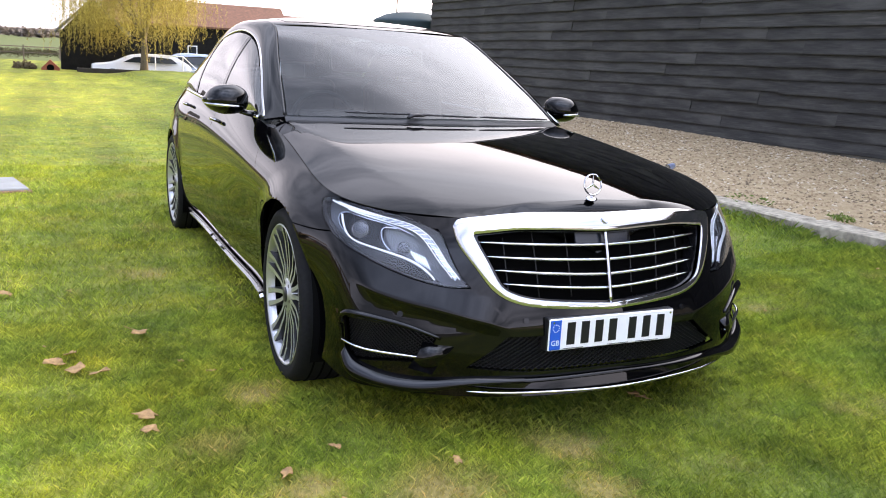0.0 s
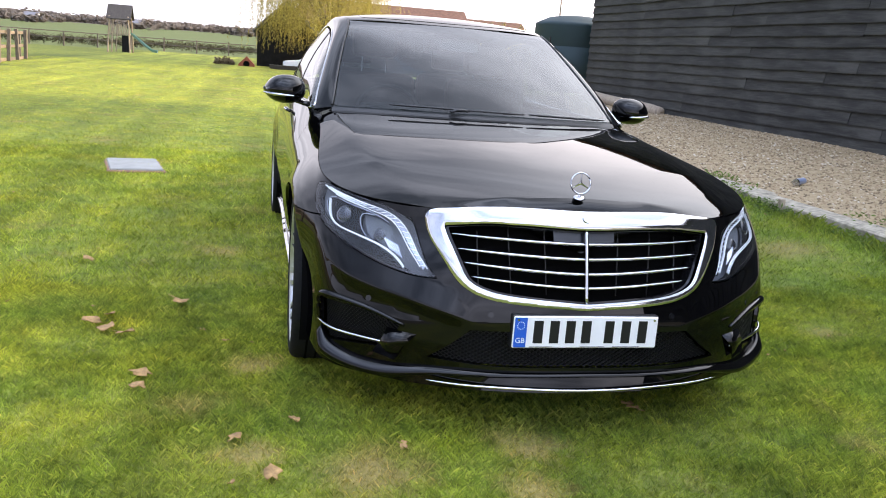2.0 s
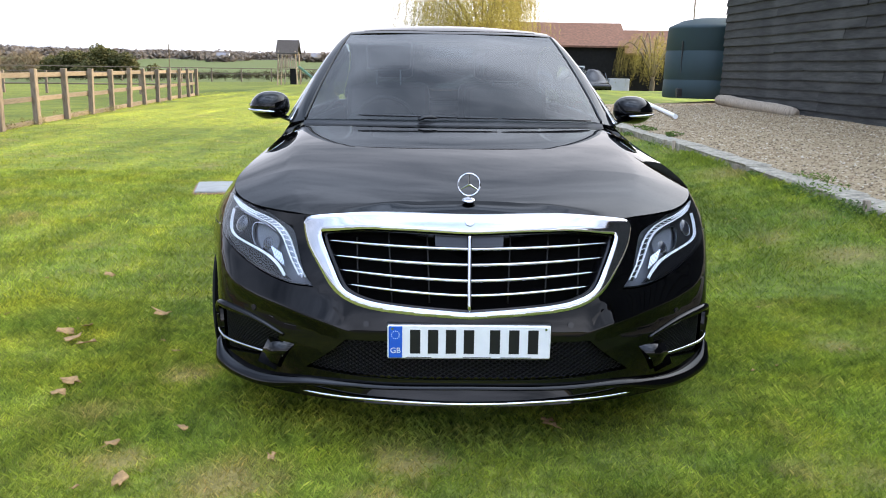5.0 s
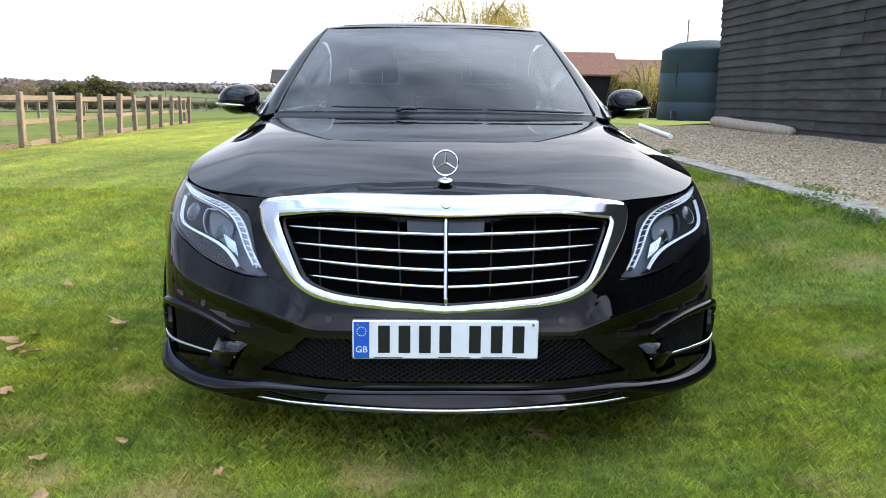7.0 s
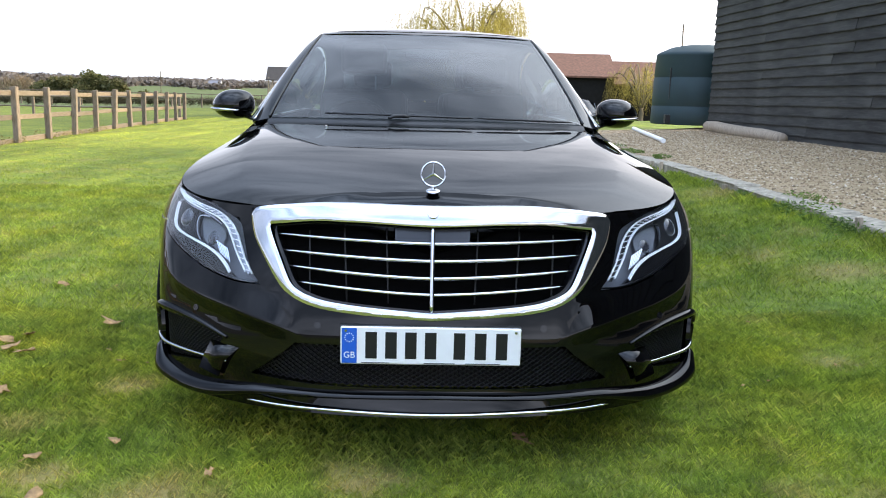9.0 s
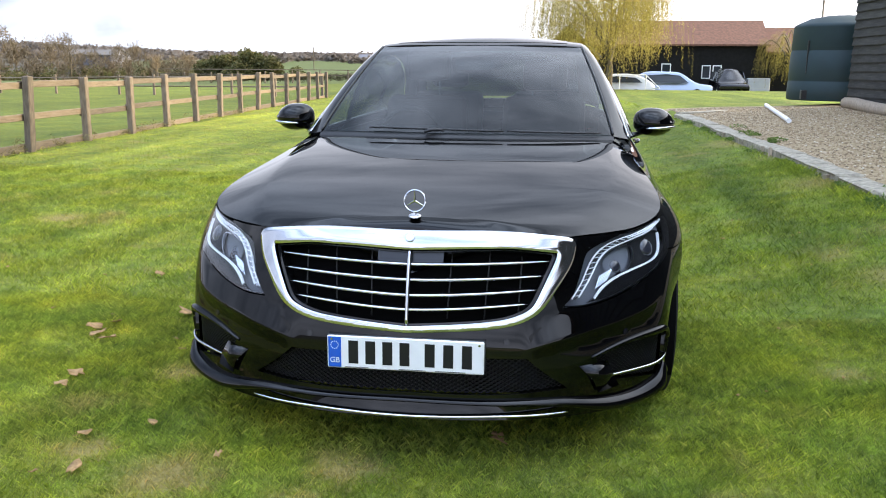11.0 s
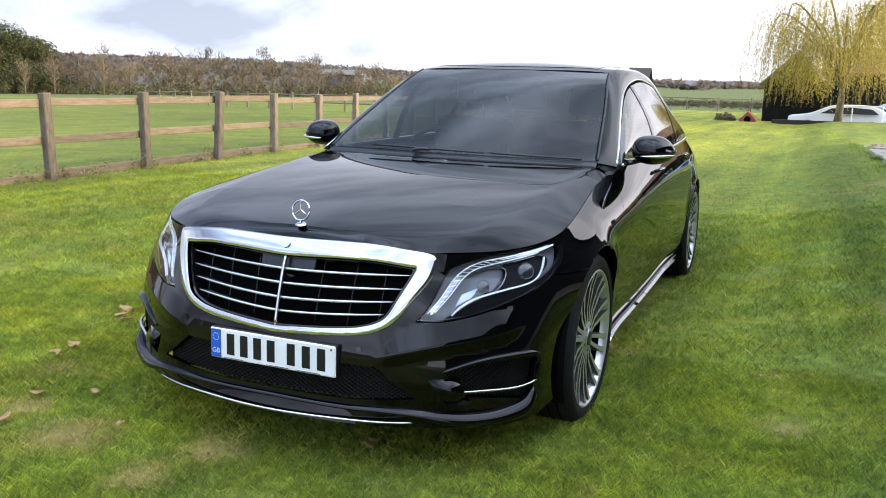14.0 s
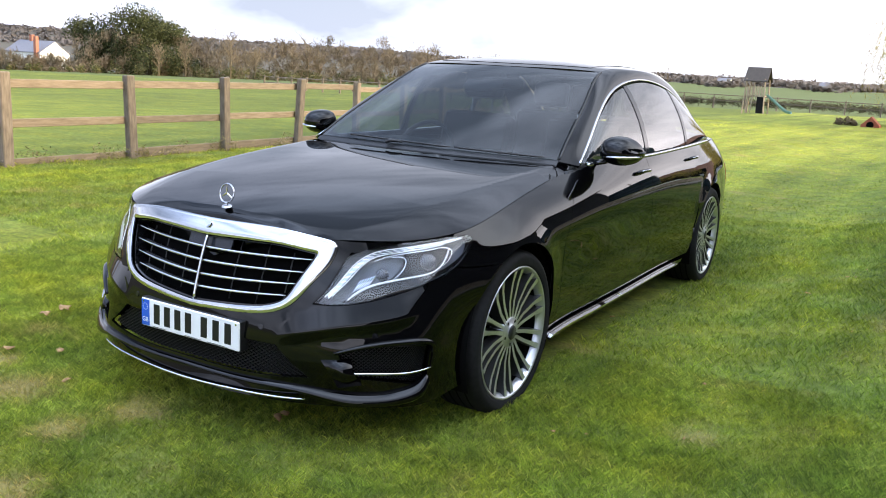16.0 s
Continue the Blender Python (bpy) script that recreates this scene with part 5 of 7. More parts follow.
# door mirrors
for side in (1, -1):
    bm = bmesh.new()
    r = bmesh.ops.create_uvsphere(bm, u_segments=28, v_segments=18, radius=1.0)
    for v in r["verts"]:
        x, y, z = v.co
        g = (abs(x) ** 2.35 + abs(y) ** 2.35 + abs(z) ** 2.35) ** (-1 / 2.35)
        x, y, z = x * g, y * g, z * g
        q = Vector((x * 0.106, (y * 0.122 if y < 0 else y * 0.030), z * (0.066 if z > 0 else 0.060)))
        q.z += 0.010 * (1 - x) / 2 if z > 0 else 0.012 * max(0, x) ** 1.5
        q.z -= 0.020 * max(0, x) ** 2.5 if z > 0 else 0.0
        q.y += 0.034 * max(0, x) ** 2
        v.co = Vector((side * (0.957 + q.x), 1.945 + q.y, 1.026 + 1.1 * q.z))
    mir = part("door_mirror", bm, M_PAINT, car, "black door mirror with a bright indicator strip")
    bm = bmesh.new()
    pts = []
    for t in np.linspace(-0.35, 1.0, 14):
        x = 0.102 * math.sin(t * 1.35)
        y = -0.134 * math.cos(t * 1.25) * (1.0 if x > 0 else 1.0) + 0.025 * max(0, x / 0.118) ** 2
        pts.append(Vector((side * (0.957 + x * 1.03), 1.945 + y * 0.93, 1.006 + 0.006 * t)))
    tube(bm, pts, [0.004 + 0.004 * math.sin(math.pi * k / 13) for k in range(14)], 8)
    part("indicator_strip", bm, M_SATIN, mir)
    bm = bmesh.new()
    r = bmesh.ops.create_uvsphere(bm, u_segments=20, v_segments=12, radius=1.0)
    bmesh.ops.transform(bm, matrix=pose(side * 0.957, 1.968, 1.026) @ Matrix.Diagonal((0.100, 0.010, 0.062, 1)), verts=r["verts"])
    part("mirror_glass", bm, M_CHROME, mir)
    bm = bmesh.new()
    tube(bm, [(side * 0.820, 1.90, 0.962), (side * 0.86, 1.91, 0.968), (side * 0.905, 1.93, 0.980), (side * 0.94, 1.94, 0.990)], [0.030, 0.022, 0.020, 0.024], 12, 0.55)
    part("mirror_arm", bm, M_GLOSSBLACK, mir)
    # door handles
    for yh, zh in ((2.47, 0.885), (3.52, 0.905)):
        u, v = uv_at(yh, zh, 8 if yh < 3 else 9.4, 4.4)
        pts = [on_skin(side * uv_at(yh - 0.10 + 0.20 * k / 8, zh + 0.004 * k / 8, u, 4.4)[0], uv_at(yh - 0.10 + 0.20 * k / 8, zh, u, 4.4)[1], 0.010 + 0.018 * math.sin(math.pi * k / 8) ** 0.6) for k in range(9)]
        hd = part("door_handle", tube(bmesh.new(), pts, [0.008, 0.012, 0.014, 0.014, 0.014, 0.014, 0.014, 0.012, 0.008], 8, 0.8), M_PAINT, car)
        part("handle_chrome", tube(bmesh.new(), [p + Vector((side * 0.010, 0, 0.004)) for p in pts[1:-1]], 0.0035, 6), M_CHROME, hd)
    fb = bmesh.new()
    for k in range(3):
        y0 = 1.215 + 0.035 * k
        box(fb, 0.9375, 0.9415, y0, y0 + 0.026, 0.700, 0.714, 0.0)
    for v in fb.verts:
        v.co.x *= side
    part("wing_badge", fb, M_SATIN, car, "small bright badge on the front wing", smooth=False)

# wipers and cowl
for x0, x1, b0 in ((-0.46, 0.20, 0.045), (0.22, 0.66, 0.028)):
    bm = bmesh.new()
    tube(bm, [Vector(p) + Vector((0, -0.012, 0.010)) for p in screen(np.linspace(x0, x1, 12) / 0.72, np.full(12, b0) * np.linspace(1.0, 0.55, 12))], [0.003] + [0.0055] * 10 + [0.003], 6)
    part("wiper_blade", bm, M_BLACK, car)
bm = bmesh.new()
tube(bm, [(-0.175, 1.500, 0.992), (-0.150, 1.512, 1.003), (-0.110, 1.520, 1.004), (-0.085, 1.520, 0.999)], [0.010, 0.013, 0.012, 0.006], 8, 0.7)
part("wiper_pivot", bm, M_BLACK, car)

def cowl(a, b):
    a, b = np.asarray(a, float), np.asarray(b, float)
    p = screen(a, np.zeros_like(a))
    q = p + np.array([0, -0.06, -0.045])
    return p * b[:, None] + q * (1 - b)[:, None]


panel("cowl", cowl, [(-1, 0), (0, 0), (1, 0), (1, 1), (0, 1), (-1, 1)], car, M_BLACK, scale=(0.72, 0.1), step=0.03, lip=0, mid=(0, 2.0, 0.3))

# cabin seen through the glass
bm = bmesh.new()
box(bm, -0.72, 0.72, 1.62, 2.10, 0.80, 0.945, 0.04, None, 3)
dash = part("dashboard", bm, M_DASH, car)
bm = bmesh.new()
box(bm, -0.55, -0.18, 1.90, 2.12, 0.93, 0.985, 0.03, None, 3)
part("instrument_hood", bm, M_DASH, dash)
sw = bmesh.new()
tube(sw, [pose(-0.37, 2.20, 0.90, -25) @ Vector((0.185 * math.cos(t), 0, 0.185 * math.sin(t))) for t in np.linspace(0, 2 * math.pi, 37)], 0.014, 8)
cyl(sw, pose(-0.37, 2.20, 0.90, -25) @ Vector((0, 0.02, 0)), pose(-0.37, 2.20, 0.90, -25) @ Vector((0, -0.04, 0)), 0.065, 0.05, 20)
for t in (0.1, math.pi - 0.1, -math.pi / 2):
    cyl(sw, pose(-0.37, 2.20, 0.90, -25) @ Vector((0, 0, 0)), pose(-0.37, 2.20, 0.90, -25) @ Vector((0.18 * math.cos(t), 0, 0.18 * math.sin(t))), 0.018, 0.012, 8)
part("steering_wheel", sw, M_LEATHER, car)
for x, yy, up in ((-0.37, 2.75, 0.06), (0.37, 2.80, 0.0), (-0.37, 3.85, 0.0), (0.37, 3.85, 0.0)):
    seat = empty("seat")
    seat.parent = car
    seat.matrix_basis = pose(x, yy, 0)
    bm = bmesh.new()
    box(bm, -0.26, 0.26, -0.5, 0.05, 0.42, 0.60, 0.06, None, 3)
    part("seat_cushion", bm, M_LEATHER, seat)
    bm = bmesh.new()
    box(bm, -0.26, 0.26, -0.08, 0.08, 0.0, 0.62, 0.07, pose(0, 0.0, 0.52, -14), 3)
    part("backrest", bm, M_LEATHER, seat)
    bm = bmesh.new()
    box(bm, -0.14, 0.14, -0.055, 0.055, 0.0, 0.19, 0.05, pose(0, 0.16, 1.155 + up, -8), 3)
    part("headrest", bm, M_LEATHER, seat)
    for s in (-0.075, 0.075):
        bm = bmesh.new()
        cyl(bm, (s, 0.14, 1.07), (s, 0.155, 1.18 + up), 0.006, n=8)
        part("headrest_post", bm, M_CHROME, seat)
bm = bmesh.new()
box(bm, -0.80, 0.80, 1.5, 4.6, 0.24, 0.40, 0.02)
part("cabin_floor", bm, M_DASH, car, smooth=False)
bm = bmesh.new()
box(bm, -0.66, 0.66, 4.05, 4.65, 0.90, 0.97, 0.02)
part("parcel_shelf", bm, M_DASH, car, smooth=False)
for side in (1, -1):
    bm = bmesh.new()
    box(bm, side * 0.80 - 0.03, side * 0.80 + 0.03, 1.6, 4.3, 0.30, 0.935, 0.02)
    part("door_trim", bm, M_DASH, car, smooth=False)
panel("headlining", roof, [(-1, 3.1), (0, 3.1), (1, 3.1), (1, 6.1), (0, 6.1), (-1, 6.1)], car, M_LEATHER, scale=(0.55, 0.4), step=0.08, lip=0, shift=-0.04, mid=(0, None, 0.9))
pod = panel("sensor_pod", screen, [(-.20, .80), (.20, .80), (.17, .70), (.10, .67), (-.10, .67), (-.17, .70)], car, M_GLOSSBLACK, scale=(0.7, 1.0), step=0.03, shift=-0.012, lip=0.02, mid=(0, 2.6, 0.6))[0]
for x in (-.12, .12):
    panel("sensor_window", screen, [(x - .035, .755), (x + .035, .755), (x + .025, .725), (x - .025, .725)], pod, M_PROJECTOR, scale=(0.7, 1.0), step=0.02, shift=-0.010, lip=0.0, mid=(0, 2.6, 0.6))
bm = bmesh.new()
box(bm, -0.13, 0.13, 2.44, 2.47, 1.285, 1.355, 0.012, None, 2)
part("rear_view_mirror", bm, M_GLOSSBLACK, car)

# tail lamps close the rear
for side in (1, -1):
    tl = [(11.35, 2.9), (12.1, 2.9), (12.2, 3.9), (11.2, 3.9)]
    panel("tail_lamp", skin, tl if side == 1 else flipped(tl), car, M_REDLAMP, step=0.03, lip=0.01, shift=0.004, mid=(0, None, 0.5))

# ---- ground ----
def ground_mat(name, stops, patch, scale=1.0, bump=0.6):
    k = Mat(name).put(Roughness=0.9, Specular_IOR_Level=0.2)
    big, mid, fine = k.noise(0.35 * scale, 3), k.noise(3.2 * scale, 5, 0.6), k.noise(38 * scale, 6, 0.7)
    c = k.ramp(mid, *stops)
    c = k.mix(k.ramp(fine, (0.3, (0, 0, 0)), (0.75, (1, 1, 1))), c, k.mix(0.5, c, stops[-1][1]))
    spot = k.ramp(k.noise(1.25 * scale, 4, 0.62), (0.60, (0, 0, 0)), (0.72, (1, 1, 1)))
    c = k.mix(spot, c, patch)
    c = k.mix(k.ramp(big, (0.35, (0, 0, 0)), (0.7, (0.55, 0.55, 0.55))), c, stops[1][1])
    k.color(c)
    k.bump(fine, bump * 0.4, 0.02).bump(mid, 0.3, 0.04)
    return k.m


def turf_mat(name, stops, wear=1.0):
    k = Mat(name).put(Roughness=0.9, Specular_IOR_Level=0.15)
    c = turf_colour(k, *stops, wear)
    fine = k.noise(70, 5, 0.7)
    k.color(k.mix(1.0, c, k.ramp(fine, (0.3, (0.42, 0.44, 0.42)), (0.7, (1.12, 1.12, 1.08))), "MULTIPLY"))
    k.bump(fine, 0.5, 0.012)
    return k.m


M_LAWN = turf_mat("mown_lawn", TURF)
M_PASTURE = turf_mat("grazed_pasture", ((0.106, 0.136, 0.034), (0.120, 0.152, 0.038), (0.138, 0.168, 0.045), (0.16, 0.165, 0.060)), 0.4)
M_FIELD = ground_mat("young_crop_field", ((0.25, (0.066, 0.086, 0.026)), (0.5, (0.080, 0.102, 0.031)), (0.8, (0.096, 0.116, 0.037))), (0.10, 0.11, 0.04), 0.05)
M_WOODLAND = ground_mat("far_woodland", ((0.25, (0.060, 0.054, 0.042)), (0.5, (0.075, 0.068, 0.052)), (0.8, (0.092, 0.082, 0.062))), (0.075, 0.075, 0.05), 0.06)
M_GRAVELBED = ground_mat("gravel_bed", ((0.25, (0.16, 0.115, 0.062)), (0.5, (0.30, 0.225, 0.130)), (0.8, (0.44, 0.35, 0.22))), (0.24, 0.185, 0.10), 3.0)


def axis(fine_lo, fine_hi, step, lo, hi, grow=1.16):
    a = list(np.arange(fine_lo, fine_hi + 1e-6, step))
    s = step
    while a[-1] < hi:
        s *= grow
        a.append(a[-1] + s)
    s = step
    while a[0] > lo:
        s *= grow
        a.insert(0, a[0] - s)
    return np.array(a)


gx, gy = axis(-4, 7.5, 0.14, -1600, 1600), axis(-2, 21, 0.16, -700, 1600)
GX, GY = np.meshgrid(gx, gy, indexing="ij")
gv = np.stack([GX.ravel(), GY.ravel(), ground_z(GX.ravel(), GY.ravel())], 1)
hill = np.hypot(gv[:, 0], gv[:, 1])
gv[:, 2] += sstep(650, 1000, hill) * 2.0 * np.sin(gv[:, 0] * 0.013) * np.cos(gv[:, 1] * 0.009 + 1)
nx, ny = len(gx), len(gy)
ii, jj = np.meshgrid(np.arange(nx - 1), np.arange(ny - 1), indexing="ij")
q = (ii * ny + jj).ravel()
gf = np.stack([q, q + ny, q + ny + 1, q + 1], 1)
me = mesh_of("ground", gv, gf, M_LAWN, True)
for m in (M_PASTURE, M_FIELD, M_WOODLAND, M_GRAVELBED):
    me.materials.append(m)
cx, cy = gv[gf].mean(1)[:, 0], gv[gf].mean(1)[:, 1]
cd = np.hypot(cx, cy)
slot = np.zeros(len(gf), int)
slot[(cx < fence_x(np.minimum(cy, 37)))] = 1
slot[(cy > 76) & (cd > 76)] = 2
slot[(cd > 150) & (np.degrees(np.arctan2(cx, cy)) < -24)] = 2
slot[cd > 560] = 3
slot[(cd > 215) & (np.degrees(np.arctan2(cx, cy)) < -30)] = 3
slot[(cx > kerb_x(cy) + 0.05) & (cy < 20.3) & (cx < 20)] = 4
me.polygons.foreach_set("material_index", slot)
tagged(put_mesh("ground", me), "mown green lawn with dry patches running out to fields", "ground", kind="structure")

# ---- weatherboarded barn beside the lawn ----
def board_mat():
    k = Mat("black_stained_weatherboard").put(Roughness=0.78)
    f = k.noise(7, 6, 0.65, (1.0, 0.35, 9.0), "Object")
    g = k.noise(1.6, 6, 0.68, (1.0, 0.45, 2.2), "Object")
    c = k.ramp(f, (0.25, (0.0068, 0.0068, 0.0060)), (0.55, (0.0225, 0.0225, 0.0200)), (0.85, (0.080, 0.078, 0.069)))
    r = k.ramp(k.random(), (0.0, (0.68, 0.68, 0.68)), (0.6, (1.0, 1.0, 1.0)), (1.0, (1.5, 1.5, 1.48)))
    c = k.mix(1.0, c, r, "MULTIPLY")
    c = k.mix(k.ramp(g, (0.46, (0, 0, 0)), (0.70, (0.62, 0.62, 0.62))), c, (0.092, 0.090, 0.080))
    k.color(c)
    k.bump(f, 0.5, 0.006)
    return k.m


M_BOARD = board_mat()
M_ROOFTILE = plain("brown_clay_tiles", (0.130, 0.060, 0.036), 0.85, 0, 0.4, 6)
M_CONCRETE = plain("weathered_concrete", (0.36, 0.34, 0.30), 0.9, 0, 0.35, 14)
BARN_Y0, BARN_Y1, BOARD_H = -6.0, 18.4, 0.162
barn_turn = math.atan2(-0.058, 1.0)
barn = tagged(empty("barn", pose(float(barn_x(BARN_Y1)), BARN_Y1, 0, 0, 0, math.degrees(0.0581))), "long barn clad in black-stained overlapping weatherboards", "barn")
barn_len = (BARN_Y1 - BARN_Y0) / math.cos(barn_turn)
bm = bmesh.new()
box(bm, 0.05, 9.0, -barn_len, -0.03, 0.1, 4.6)
part("wall", bm, M_BOARD, barn, smooth=False)
bm = bmesh.new()
vs = [bm.verts.new(v) for v in ((-0.35, -barn_len - 0.3, 4.55), (-0.35, 0.25, 4.55), (4.5, 0.25, 7.4), (4.5, -barn_len - 0.3, 7.4), (9.4, 0.25, 4.55), (9.4, -barn_len - 0.3, 4.55))]
for f in ((0, 3, 2, 1), (3, 5, 4, 2), (0, 1, 4, 5), (1, 2, 4), (0, 5, 3)):
    bm.faces.new([vs[i] for i in f])
part("roof", bm, M_ROOFTILE, barn, smooth=False)
bm = bmesh.new()
box(bm, -0.03, 0.06, -barn_len, -0.01, 0.15, 0.52, 0.01)
part("plinth", bm, plain("damp_dark_concrete", (0.13, 0.125, 0.105), 0.9, 0, 0.5, 5), barn, smooth=False)


def board_mesh(length, sag, seed):
    """One feather-edged board: thick uneven lower edge, leaning out."""
    r = random.Random(seed)
    n = 9
    vs = []
    for k in range(n):
        y, dz = length * k / (n - 1), sag * math.sin(math.pi * k / (n - 1)) + r.uniform(-.005, .005)
        out = r.uniform(-.005, .005)
        vs += [(0.0, -y, dz), (-0.036 + out, -y, dz + r.uniform(-.003, .003)), (-0.037 + out, -y, 0.012 + dz), (-0.006, -y, BOARD_H + 0.024), (0.0, -y, BOARD_H + 0.024)]
    fs = []
    for s in range(0, 5 * (n - 1), 5):
        fs += [(s + i, s + (i + 1) % 5, s + 5 + (i + 1) % 5, s + 5 + i) for i in range(5)]
    e = 5 * (n - 1)
    fs += [(4, 3, 2, 1, 0), (e, e + 1, e + 2, e + 3, e + 4)]
    return mesh_of("board", vs, fs, M_BOARD)


rb = random.Random(4)
LENS = (3.0, 3.6, 4.2, 4.8, 2.4, 5.4, 3.9)
BOARDS = [board_mesh(q, rb.uniform(-.008, .008), 60 + k) for k, q in enumerate(LENS)]
for row in range(26):
    y = -rb.uniform(0.0, 0.004)
    while y > -barn_len + 5.5:
        k = rb.randrange(len(LENS))
        put_mesh("board", BOARDS[k], barn, m=pose(rb.uniform(-0.012, 0.0), y, 0.47 + row * BOARD_H + rb.uniform(-.008, .008), rb.uniform(-.15, .15), rb.uniform(-1.5, 0.5), 0))
        y -= LENS[k] + 0.004

# ---- post and rail fence ----
def wood_mat(name, lo, mid, hi, grain=(4.0, 4.0, 0.6)):
    k = Mat(name).put(Roughness=0.85)
    f = k.noise(9, 6, 0.65, grain, "Object")
    c = k.ramp(f, (0.25, lo), (0.5, mid), (0.8, hi))
    c = k.mix(1.0, c, k.ramp(k.random(), (0, (0.75, 0.75, 0.75)), (1, (1.25, 1.2, 1.15))), "MULTIPLY")
    k.color(c)
    k.bump(f, 0.5, 0.006)
    return k.m


M_POST = wood_mat("weathered_oak", (0.088, 0.068, 0.050), (0.165, 0.130, 0.095), (0.27, 0.218, 0.165))
M_RAIL = wood_mat("sun_bleached_oak_rail", (0.105, 0.078, 0.050), (0.175, 0.135, 0.092), (0.25, 0.20, 0.145), (4.0, 0.25, 4.0))
fence = tagged(empty("fence", pose(float(fence_x(8.1)), 8.1, 0)), "weathered post and rail timber fence along a sheep field", "fence")
rf = random.Random(7)
bm = bmesh.new()
box(bm, -0.06, 0.06, -0.06, 0.06, -0.15, 1.10, 0.012)
post_me = bpy.data.meshes.new("post")
bm.to_mesh(post_me)
bm.free()
post_me.materials.append(M_POST)
posts = []
for k in range(-3, 16):
    y = 8.1 + 1.885 * k
    p = Vector((float(fence_x(y)) - float(fence_x(8.1)), y - 8.1, float(ground_z(fence_x(y), y)) + rf.uniform(-.02, .03)))
    posts.append(p)
    put_mesh("post", post_me, fence, m=Matrix.Translation(p) @ pose(0, 0, 0, rf.uniform(-2, 2), rf.uniform(-2, 2), rf.uniform(-8, 8)))
for a, b in zip(posts, posts[1:]):
    for z, h in ((0.98, 0.10), (0.50, 0.10), (0.04, 0.13)):
        bm = bmesh.new()
        d = b - a
        m = Matrix.Translation((a + b) / 2 + Vector((-0.085, 0, z + rf.uniform(-.015, .015)))) @ Vector((d.x, d.y, 0)).to_track_quat("Y", "Z").to_matrix().to_4x4()
        box(bm, -0.02, 0.02, -d.length / 2 - 0.03, d.length / 2 + 0.03, -h / 2, h / 2, 0.006, m)
        part("rail", bm, M_RAIL, fence, smooth=False)

# ---- kerb, gravel and things on it ----
M_KERB = plain("lichened_concrete_kerb", (0.31, 0.275, 0.21), 0.92, 0, 0.6, 14)
kerb = tagged(empty("kerb", pose(0, 0, 0)), "low weathered concrete kerb between lawn and gravel", "kerb", kind="structure")
rk = random.Random(11)
y = -4.2
while y < 17.4:
    L = rk.uniform(0.85, 0.95)
    bm = bmesh.new()
    box(bm, -0.14, 0.14, 0, L - 0.012, -0.22, 0.0, 0.018, None, 2)
    for v in bm.verts:
        v.co += Vector((rk.uniform(-.014, .014), 0, rk.uniform(-.010, .010)))
    ob = part("kerbstone", bm, M_KERB, kerb, smooth=False)
    z = float(kerb_z(y)) + 0.012 + rk.uniform(-.012, .012)
    ob.matrix_basis = pose(float(kerb_x(y)) + 0.02 + rk.uniform(-.02, .02), y, z, math.degrees(math.atan2(float(kerb_z(y + 1) - kerb_z(y)), 1)), rk.uniform(-2, 2), 3.15 + rk.uniform(-1, 1))
    y += L
x = float(kerb_x(17.4))
while x < 5.2:
    bm = bmesh.new()
    box(bm, 0, 0.9, -0.12, 0.12, -0.22, 0.0, 0.018, None, 2)
    ob = part("kerbstone", bm, M_KERB, kerb, smooth=False)
    ob.matrix_basis = pose(x, 17.5 + 0.9 * (x - 2.5), 0.47 + 0.02 * (x - 2.5), 0, 0, 42)
    x += 0.66


def stone_cloud(name, count, place, size, mats, seed, flat=0.6, kind="stuff", label="", category=""):
    """Many small uneven stones as one object."""
    r = np.random.RandomState(seed)
    base = np.array([(1, 0, 0), (-1, 0, 0), (0, 1, 0), (0, -1, 0), (0, 0, 1), (0, 0, -1)], float)
    tri = np.array([(0, 2, 4), (2, 1, 4), (1, 3, 4), (3, 0, 4), (2, 0, 5), (1, 2, 5), (3, 1, 5), (0, 3, 5)])
    xy = place(r, count)
    z = ground_z(xy[:, 0], xy[:, 1])
    s = size * r.uniform(0.45, 1.3, (count, 1, 1)) * r.uniform(0.7, 1.3, (count, 6, 1))
    v = base[None] * s * np.array([1, 1, flat])
    a = r.uniform(0, 6.283, count)
    c, sn = np.cos(a)[:, None], np.sin(a)[:, None]
    v = np.stack([v[..., 0] * c - v[..., 1] * sn, v[..., 0] * sn + v[..., 1] * c, v[..., 2]], -1)
    v += np.stack([xy[:, 0], xy[:, 1], z + size * 0.15], 1)[:, None]
    f = (tri[None] + 6 * np.arange(count)[:, None, None]).reshape(-1, 3)
    return tagged(put_mesh(name, mesh_of(name, v.reshape(-1, 3), f, mats)), label, category, kind=kind)


def pebble_mat():
    k = Mat("mixed_flint_gravel").put(Roughness=0.85)
    k.color(k.ramp(k.island(), (0.0, (0.12, 0.085, 0.050)), (0.3, (0.24, 0.170, 0.095)), (0.65, (0.36, 0.265, 0.160)), (0.9, (0.47, 0.37, 0.245)), (1.0, (0.56, 0.50, 0.40))))
    return k.m


def gravel_place(r, n):
    y = -1 + 20.5 * r.rand(n) ** 0.85
    k, b = kerb_x(y) + 0.10, barn_x(y) - 0.02
    return np.stack([k + (b - k) * r.rand(n), y], 1)


stone_cloud("gravel", 36000, gravel_place, 0.015, pebble_mat(), 5, label="loose pale flint gravel along the barn", category="gravel")

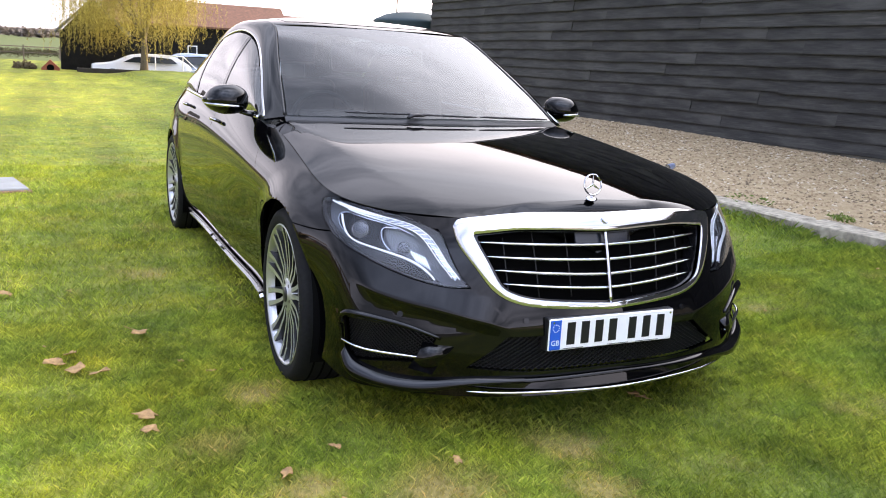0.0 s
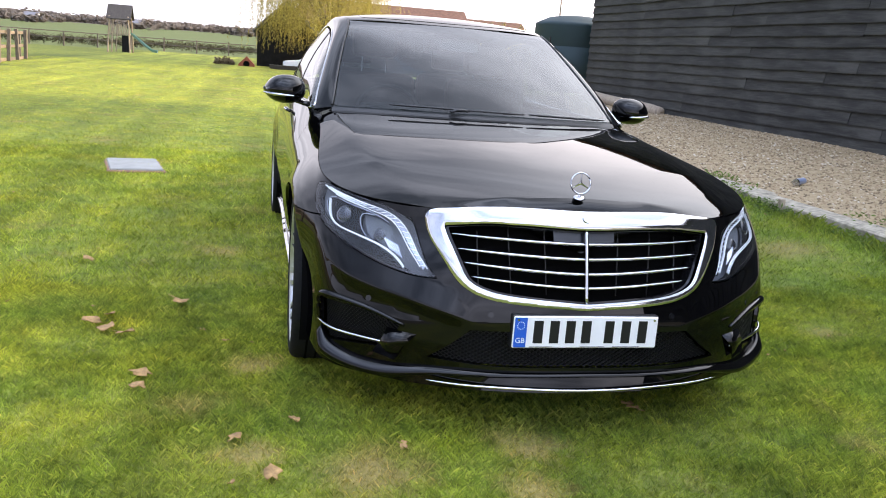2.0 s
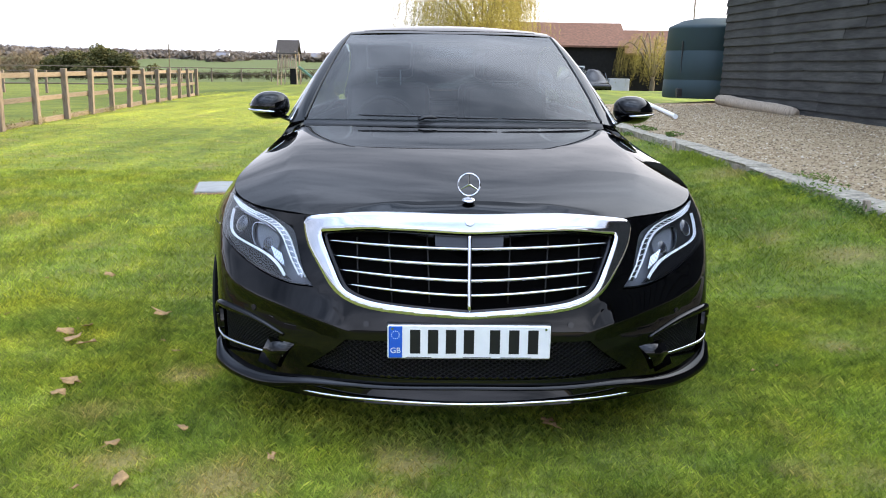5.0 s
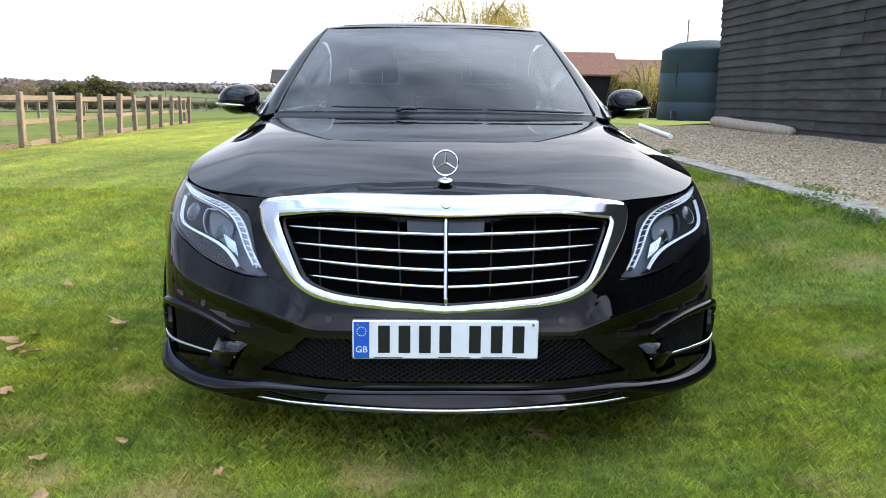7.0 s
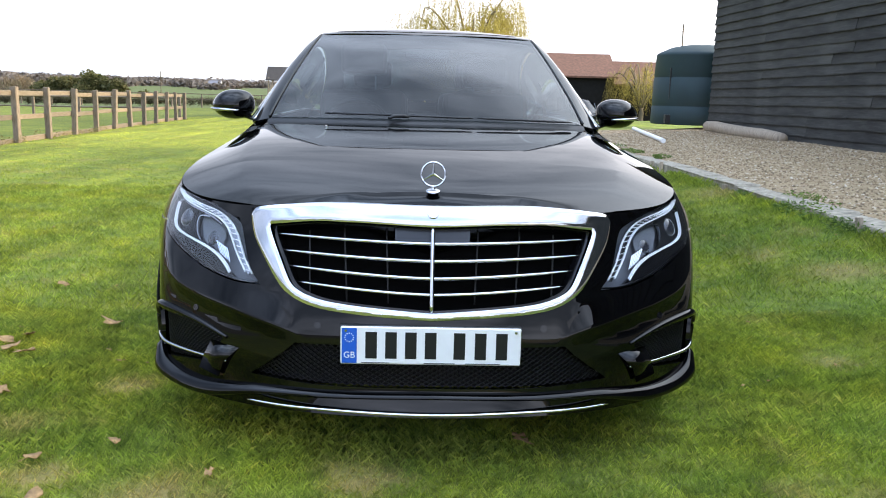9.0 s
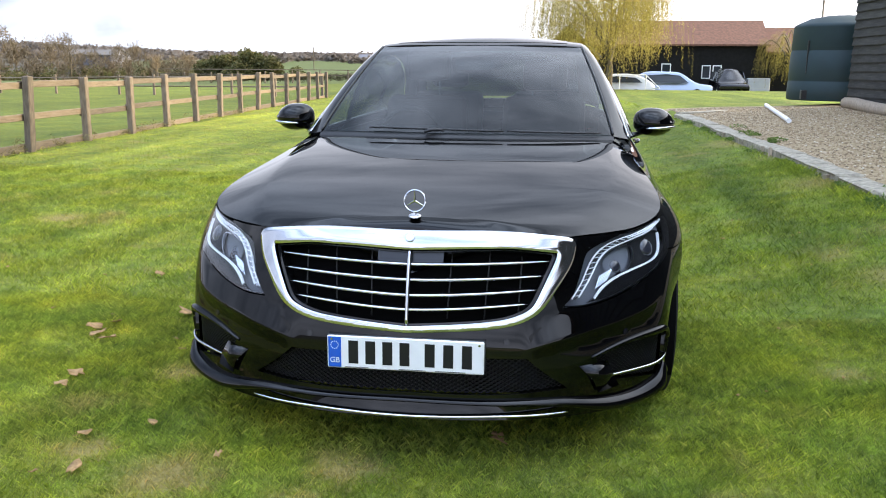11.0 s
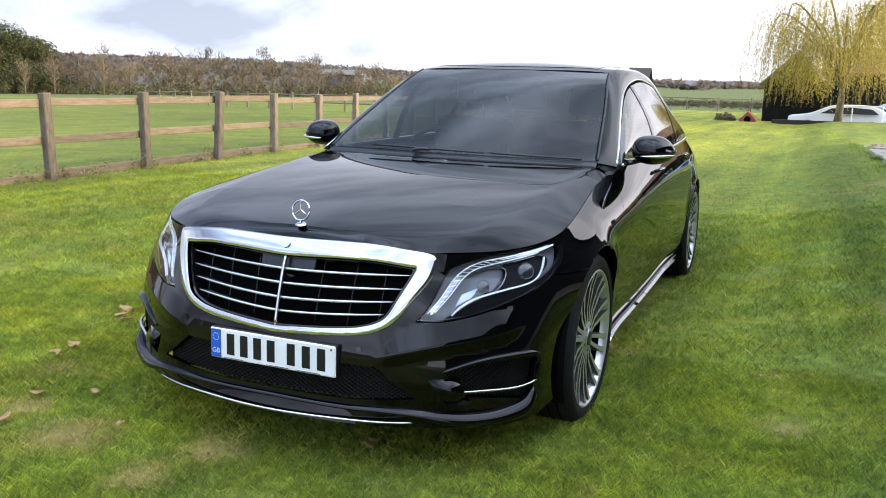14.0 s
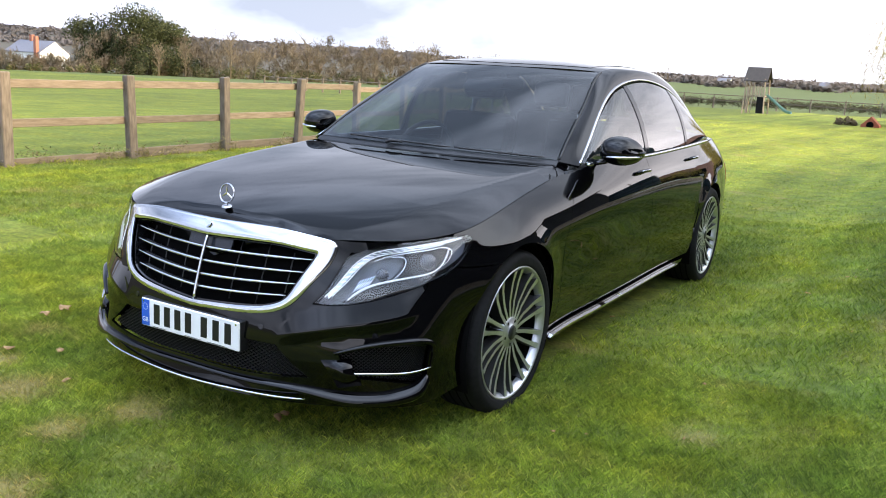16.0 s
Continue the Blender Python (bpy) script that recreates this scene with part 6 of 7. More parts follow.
M_LOG = wood_mat("grey_weathered_log", (0.16, 0.13, 0.10), (0.30, 0.25, 0.19), (0.45, 0.38, 0.30))
bm = bmesh.new()
log_a, log_b = Vector((float(barn_x(17.9)) - 0.22, 17.9, 0.68)), Vector((float(barn_x(14.6)) - 0.20, 14.6, 0.58))
tube(bm, [log_a.lerp(log_b, k / 8) + Vector((0.015 * math.sin(k * 2.1), 0, 0.01 * math.sin(k * 1.3))) for k in range(9)], [0.11, 0.12, 0.115, 0.12, 0.118, 0.112, 0.11, 0.105, 0.10], 10)
tagged(part("log", bm, M_LOG, None), "bare grey timber log lying at the barn's foot", "log")
bm = bmesh.new()
pa, pb = Vector((4.55, 19.4, 0.0)), Vector((3.95, 14.7, 0.0))
for p in (pa, pb):
    p.z = float(ground_z(p.x, p.y)) + 0.045
cyl(bm, pa, pb, 0.040, n=14)
tagged(part("pipe", bm, M_WHITE, None), "white plastic drain pipe lying on gravel", "pipe")
bm = bmesh.new()
zc = float(ground_z(3.9, 7.26)) + 0.035
cyl(bm, (3.84, 7.22, zc), (3.97, 7.30, zc + 0.01), 0.033, 0.030, 14)
can = tagged(part("drink_can", bm, plain("pale_blue_can", (0.30, 0.36, 0.52), 0.3, 0.5), None), "crushed blue and silver drink can lying on gravel", "can")
bm = bmesh.new()
cyl(bm, (3.825, 7.211, zc), (3.842, 7.221, zc), 0.030, 0.0335, 14)
part("can_end", bm, M_SATIN, can)
rs = random.Random(3)
for yy, hh in ((6.2, 0.10), (6.9, 0.07), (10.55, 0.10), (10.9, 0.08), (13.0, 0.06), (8.6, 0.05)):
    bm = bmesh.new()
    xx = float(kerb_x(yy)) - 0.14
    zz = float(kerb_z(yy))
    box(bm, -0.02, 0.02, -0.03, 0.03, -0.2, hh - 0.05, 0.004)
    ob = tagged(part("kerb_stake", bm, M_LOG, None, smooth=False), "short dark wooden stake against the kerb", "stake", "kerb stakes")
    ob.matrix_basis = pose(xx, yy, zz, rs.uniform(-8, 8), rs.uniform(-12, 4), rs.uniform(-20, 20))
bm = bmesh.new()
box(bm, -0.235, 0.235, -0.36, 0.36, -0.10, 0.030, 0.01)
slab = tagged(part("inspection_cover", bm, plain("pale_concrete", (0.29, 0.285, 0.26), 0.85, 0, 0.15, 8), None, smooth=False), "pale concrete inspection cover set in the lawn", "cover")
slab.matrix_basis = pose(-2.30, 8.67, 0.006, 0, 0, 12)
bm = bmesh.new()
box(bm, -0.26, 0.26, -0.385, 0.385, -0.10, 0.012, 0.01)
part("cover_frame", bm, plain("red_brick_edge", (0.28, 0.15, 0.10), 0.9, 0, 0.3, 20), slab, smooth=False)

# ---- oil tank behind the barn ----
M_TANK = plain("green_tank_plastic", (0.010, 0.032, 0.037), 0.62, 0, 0.12, 3)
tank = tagged(empty("oil_tank", pose(6.16, 20.1, 0.66)), "dark green ribbed plastic oil tank behind the barn", "tank")
bm = bmesh.new()
prof = [(1.20, 0.0), (1.23, 0.03), (1.225, 0.38), (1.205, 0.40), (1.205, 0.42), (1.22, 0.44), (1.205, 1.02), (1.185, 1.04), (1.185, 1.06), (1.20, 1.08), (1.17, 1.52), (1.175, 1.54), (1.15, 1.58), (1.08, 1.61), (0.80, 1.72), (0.40, 1.78), (0.0, 1.79)]
lathe(bm, [(q * 0.84, h) for q, h in prof], 56, "z")
part("tank_shell", bm, M_TANK, tank)
for k in range(8):
    t = k * math.pi / 4 + 0.2
    bm = bmesh.new()
    box(bm, 0.45, 0.94, -0.11, 0.11, 0, 0.12, 0.03, pose(0, 0, 1.60, 0, 0, math.degrees(t)) @ pose(0, 0, 0, 0, 12, 0), 2)
    part("tank_rib", bm, M_TANK, tank)
bm = bmesh.new()
box(bm, -0.84, -0.80, -0.60, -0.56, 0.55, 1.25, 0.01)
part("sight_tube", bm, M_BLACK, tank)
bm = bmesh.new()
cyl(bm, (-0.45, 0, 1.7), (-0.45, 0, 2.25), 0.02, n=8)
part("vent_pipe", bm, M_LOG, tank)
bm = bmesh.new()
box(bm, -0.90, -0.72, -0.66, -0.50, 0.03, 0.22, 0.01)
part("valve_box", bm, M_BLACK, tank)


# ---- foliage ----
def leaf_mat(name, lo, mid, hi, rough=0.65, drift=0.12):
    k = Mat(name).put(Roughness=rough, Specular_IOR_Level=0.25)
    g = k.node("ShaderNodeNewGeometry")
    n = k.node("ShaderNodeTexNoise", Scale=drift, Detail=3.0)
    k.link(g.outputs["Position"], n.inputs["Vector"])
    c = k.ramp(k.island(), (0.0, lo), (0.5, mid), (1.0, hi))
    k.leafy(k.mix(1.0, c, k.ramp(n.outputs["Fac"], (0.3, (0.7, 0.72, 0.72)), (0.7, (1.35, 1.3, 1.2))), "MULTIPLY"), 0.42)
    return k.m


M_WILLOW = leaf_mat("young_willow_leaves", (0.17, 0.135, 0.030), (0.31, 0.255, 0.058), (0.44, 0.375, 0.105))
M_BARK = wood_mat("grey_brown_bark", (0.07, 0.055, 0.035), (0.14, 0.11, 0.07), (0.22, 0.18, 0.12))
M_EVERGREEN = leaf_mat("dark_evergreen_leaves", (0.022, 0.030, 0.012), (0.055, 0.066, 0.026), (0.115, 0.122, 0.050))
M_TWIG = leaf_mat("bare_brown_twigs", (0.140, 0.104, 0.064), (0.240, 0.182, 0.114), (0.35, 0.275, 0.175))
M_SCRUB = leaf_mat("spring_scrub", (0.050, 0.062, 0.020), (0.105, 0.105, 0.040), (0.17, 0.15, 0.065))


def flakes(name, pos, size, mat, seed, up=0.3, long=1.6, rise=0.6, even=False):
    """Small two-triangle leaves at the given places."""
    r = np.random.RandomState(seed)
    n = len(pos)
    d = r.normal(size=(n, 3))
    d[:, 2] = d[:, 2] * rise - up
    d /= np.linalg.norm(d, axis=1)[:, None]
    s = np.cross(d, r.normal(size=(n, 3)))
    s /= np.linalg.norm(s, axis=1)[:, None]
    w = (np.asarray(size) * r.uniform(0.6, 1.35, n))[:, None]
    v = np.stack([pos - d * w * long, pos + s * w * 0.55, pos + d * w * long, pos - s * w * 0.55], 1).reshape(-1, 3)
    f = np.arange(4 * n).reshape(-1, 4)
    me = mesh_of(name, v, f, mat, even)
    if even:
        nn = np.array([0.1, -0.55, 0.8]) + r.normal(size=(n, 3)) * 0.09
        nn /= np.linalg.norm(nn, axis=1)[:, None]
        me.normals_split_custom_set_from_vertices(np.repeat(nn, 4, axis=0).tolist())
    return me


def willow(cx, cy, height, radius, seed, strands, label, lean=0.0):
    """A weeping willow: trunk, spreading limbs, and hanging strands of leaves."""
    r = np.random.RandomState(seed)
    z0 = float(ground_z(cx, cy))
    tree = tagged(empty("willow_tree", pose(cx, cy, z0)), label, "tree", "willow trees")
    fork = height * 0.26
    bm = bmesh.new()
    tube(bm, [(0, 0, -0.2), (0.02, 0, 0.3), (0.05, 0.02, fork * 0.7), (0.04, 0, fork)], [0.24, 0.18, 0.16, 0.15], 10)
    part("trunk", bm, M_BARK, tree)
    tips = []
    for k in range(13):
        a = 2.4 * k + r.uniform(-.3, .3)
        ln = radius * r.uniform(0.45, 0.92) * (1 - lean * max(0, math.cos(a)))
        hh = height * r.uniform(0.62, 0.98)
        mid = Vector((ln * 0.45 * math.cos(a), ln * 0.45 * math.sin(a), fork + (hh - fork) * 0.62))
        end = Vector((ln * math.cos(a), ln * math.sin(a), hh))
        at = spline([(0.04, 0, fork * 0.9), tuple(mid), tuple(end), tuple(end + Vector((0.5 * math.cos(a), 0.5 * math.sin(a), -0.5)))])
        pts = at(np.linspace(0, 3, 12))
        bm = bmesh.new()
        tube(bm, [Vector(p) for p in pts], list(np.linspace(0.085, 0.012, 12)), 6)
        part("limb", bm, M_BARK, tree)
        tips.append(pts)
    starts, leaves, sizes = [], [], []
    tv = []
    for _ in range(strands):
        pts = tips[r.randint(len(tips))]
        p = pts[r.randint(4, 12)] + r.normal(size=3) * (radius * 0.13, radius * 0.13, height * 0.045)
        q = math.hypot(p[0], p[1]) / radius
        ln = min(p[2] - 1.7 * r.rand() - 0.45, height * r.uniform(0.22, 0.72) * (0.55 + 0.6 * q))
        if ln < 0.3:
            continue
        out = np.array([p[0], p[1], 0]) / max(math.hypot(p[0], p[1]), 0.1)
        m = int(ln / 0.065)
        t = np.linspace(0, 1, m)
        sway = r.normal(size=2) * 0.12
        line = p + out * (0.35 * np.sqrt(t))[:, None] + np.stack([sway[0] * t ** 2, sway[1] * t ** 2, -ln * t ** 1.15], 1)
        line += r.normal(size=line.shape) * 0.025
        leaves.append(line)
    pos = np.concatenate(leaves)
    put_mesh("crown", flakes("crown", pos, 0.021, M_WILLOW, seed + 1, 1.3, 3.2), tree)
    return tree


willow(2.15, 46.0, 6.3, 5.2, 21, 1900, "weeping willow in yellow-green spring leaf", 0.62)
willow(14.2, 58.0, 4.4, 1.9, 23, 420, "small weeping willow beside a tiled outbuilding")


def clump(name, pts, rad, count, leaf, mat, seed, label, category="hedge", kind="stuff", squash=1.0, long=1.4, rise=0.6, even=False):
    """Uneven crowns filled with small leaves or twigs, as one object."""
    r = np.random.RandomState(seed)
    pts = np.asarray(pts, float)
    k = r.randint(len(pts), size=count)
    d = r.normal(size=(count, 3))
    d /= np.linalg.norm(d, axis=1)[:, None]
    rr = np.asarray(rad)[k] * r.rand(count) ** 0.45 * (0.75 + 0.25 * np.sin(d[:, 0] * 5 + k) * np.cos(d[:, 2] * 4 + k))
    pos = pts[k] + d * rr[:, None] * (1, 1, squash)
    pos[:, 2] = np.maximum(pos[:, 2], ground_z(pos[:, 0], pos[:, 1]) + 0.05)
    return tagged(put_mesh(name, flakes(name, pos, leaf, mat, seed + 1, 0.0, long, rise, even)), label, category, kind=kind)


def polar(az, d):
    return 1.2 + d * math.sin(radians(az)), 0.2 + d * math.cos(radians(az))


rh = random.Random(31)
# hedgerow and bare trees beyond the sheep field
rows, rads = [], []
for k in range(1500):
    az = -78 + 56 * k / 1499
    d = 166 + 20 * (az + 45) / 30 + rh.uniform(-10, 10)
    x, y = polar(az, d)
    crest = (6.8 + 1.3 * math.sin(az * 1.9) + 0.9 * math.sin(az * 5.3 + 1)) * (0.45 if az > -27 else 0.75 if az > -32 else 1.0) * (0.30 if -61 < az < -54.5 else 1.0)
    h = rh.uniform(0.8, 1.7)
    rows.append((x, y, float(ground_z(x, y)) + crest * rh.random() ** 1.35))
    rads.append(h)
clump("hedgerow", rows, rads, 130000, 0.085, M_TWIG, 41, "tall leafless brown hedgerow beyond the sheep field", squash=1.2, long=3.6, rise=2.2, even=True)
rows2, rads2 = [], []
for k in range(110):
    az = -72 + 50 * k / 109 + rh.uniform(-.4, .4)
    d = 158 + 20 * (az + 45) / 30 + rh.uniform(-6, 6)
    x, y = polar(az, d)
    h = rh.uniform(0.9, 2.0) * (0.5 if -61 < az < -53.5 else 1.0)
    rows2.append((x, y, float(ground_z(x, y)) + h * 0.6))
    rads2.append(h)
clump("scrub", rows2, rads2, 18000, 0.14, M_SCRUB, 43, "green and ochre scrub along the field edge")


def bare_tree(x, y, h, seed):
    r = random.Random(seed)
    t = tagged(empty("bare_tree", pose(x, y, float(ground_z(x, y)))), "leafless brown tree standing in a hedgerow", "tree", "bare hedgerow trees")
    bm = bmesh.new()
    tube(bm, [(0, 0, -0.2), (0.05, 0, h * 0.4), (0.1, 0.05, h * 0.75)], [0.16, 0.11, 0.05], 6)
    part("trunk", bm, M_BARK, t)
    v, f = [], []
    for k in range(70):
        a, z = r.uniform(0, 6.283), h * r.uniform(0.25, 0.8)
        ln = h * r.uniform(0.15, 0.42)
        p = Vector((0.05, 0, z))
        q = p + Vector((math.cos(a) * ln * 0.85, math.sin(a) * ln * 0.85, ln * r.uniform(0.4, 1.0)))
        for s, e, w in ((p, q, 0.045), (p.lerp(q, 0.5), p.lerp(q, 0.5) + Vector((r.uniform(-.5, .5), r.uniform(-.5, .5), r.uniform(.3, .9))), 0.03), (q, q + Vector((r.uniform(-.4, .4), r.uniform(-.4, .4), r.uniform(.2, .8))), 0.025)):
            b = len(v)
            o = Vector((w, w * 0.6, 0))
            v += [s - o, s + o, e]
            f.append((b, b + 1, b + 2))
    put_mesh("crown", mesh_of("crown", v, f, M_TWIG), t)


for k in range(34):
    az = -71 + 48 * k / 33 + rh.uniform(-.7, .7)
    d = 160 + 20 * (az + 45) / 30 + rh.uniform(-8, 8)
    x, y = polar(az, d)
    if -61 < az < -53.5:
        continue
    bare_tree(x, y, rh.uniform(4.5, 8.5) * (0.7 if az > -30 else 1.0), 100 + k)


def evergreen(x, y, h, w, seed, label, leaf=None):
    t = tagged(empty("evergreen_tree", pose(x, y, float(ground_z(x, y)))), label, "tree", "evergreen trees")
    bm = bmesh.new()
    tube(bm, [(0, 0, -0.2), (0, 0, h * 0.6)], [0.25, 0.1], 7)
    part("trunk", bm, M_BARK, t)
    r = np.random.RandomState(seed)
    cs = np.stack([r.normal(size=26) * w * 0.42, r.normal(size=26) * w * 0.3, h * r.uniform(0.15, 0.86, 26)], 1)
    cs[:, :2] *= (1.15 - cs[:, 2:] / h * 0.6)
    k = r.randint(26, size=15000)
    d = r.normal(size=(15000, 3))
    d /= np.linalg.norm(d, axis=1)[:, None]
    pos = cs[k] + d * (w * 0.30 * r.rand(15000) ** 0.4)[:, None]
    pos[:, 2] = np.maximum(pos[:, 2], 0.1)
    put_mesh("crown", flakes("crown", pos, 0.17, leaf or M_EVERGREEN, seed + 1, 0.1, 1.3), t)


for az, d, h, w in ((-53.0, 165, 10.2, 7.0), (-51.0, 158, 11.4, 7.5), (-49.2, 163, 9.6, 6.5)):
    x, y = polar(az, d)
    evergreen(x, y, h, w, int(d), "dark evergreen tree at the field edge")
for az, d, h, w in ((-21.5, 120, 3.6, 4.2), (-23.0, 125, 3.0, 4.0)):
    x, y = polar(az, d)
    evergreen(x, y, h, w, int(d), "rounded green bush beyond the paddock fence", M_SCRUB)

# woods along the hills
# distance haze is mixed into these leaf colours
M_FARWOOD = leaf_mat("haze_tinted_woods", (0.215, 0.188, 0.168), (0.232, 0.202, 0.180), (0.250, 0.216, 0.190), 0.9, 0.012)
rows, rads = [], []
for k in range(5200):
    az = -82 + 124 * rh.random()
    d = rh.uniform(575, 985)
    x, y = polar(az, d)
    h = rh.uniform(2.2, 4.6)
    rows.append((x, y, float(ground_z(x, y)) + h * 0.3))
    rads.append(h * 1.5)
clump("hill_woods", rows, rads, 125000, 1.5, M_FARWOOD, 47, "leafless woods along the distant hills", "wood", squash=0.55, long=0.9, even=True)
rows, rads = [], []
for k in range(170):
    az = -24 + 44 * k / 169
    d = 520 + 60 * math.sin(az) + rh.uniform(-20, 20)
    x, y = polar(az, d)
    h = rh.uniform(1.5, 4.5)
    rows.append((x, y, float(ground_z(x, y)) + h * 0.5))
    rads.append(h)
clump("field_hedge", rows, rads, 12000, 0.8, M_FARWOOD, 49, "far hedge and trees above a green field", squash=0.8, even=True)
rows, rads = [], []
for k in range(260):
    x = -40 + 62 * k / 259
    y = 82 + rh.uniform(-1.5, 1.5)
    rows.append((x, y, float(ground_z(x, y)) + 0.5))
    rads.append(rh.uniform(0.5, 0.8))
clump("boundary_hedge", rows, rads, 42000, 0.062, leaf_mat("trimmed_hedge_leaves", (0.050, 0.048, 0.026), (0.078, 0.072, 0.038), (0.112, 0.098, 0.055)), 51, "low dark trimmed hedge at the end of the lawn", squash=0.8, long=1.0, even=True)

# wire and post fence at the end of the lawn
far_fence = tagged(empty("paddock_fence", pose(0, 0, 0)), "thin post and wire fence at the end of the lawn", "fence")
for k in range(22):
    x = -38 + 2.6 * k
    bm = bmesh.new()
    box(bm, x - 0.05, x + 0.05, 76.0, 76.1, -0.2, 1.15 + float(ground_z(x, 76)), 0.0)
    part("post", bm, M_POST, far_fence, smooth=False)
for z in (0.5, 0.95):
    bm = bmesh.new()
    box(bm, -38, 17, 76.04, 76.07, z + 0.02, z + 0.09, 0.0)
    part("rail", bm, M_POST, far_fence, smooth=False)
side_fence = tagged(empty("cross_fence", pose(0, 0, 0)), "timber fence across the sheep field", "fence")
for k in range(16):
    x, y = -10.6 - 2.6 * k, 37.2 + 1.2 * k
    bm = bmesh.new()
    box(bm, x - 0.05, x + 0.05, y - 0.05, y + 0.05, -0.9, 1.05 + float(ground_z(x, y)), 0.0)
    part("post", bm, M_POST, side_fence, smooth=False)
for z in (0.9, 0.45):
    bm = bmesh.new()
    tube(bm, [(-10.6 - 2.6 * k, 37.2 + 1.2 * k, float(ground_z(-10.6 - 2.6 * k, 37.2)) + z) for k in range(16)], 0.035, 4)
    part("rail", bm, M_POST, side_fence, smooth=False)

# ---- far buildings ----
M_BLACKWALL = plain("black_boarded_wall", (0.0075, 0.0070, 0.0062), 0.85, 0, 0.5, 4, Specular_IOR_Level=0.2)
M_RENDER = plain("white_render", (0.72, 0.71, 0.68), 0.85, 0, 0.08, 2)
M_BRICKRED = plain("red_brick", (0.33, 0.13, 0.08), 0.85, 0, 0.25, 8)
M_SLATE = plain("grey_slate", (0.15, 0.15, 0.17), 0.6, 0, 0.25, 4)
M_PANE = plain("dark_window_pane", (0.02, 0.025, 0.03), 0.08)


def roof_block(bm, x0, x1, y0, y1, z0, z1, axis_="x", over=0.25, thick=0.12):
    """A pitched roof with its ridge along x or y."""
    if axis_ == "x":
        ym = (y0 + y1) / 2
        low = [((x0 - over, y0 - over, z0), (x1 + over, y0 - over, z0), (x1 + over, ym, z1), (x0 - over, ym, z1)), ((x1 + over, y1 + over, z0), (x0 - over, y1 + over, z0), (x0 - over, ym, z1), (x1 + over, ym, z1))]
    else:
        xm = (x0 + x1) / 2
        low = [((x0 - over, y1 + over, z0), (x0 - over, y0 - over, z0), (xm, y0 - over, z1), (xm, y1 + over, z1)), ((x1 + over, y0 - over, z0), (x1 + over, y1 + over, z0), (xm, y1 + over, z1), (xm, y0 - over, z1))]
    for q in low:
        a = [bm.verts.new(v) for v in q]
        b = [bm.verts.new((v[0], v[1], v[2] + thick)) for v in q]
        bm.faces.new(a[::-1])
        bm.faces.new(b)
        for k in range(4):
            bm.faces.new((a[k], a[(k + 1) % 4], b[(k + 1) % 4], b[k]))


def gable_walls(bm, x0, x1, y0, y1, z0, z1, zr, axis_):
    if axis_ == "y":
        prof = [(x0, z0), (x1, z0), (x1, z1), ((x0 + x1) / 2, zr), (x0, z1)]
        a = [bm.verts.new((x, y0, z)) for x, z in prof]
        b = [bm.verts.new((x, y1, z)) for x, z in prof]
    else:
        prof = [(y0, z0), (y1, z0), (y1, z1), ((y0 + y1) / 2, zr), (y0, z1)]
        a = [bm.verts.new((x0, y, z)) for y, z in prof]
        b = [bm.verts.new((x1, y, z)) for y, z in prof]
    bm.faces.new(a)
    bm.faces.new(b[::-1])
    for k in range(5):
        bm.faces.new((a[k], b[k], b[(k + 1) % 5], a[(k + 1) % 5]))


def building(name, x0, x1, y0, y1, z0, z1, zr, axis_, wall, roofm, label, cat, windows=(), chim=()):
    b = tagged(empty(name, pose(0, 0, 0)), label, cat)
    bm = bmesh.new()
    gable_walls(bm, x0, x1, y0, y1, z0, z1, zr, axis_)
    part("wall", bm, wall, b, smooth=False)
    bm = bmesh.new()
    roof_block(bm, x0, x1, y0, y1, z1 - 0.05, zr + 0.02, axis_)
    part("roof", bm, roofm, b, smooth=False)
    for x, z, w, h in windows:
        bm = bmesh.new()
        box(bm, x - w / 2 - 0.06, x + w / 2 + 0.06, y0 - 0.04, y0 + 0.02, z - 0.06, z + h + 0.06, 0.0)
        fr = part("window", bm, M_WHITE, b, smooth=False)
        bm = bmesh.new()
        box(bm, x - w / 2, x + w / 2, y0 - 0.05, y0 + 0.02, z, z + h, 0.0)
        part("pane", bm, M_PANE, fr, smooth=False)
    for x, y, z, m in chim:
        bm = bmesh.new()
        box(bm, x - 0.45, x + 0.45, y - 0.35, y + 0.35, z0, z, 0.02)
        part("chimney", bm, m, b, smooth=False)
    return b


building("boarded_shed", -1.6, 1.60, 50.3, 57, 0.0, 1.95, 3.62, "y", M_BLACKWALL, M_SLATE, "black boarded shed with a steep gable", "shed")
building("tiled_outbuilding", 1.3, 12.7, 60.0, 66, -0.6, 2.85, 4.45, "x", M_BLACKWALL, M_ROOFTILE, "long black boarded outbuilding with a brown tiled roof", "outbuilding", [(9.0, 0.75, 0.45, 0.75), (9.7, 0.75, 0.45, 0.75), (6.4, 0.8, 0.5, 0.8)])
building("tiled_annex", 12.6, 17.2, 60.6, 66, -0.6, 2.4, 4.0, "x", M_BLACKWALL, M_ROOFTILE, "lower tiled annex beside the black outbuilding", "outbuilding")
hx, hy = polar(-56.8, 212)
hz = float(ground_z(hx, hy))
building("white_cottage", hx - 6.0, hx + 6.6, hy - 3, hy + 4, hz - 1, hz + 3.4, hz + 5.9, "x", M_RENDER, M_SLATE, "white rendered cottage with red brick chimneys", "cottage", [(hx - 3, hz + 1.4, 1, 1.2), (hx + 2.5, hz + 1.4, 1, 1.2)], [(hx - 1.5, hy + 0.5, hz + 7.2, M_BRICKRED), (hx + 5.6, hy - 3.2, hz + 6.8, M_BRICKRED)])
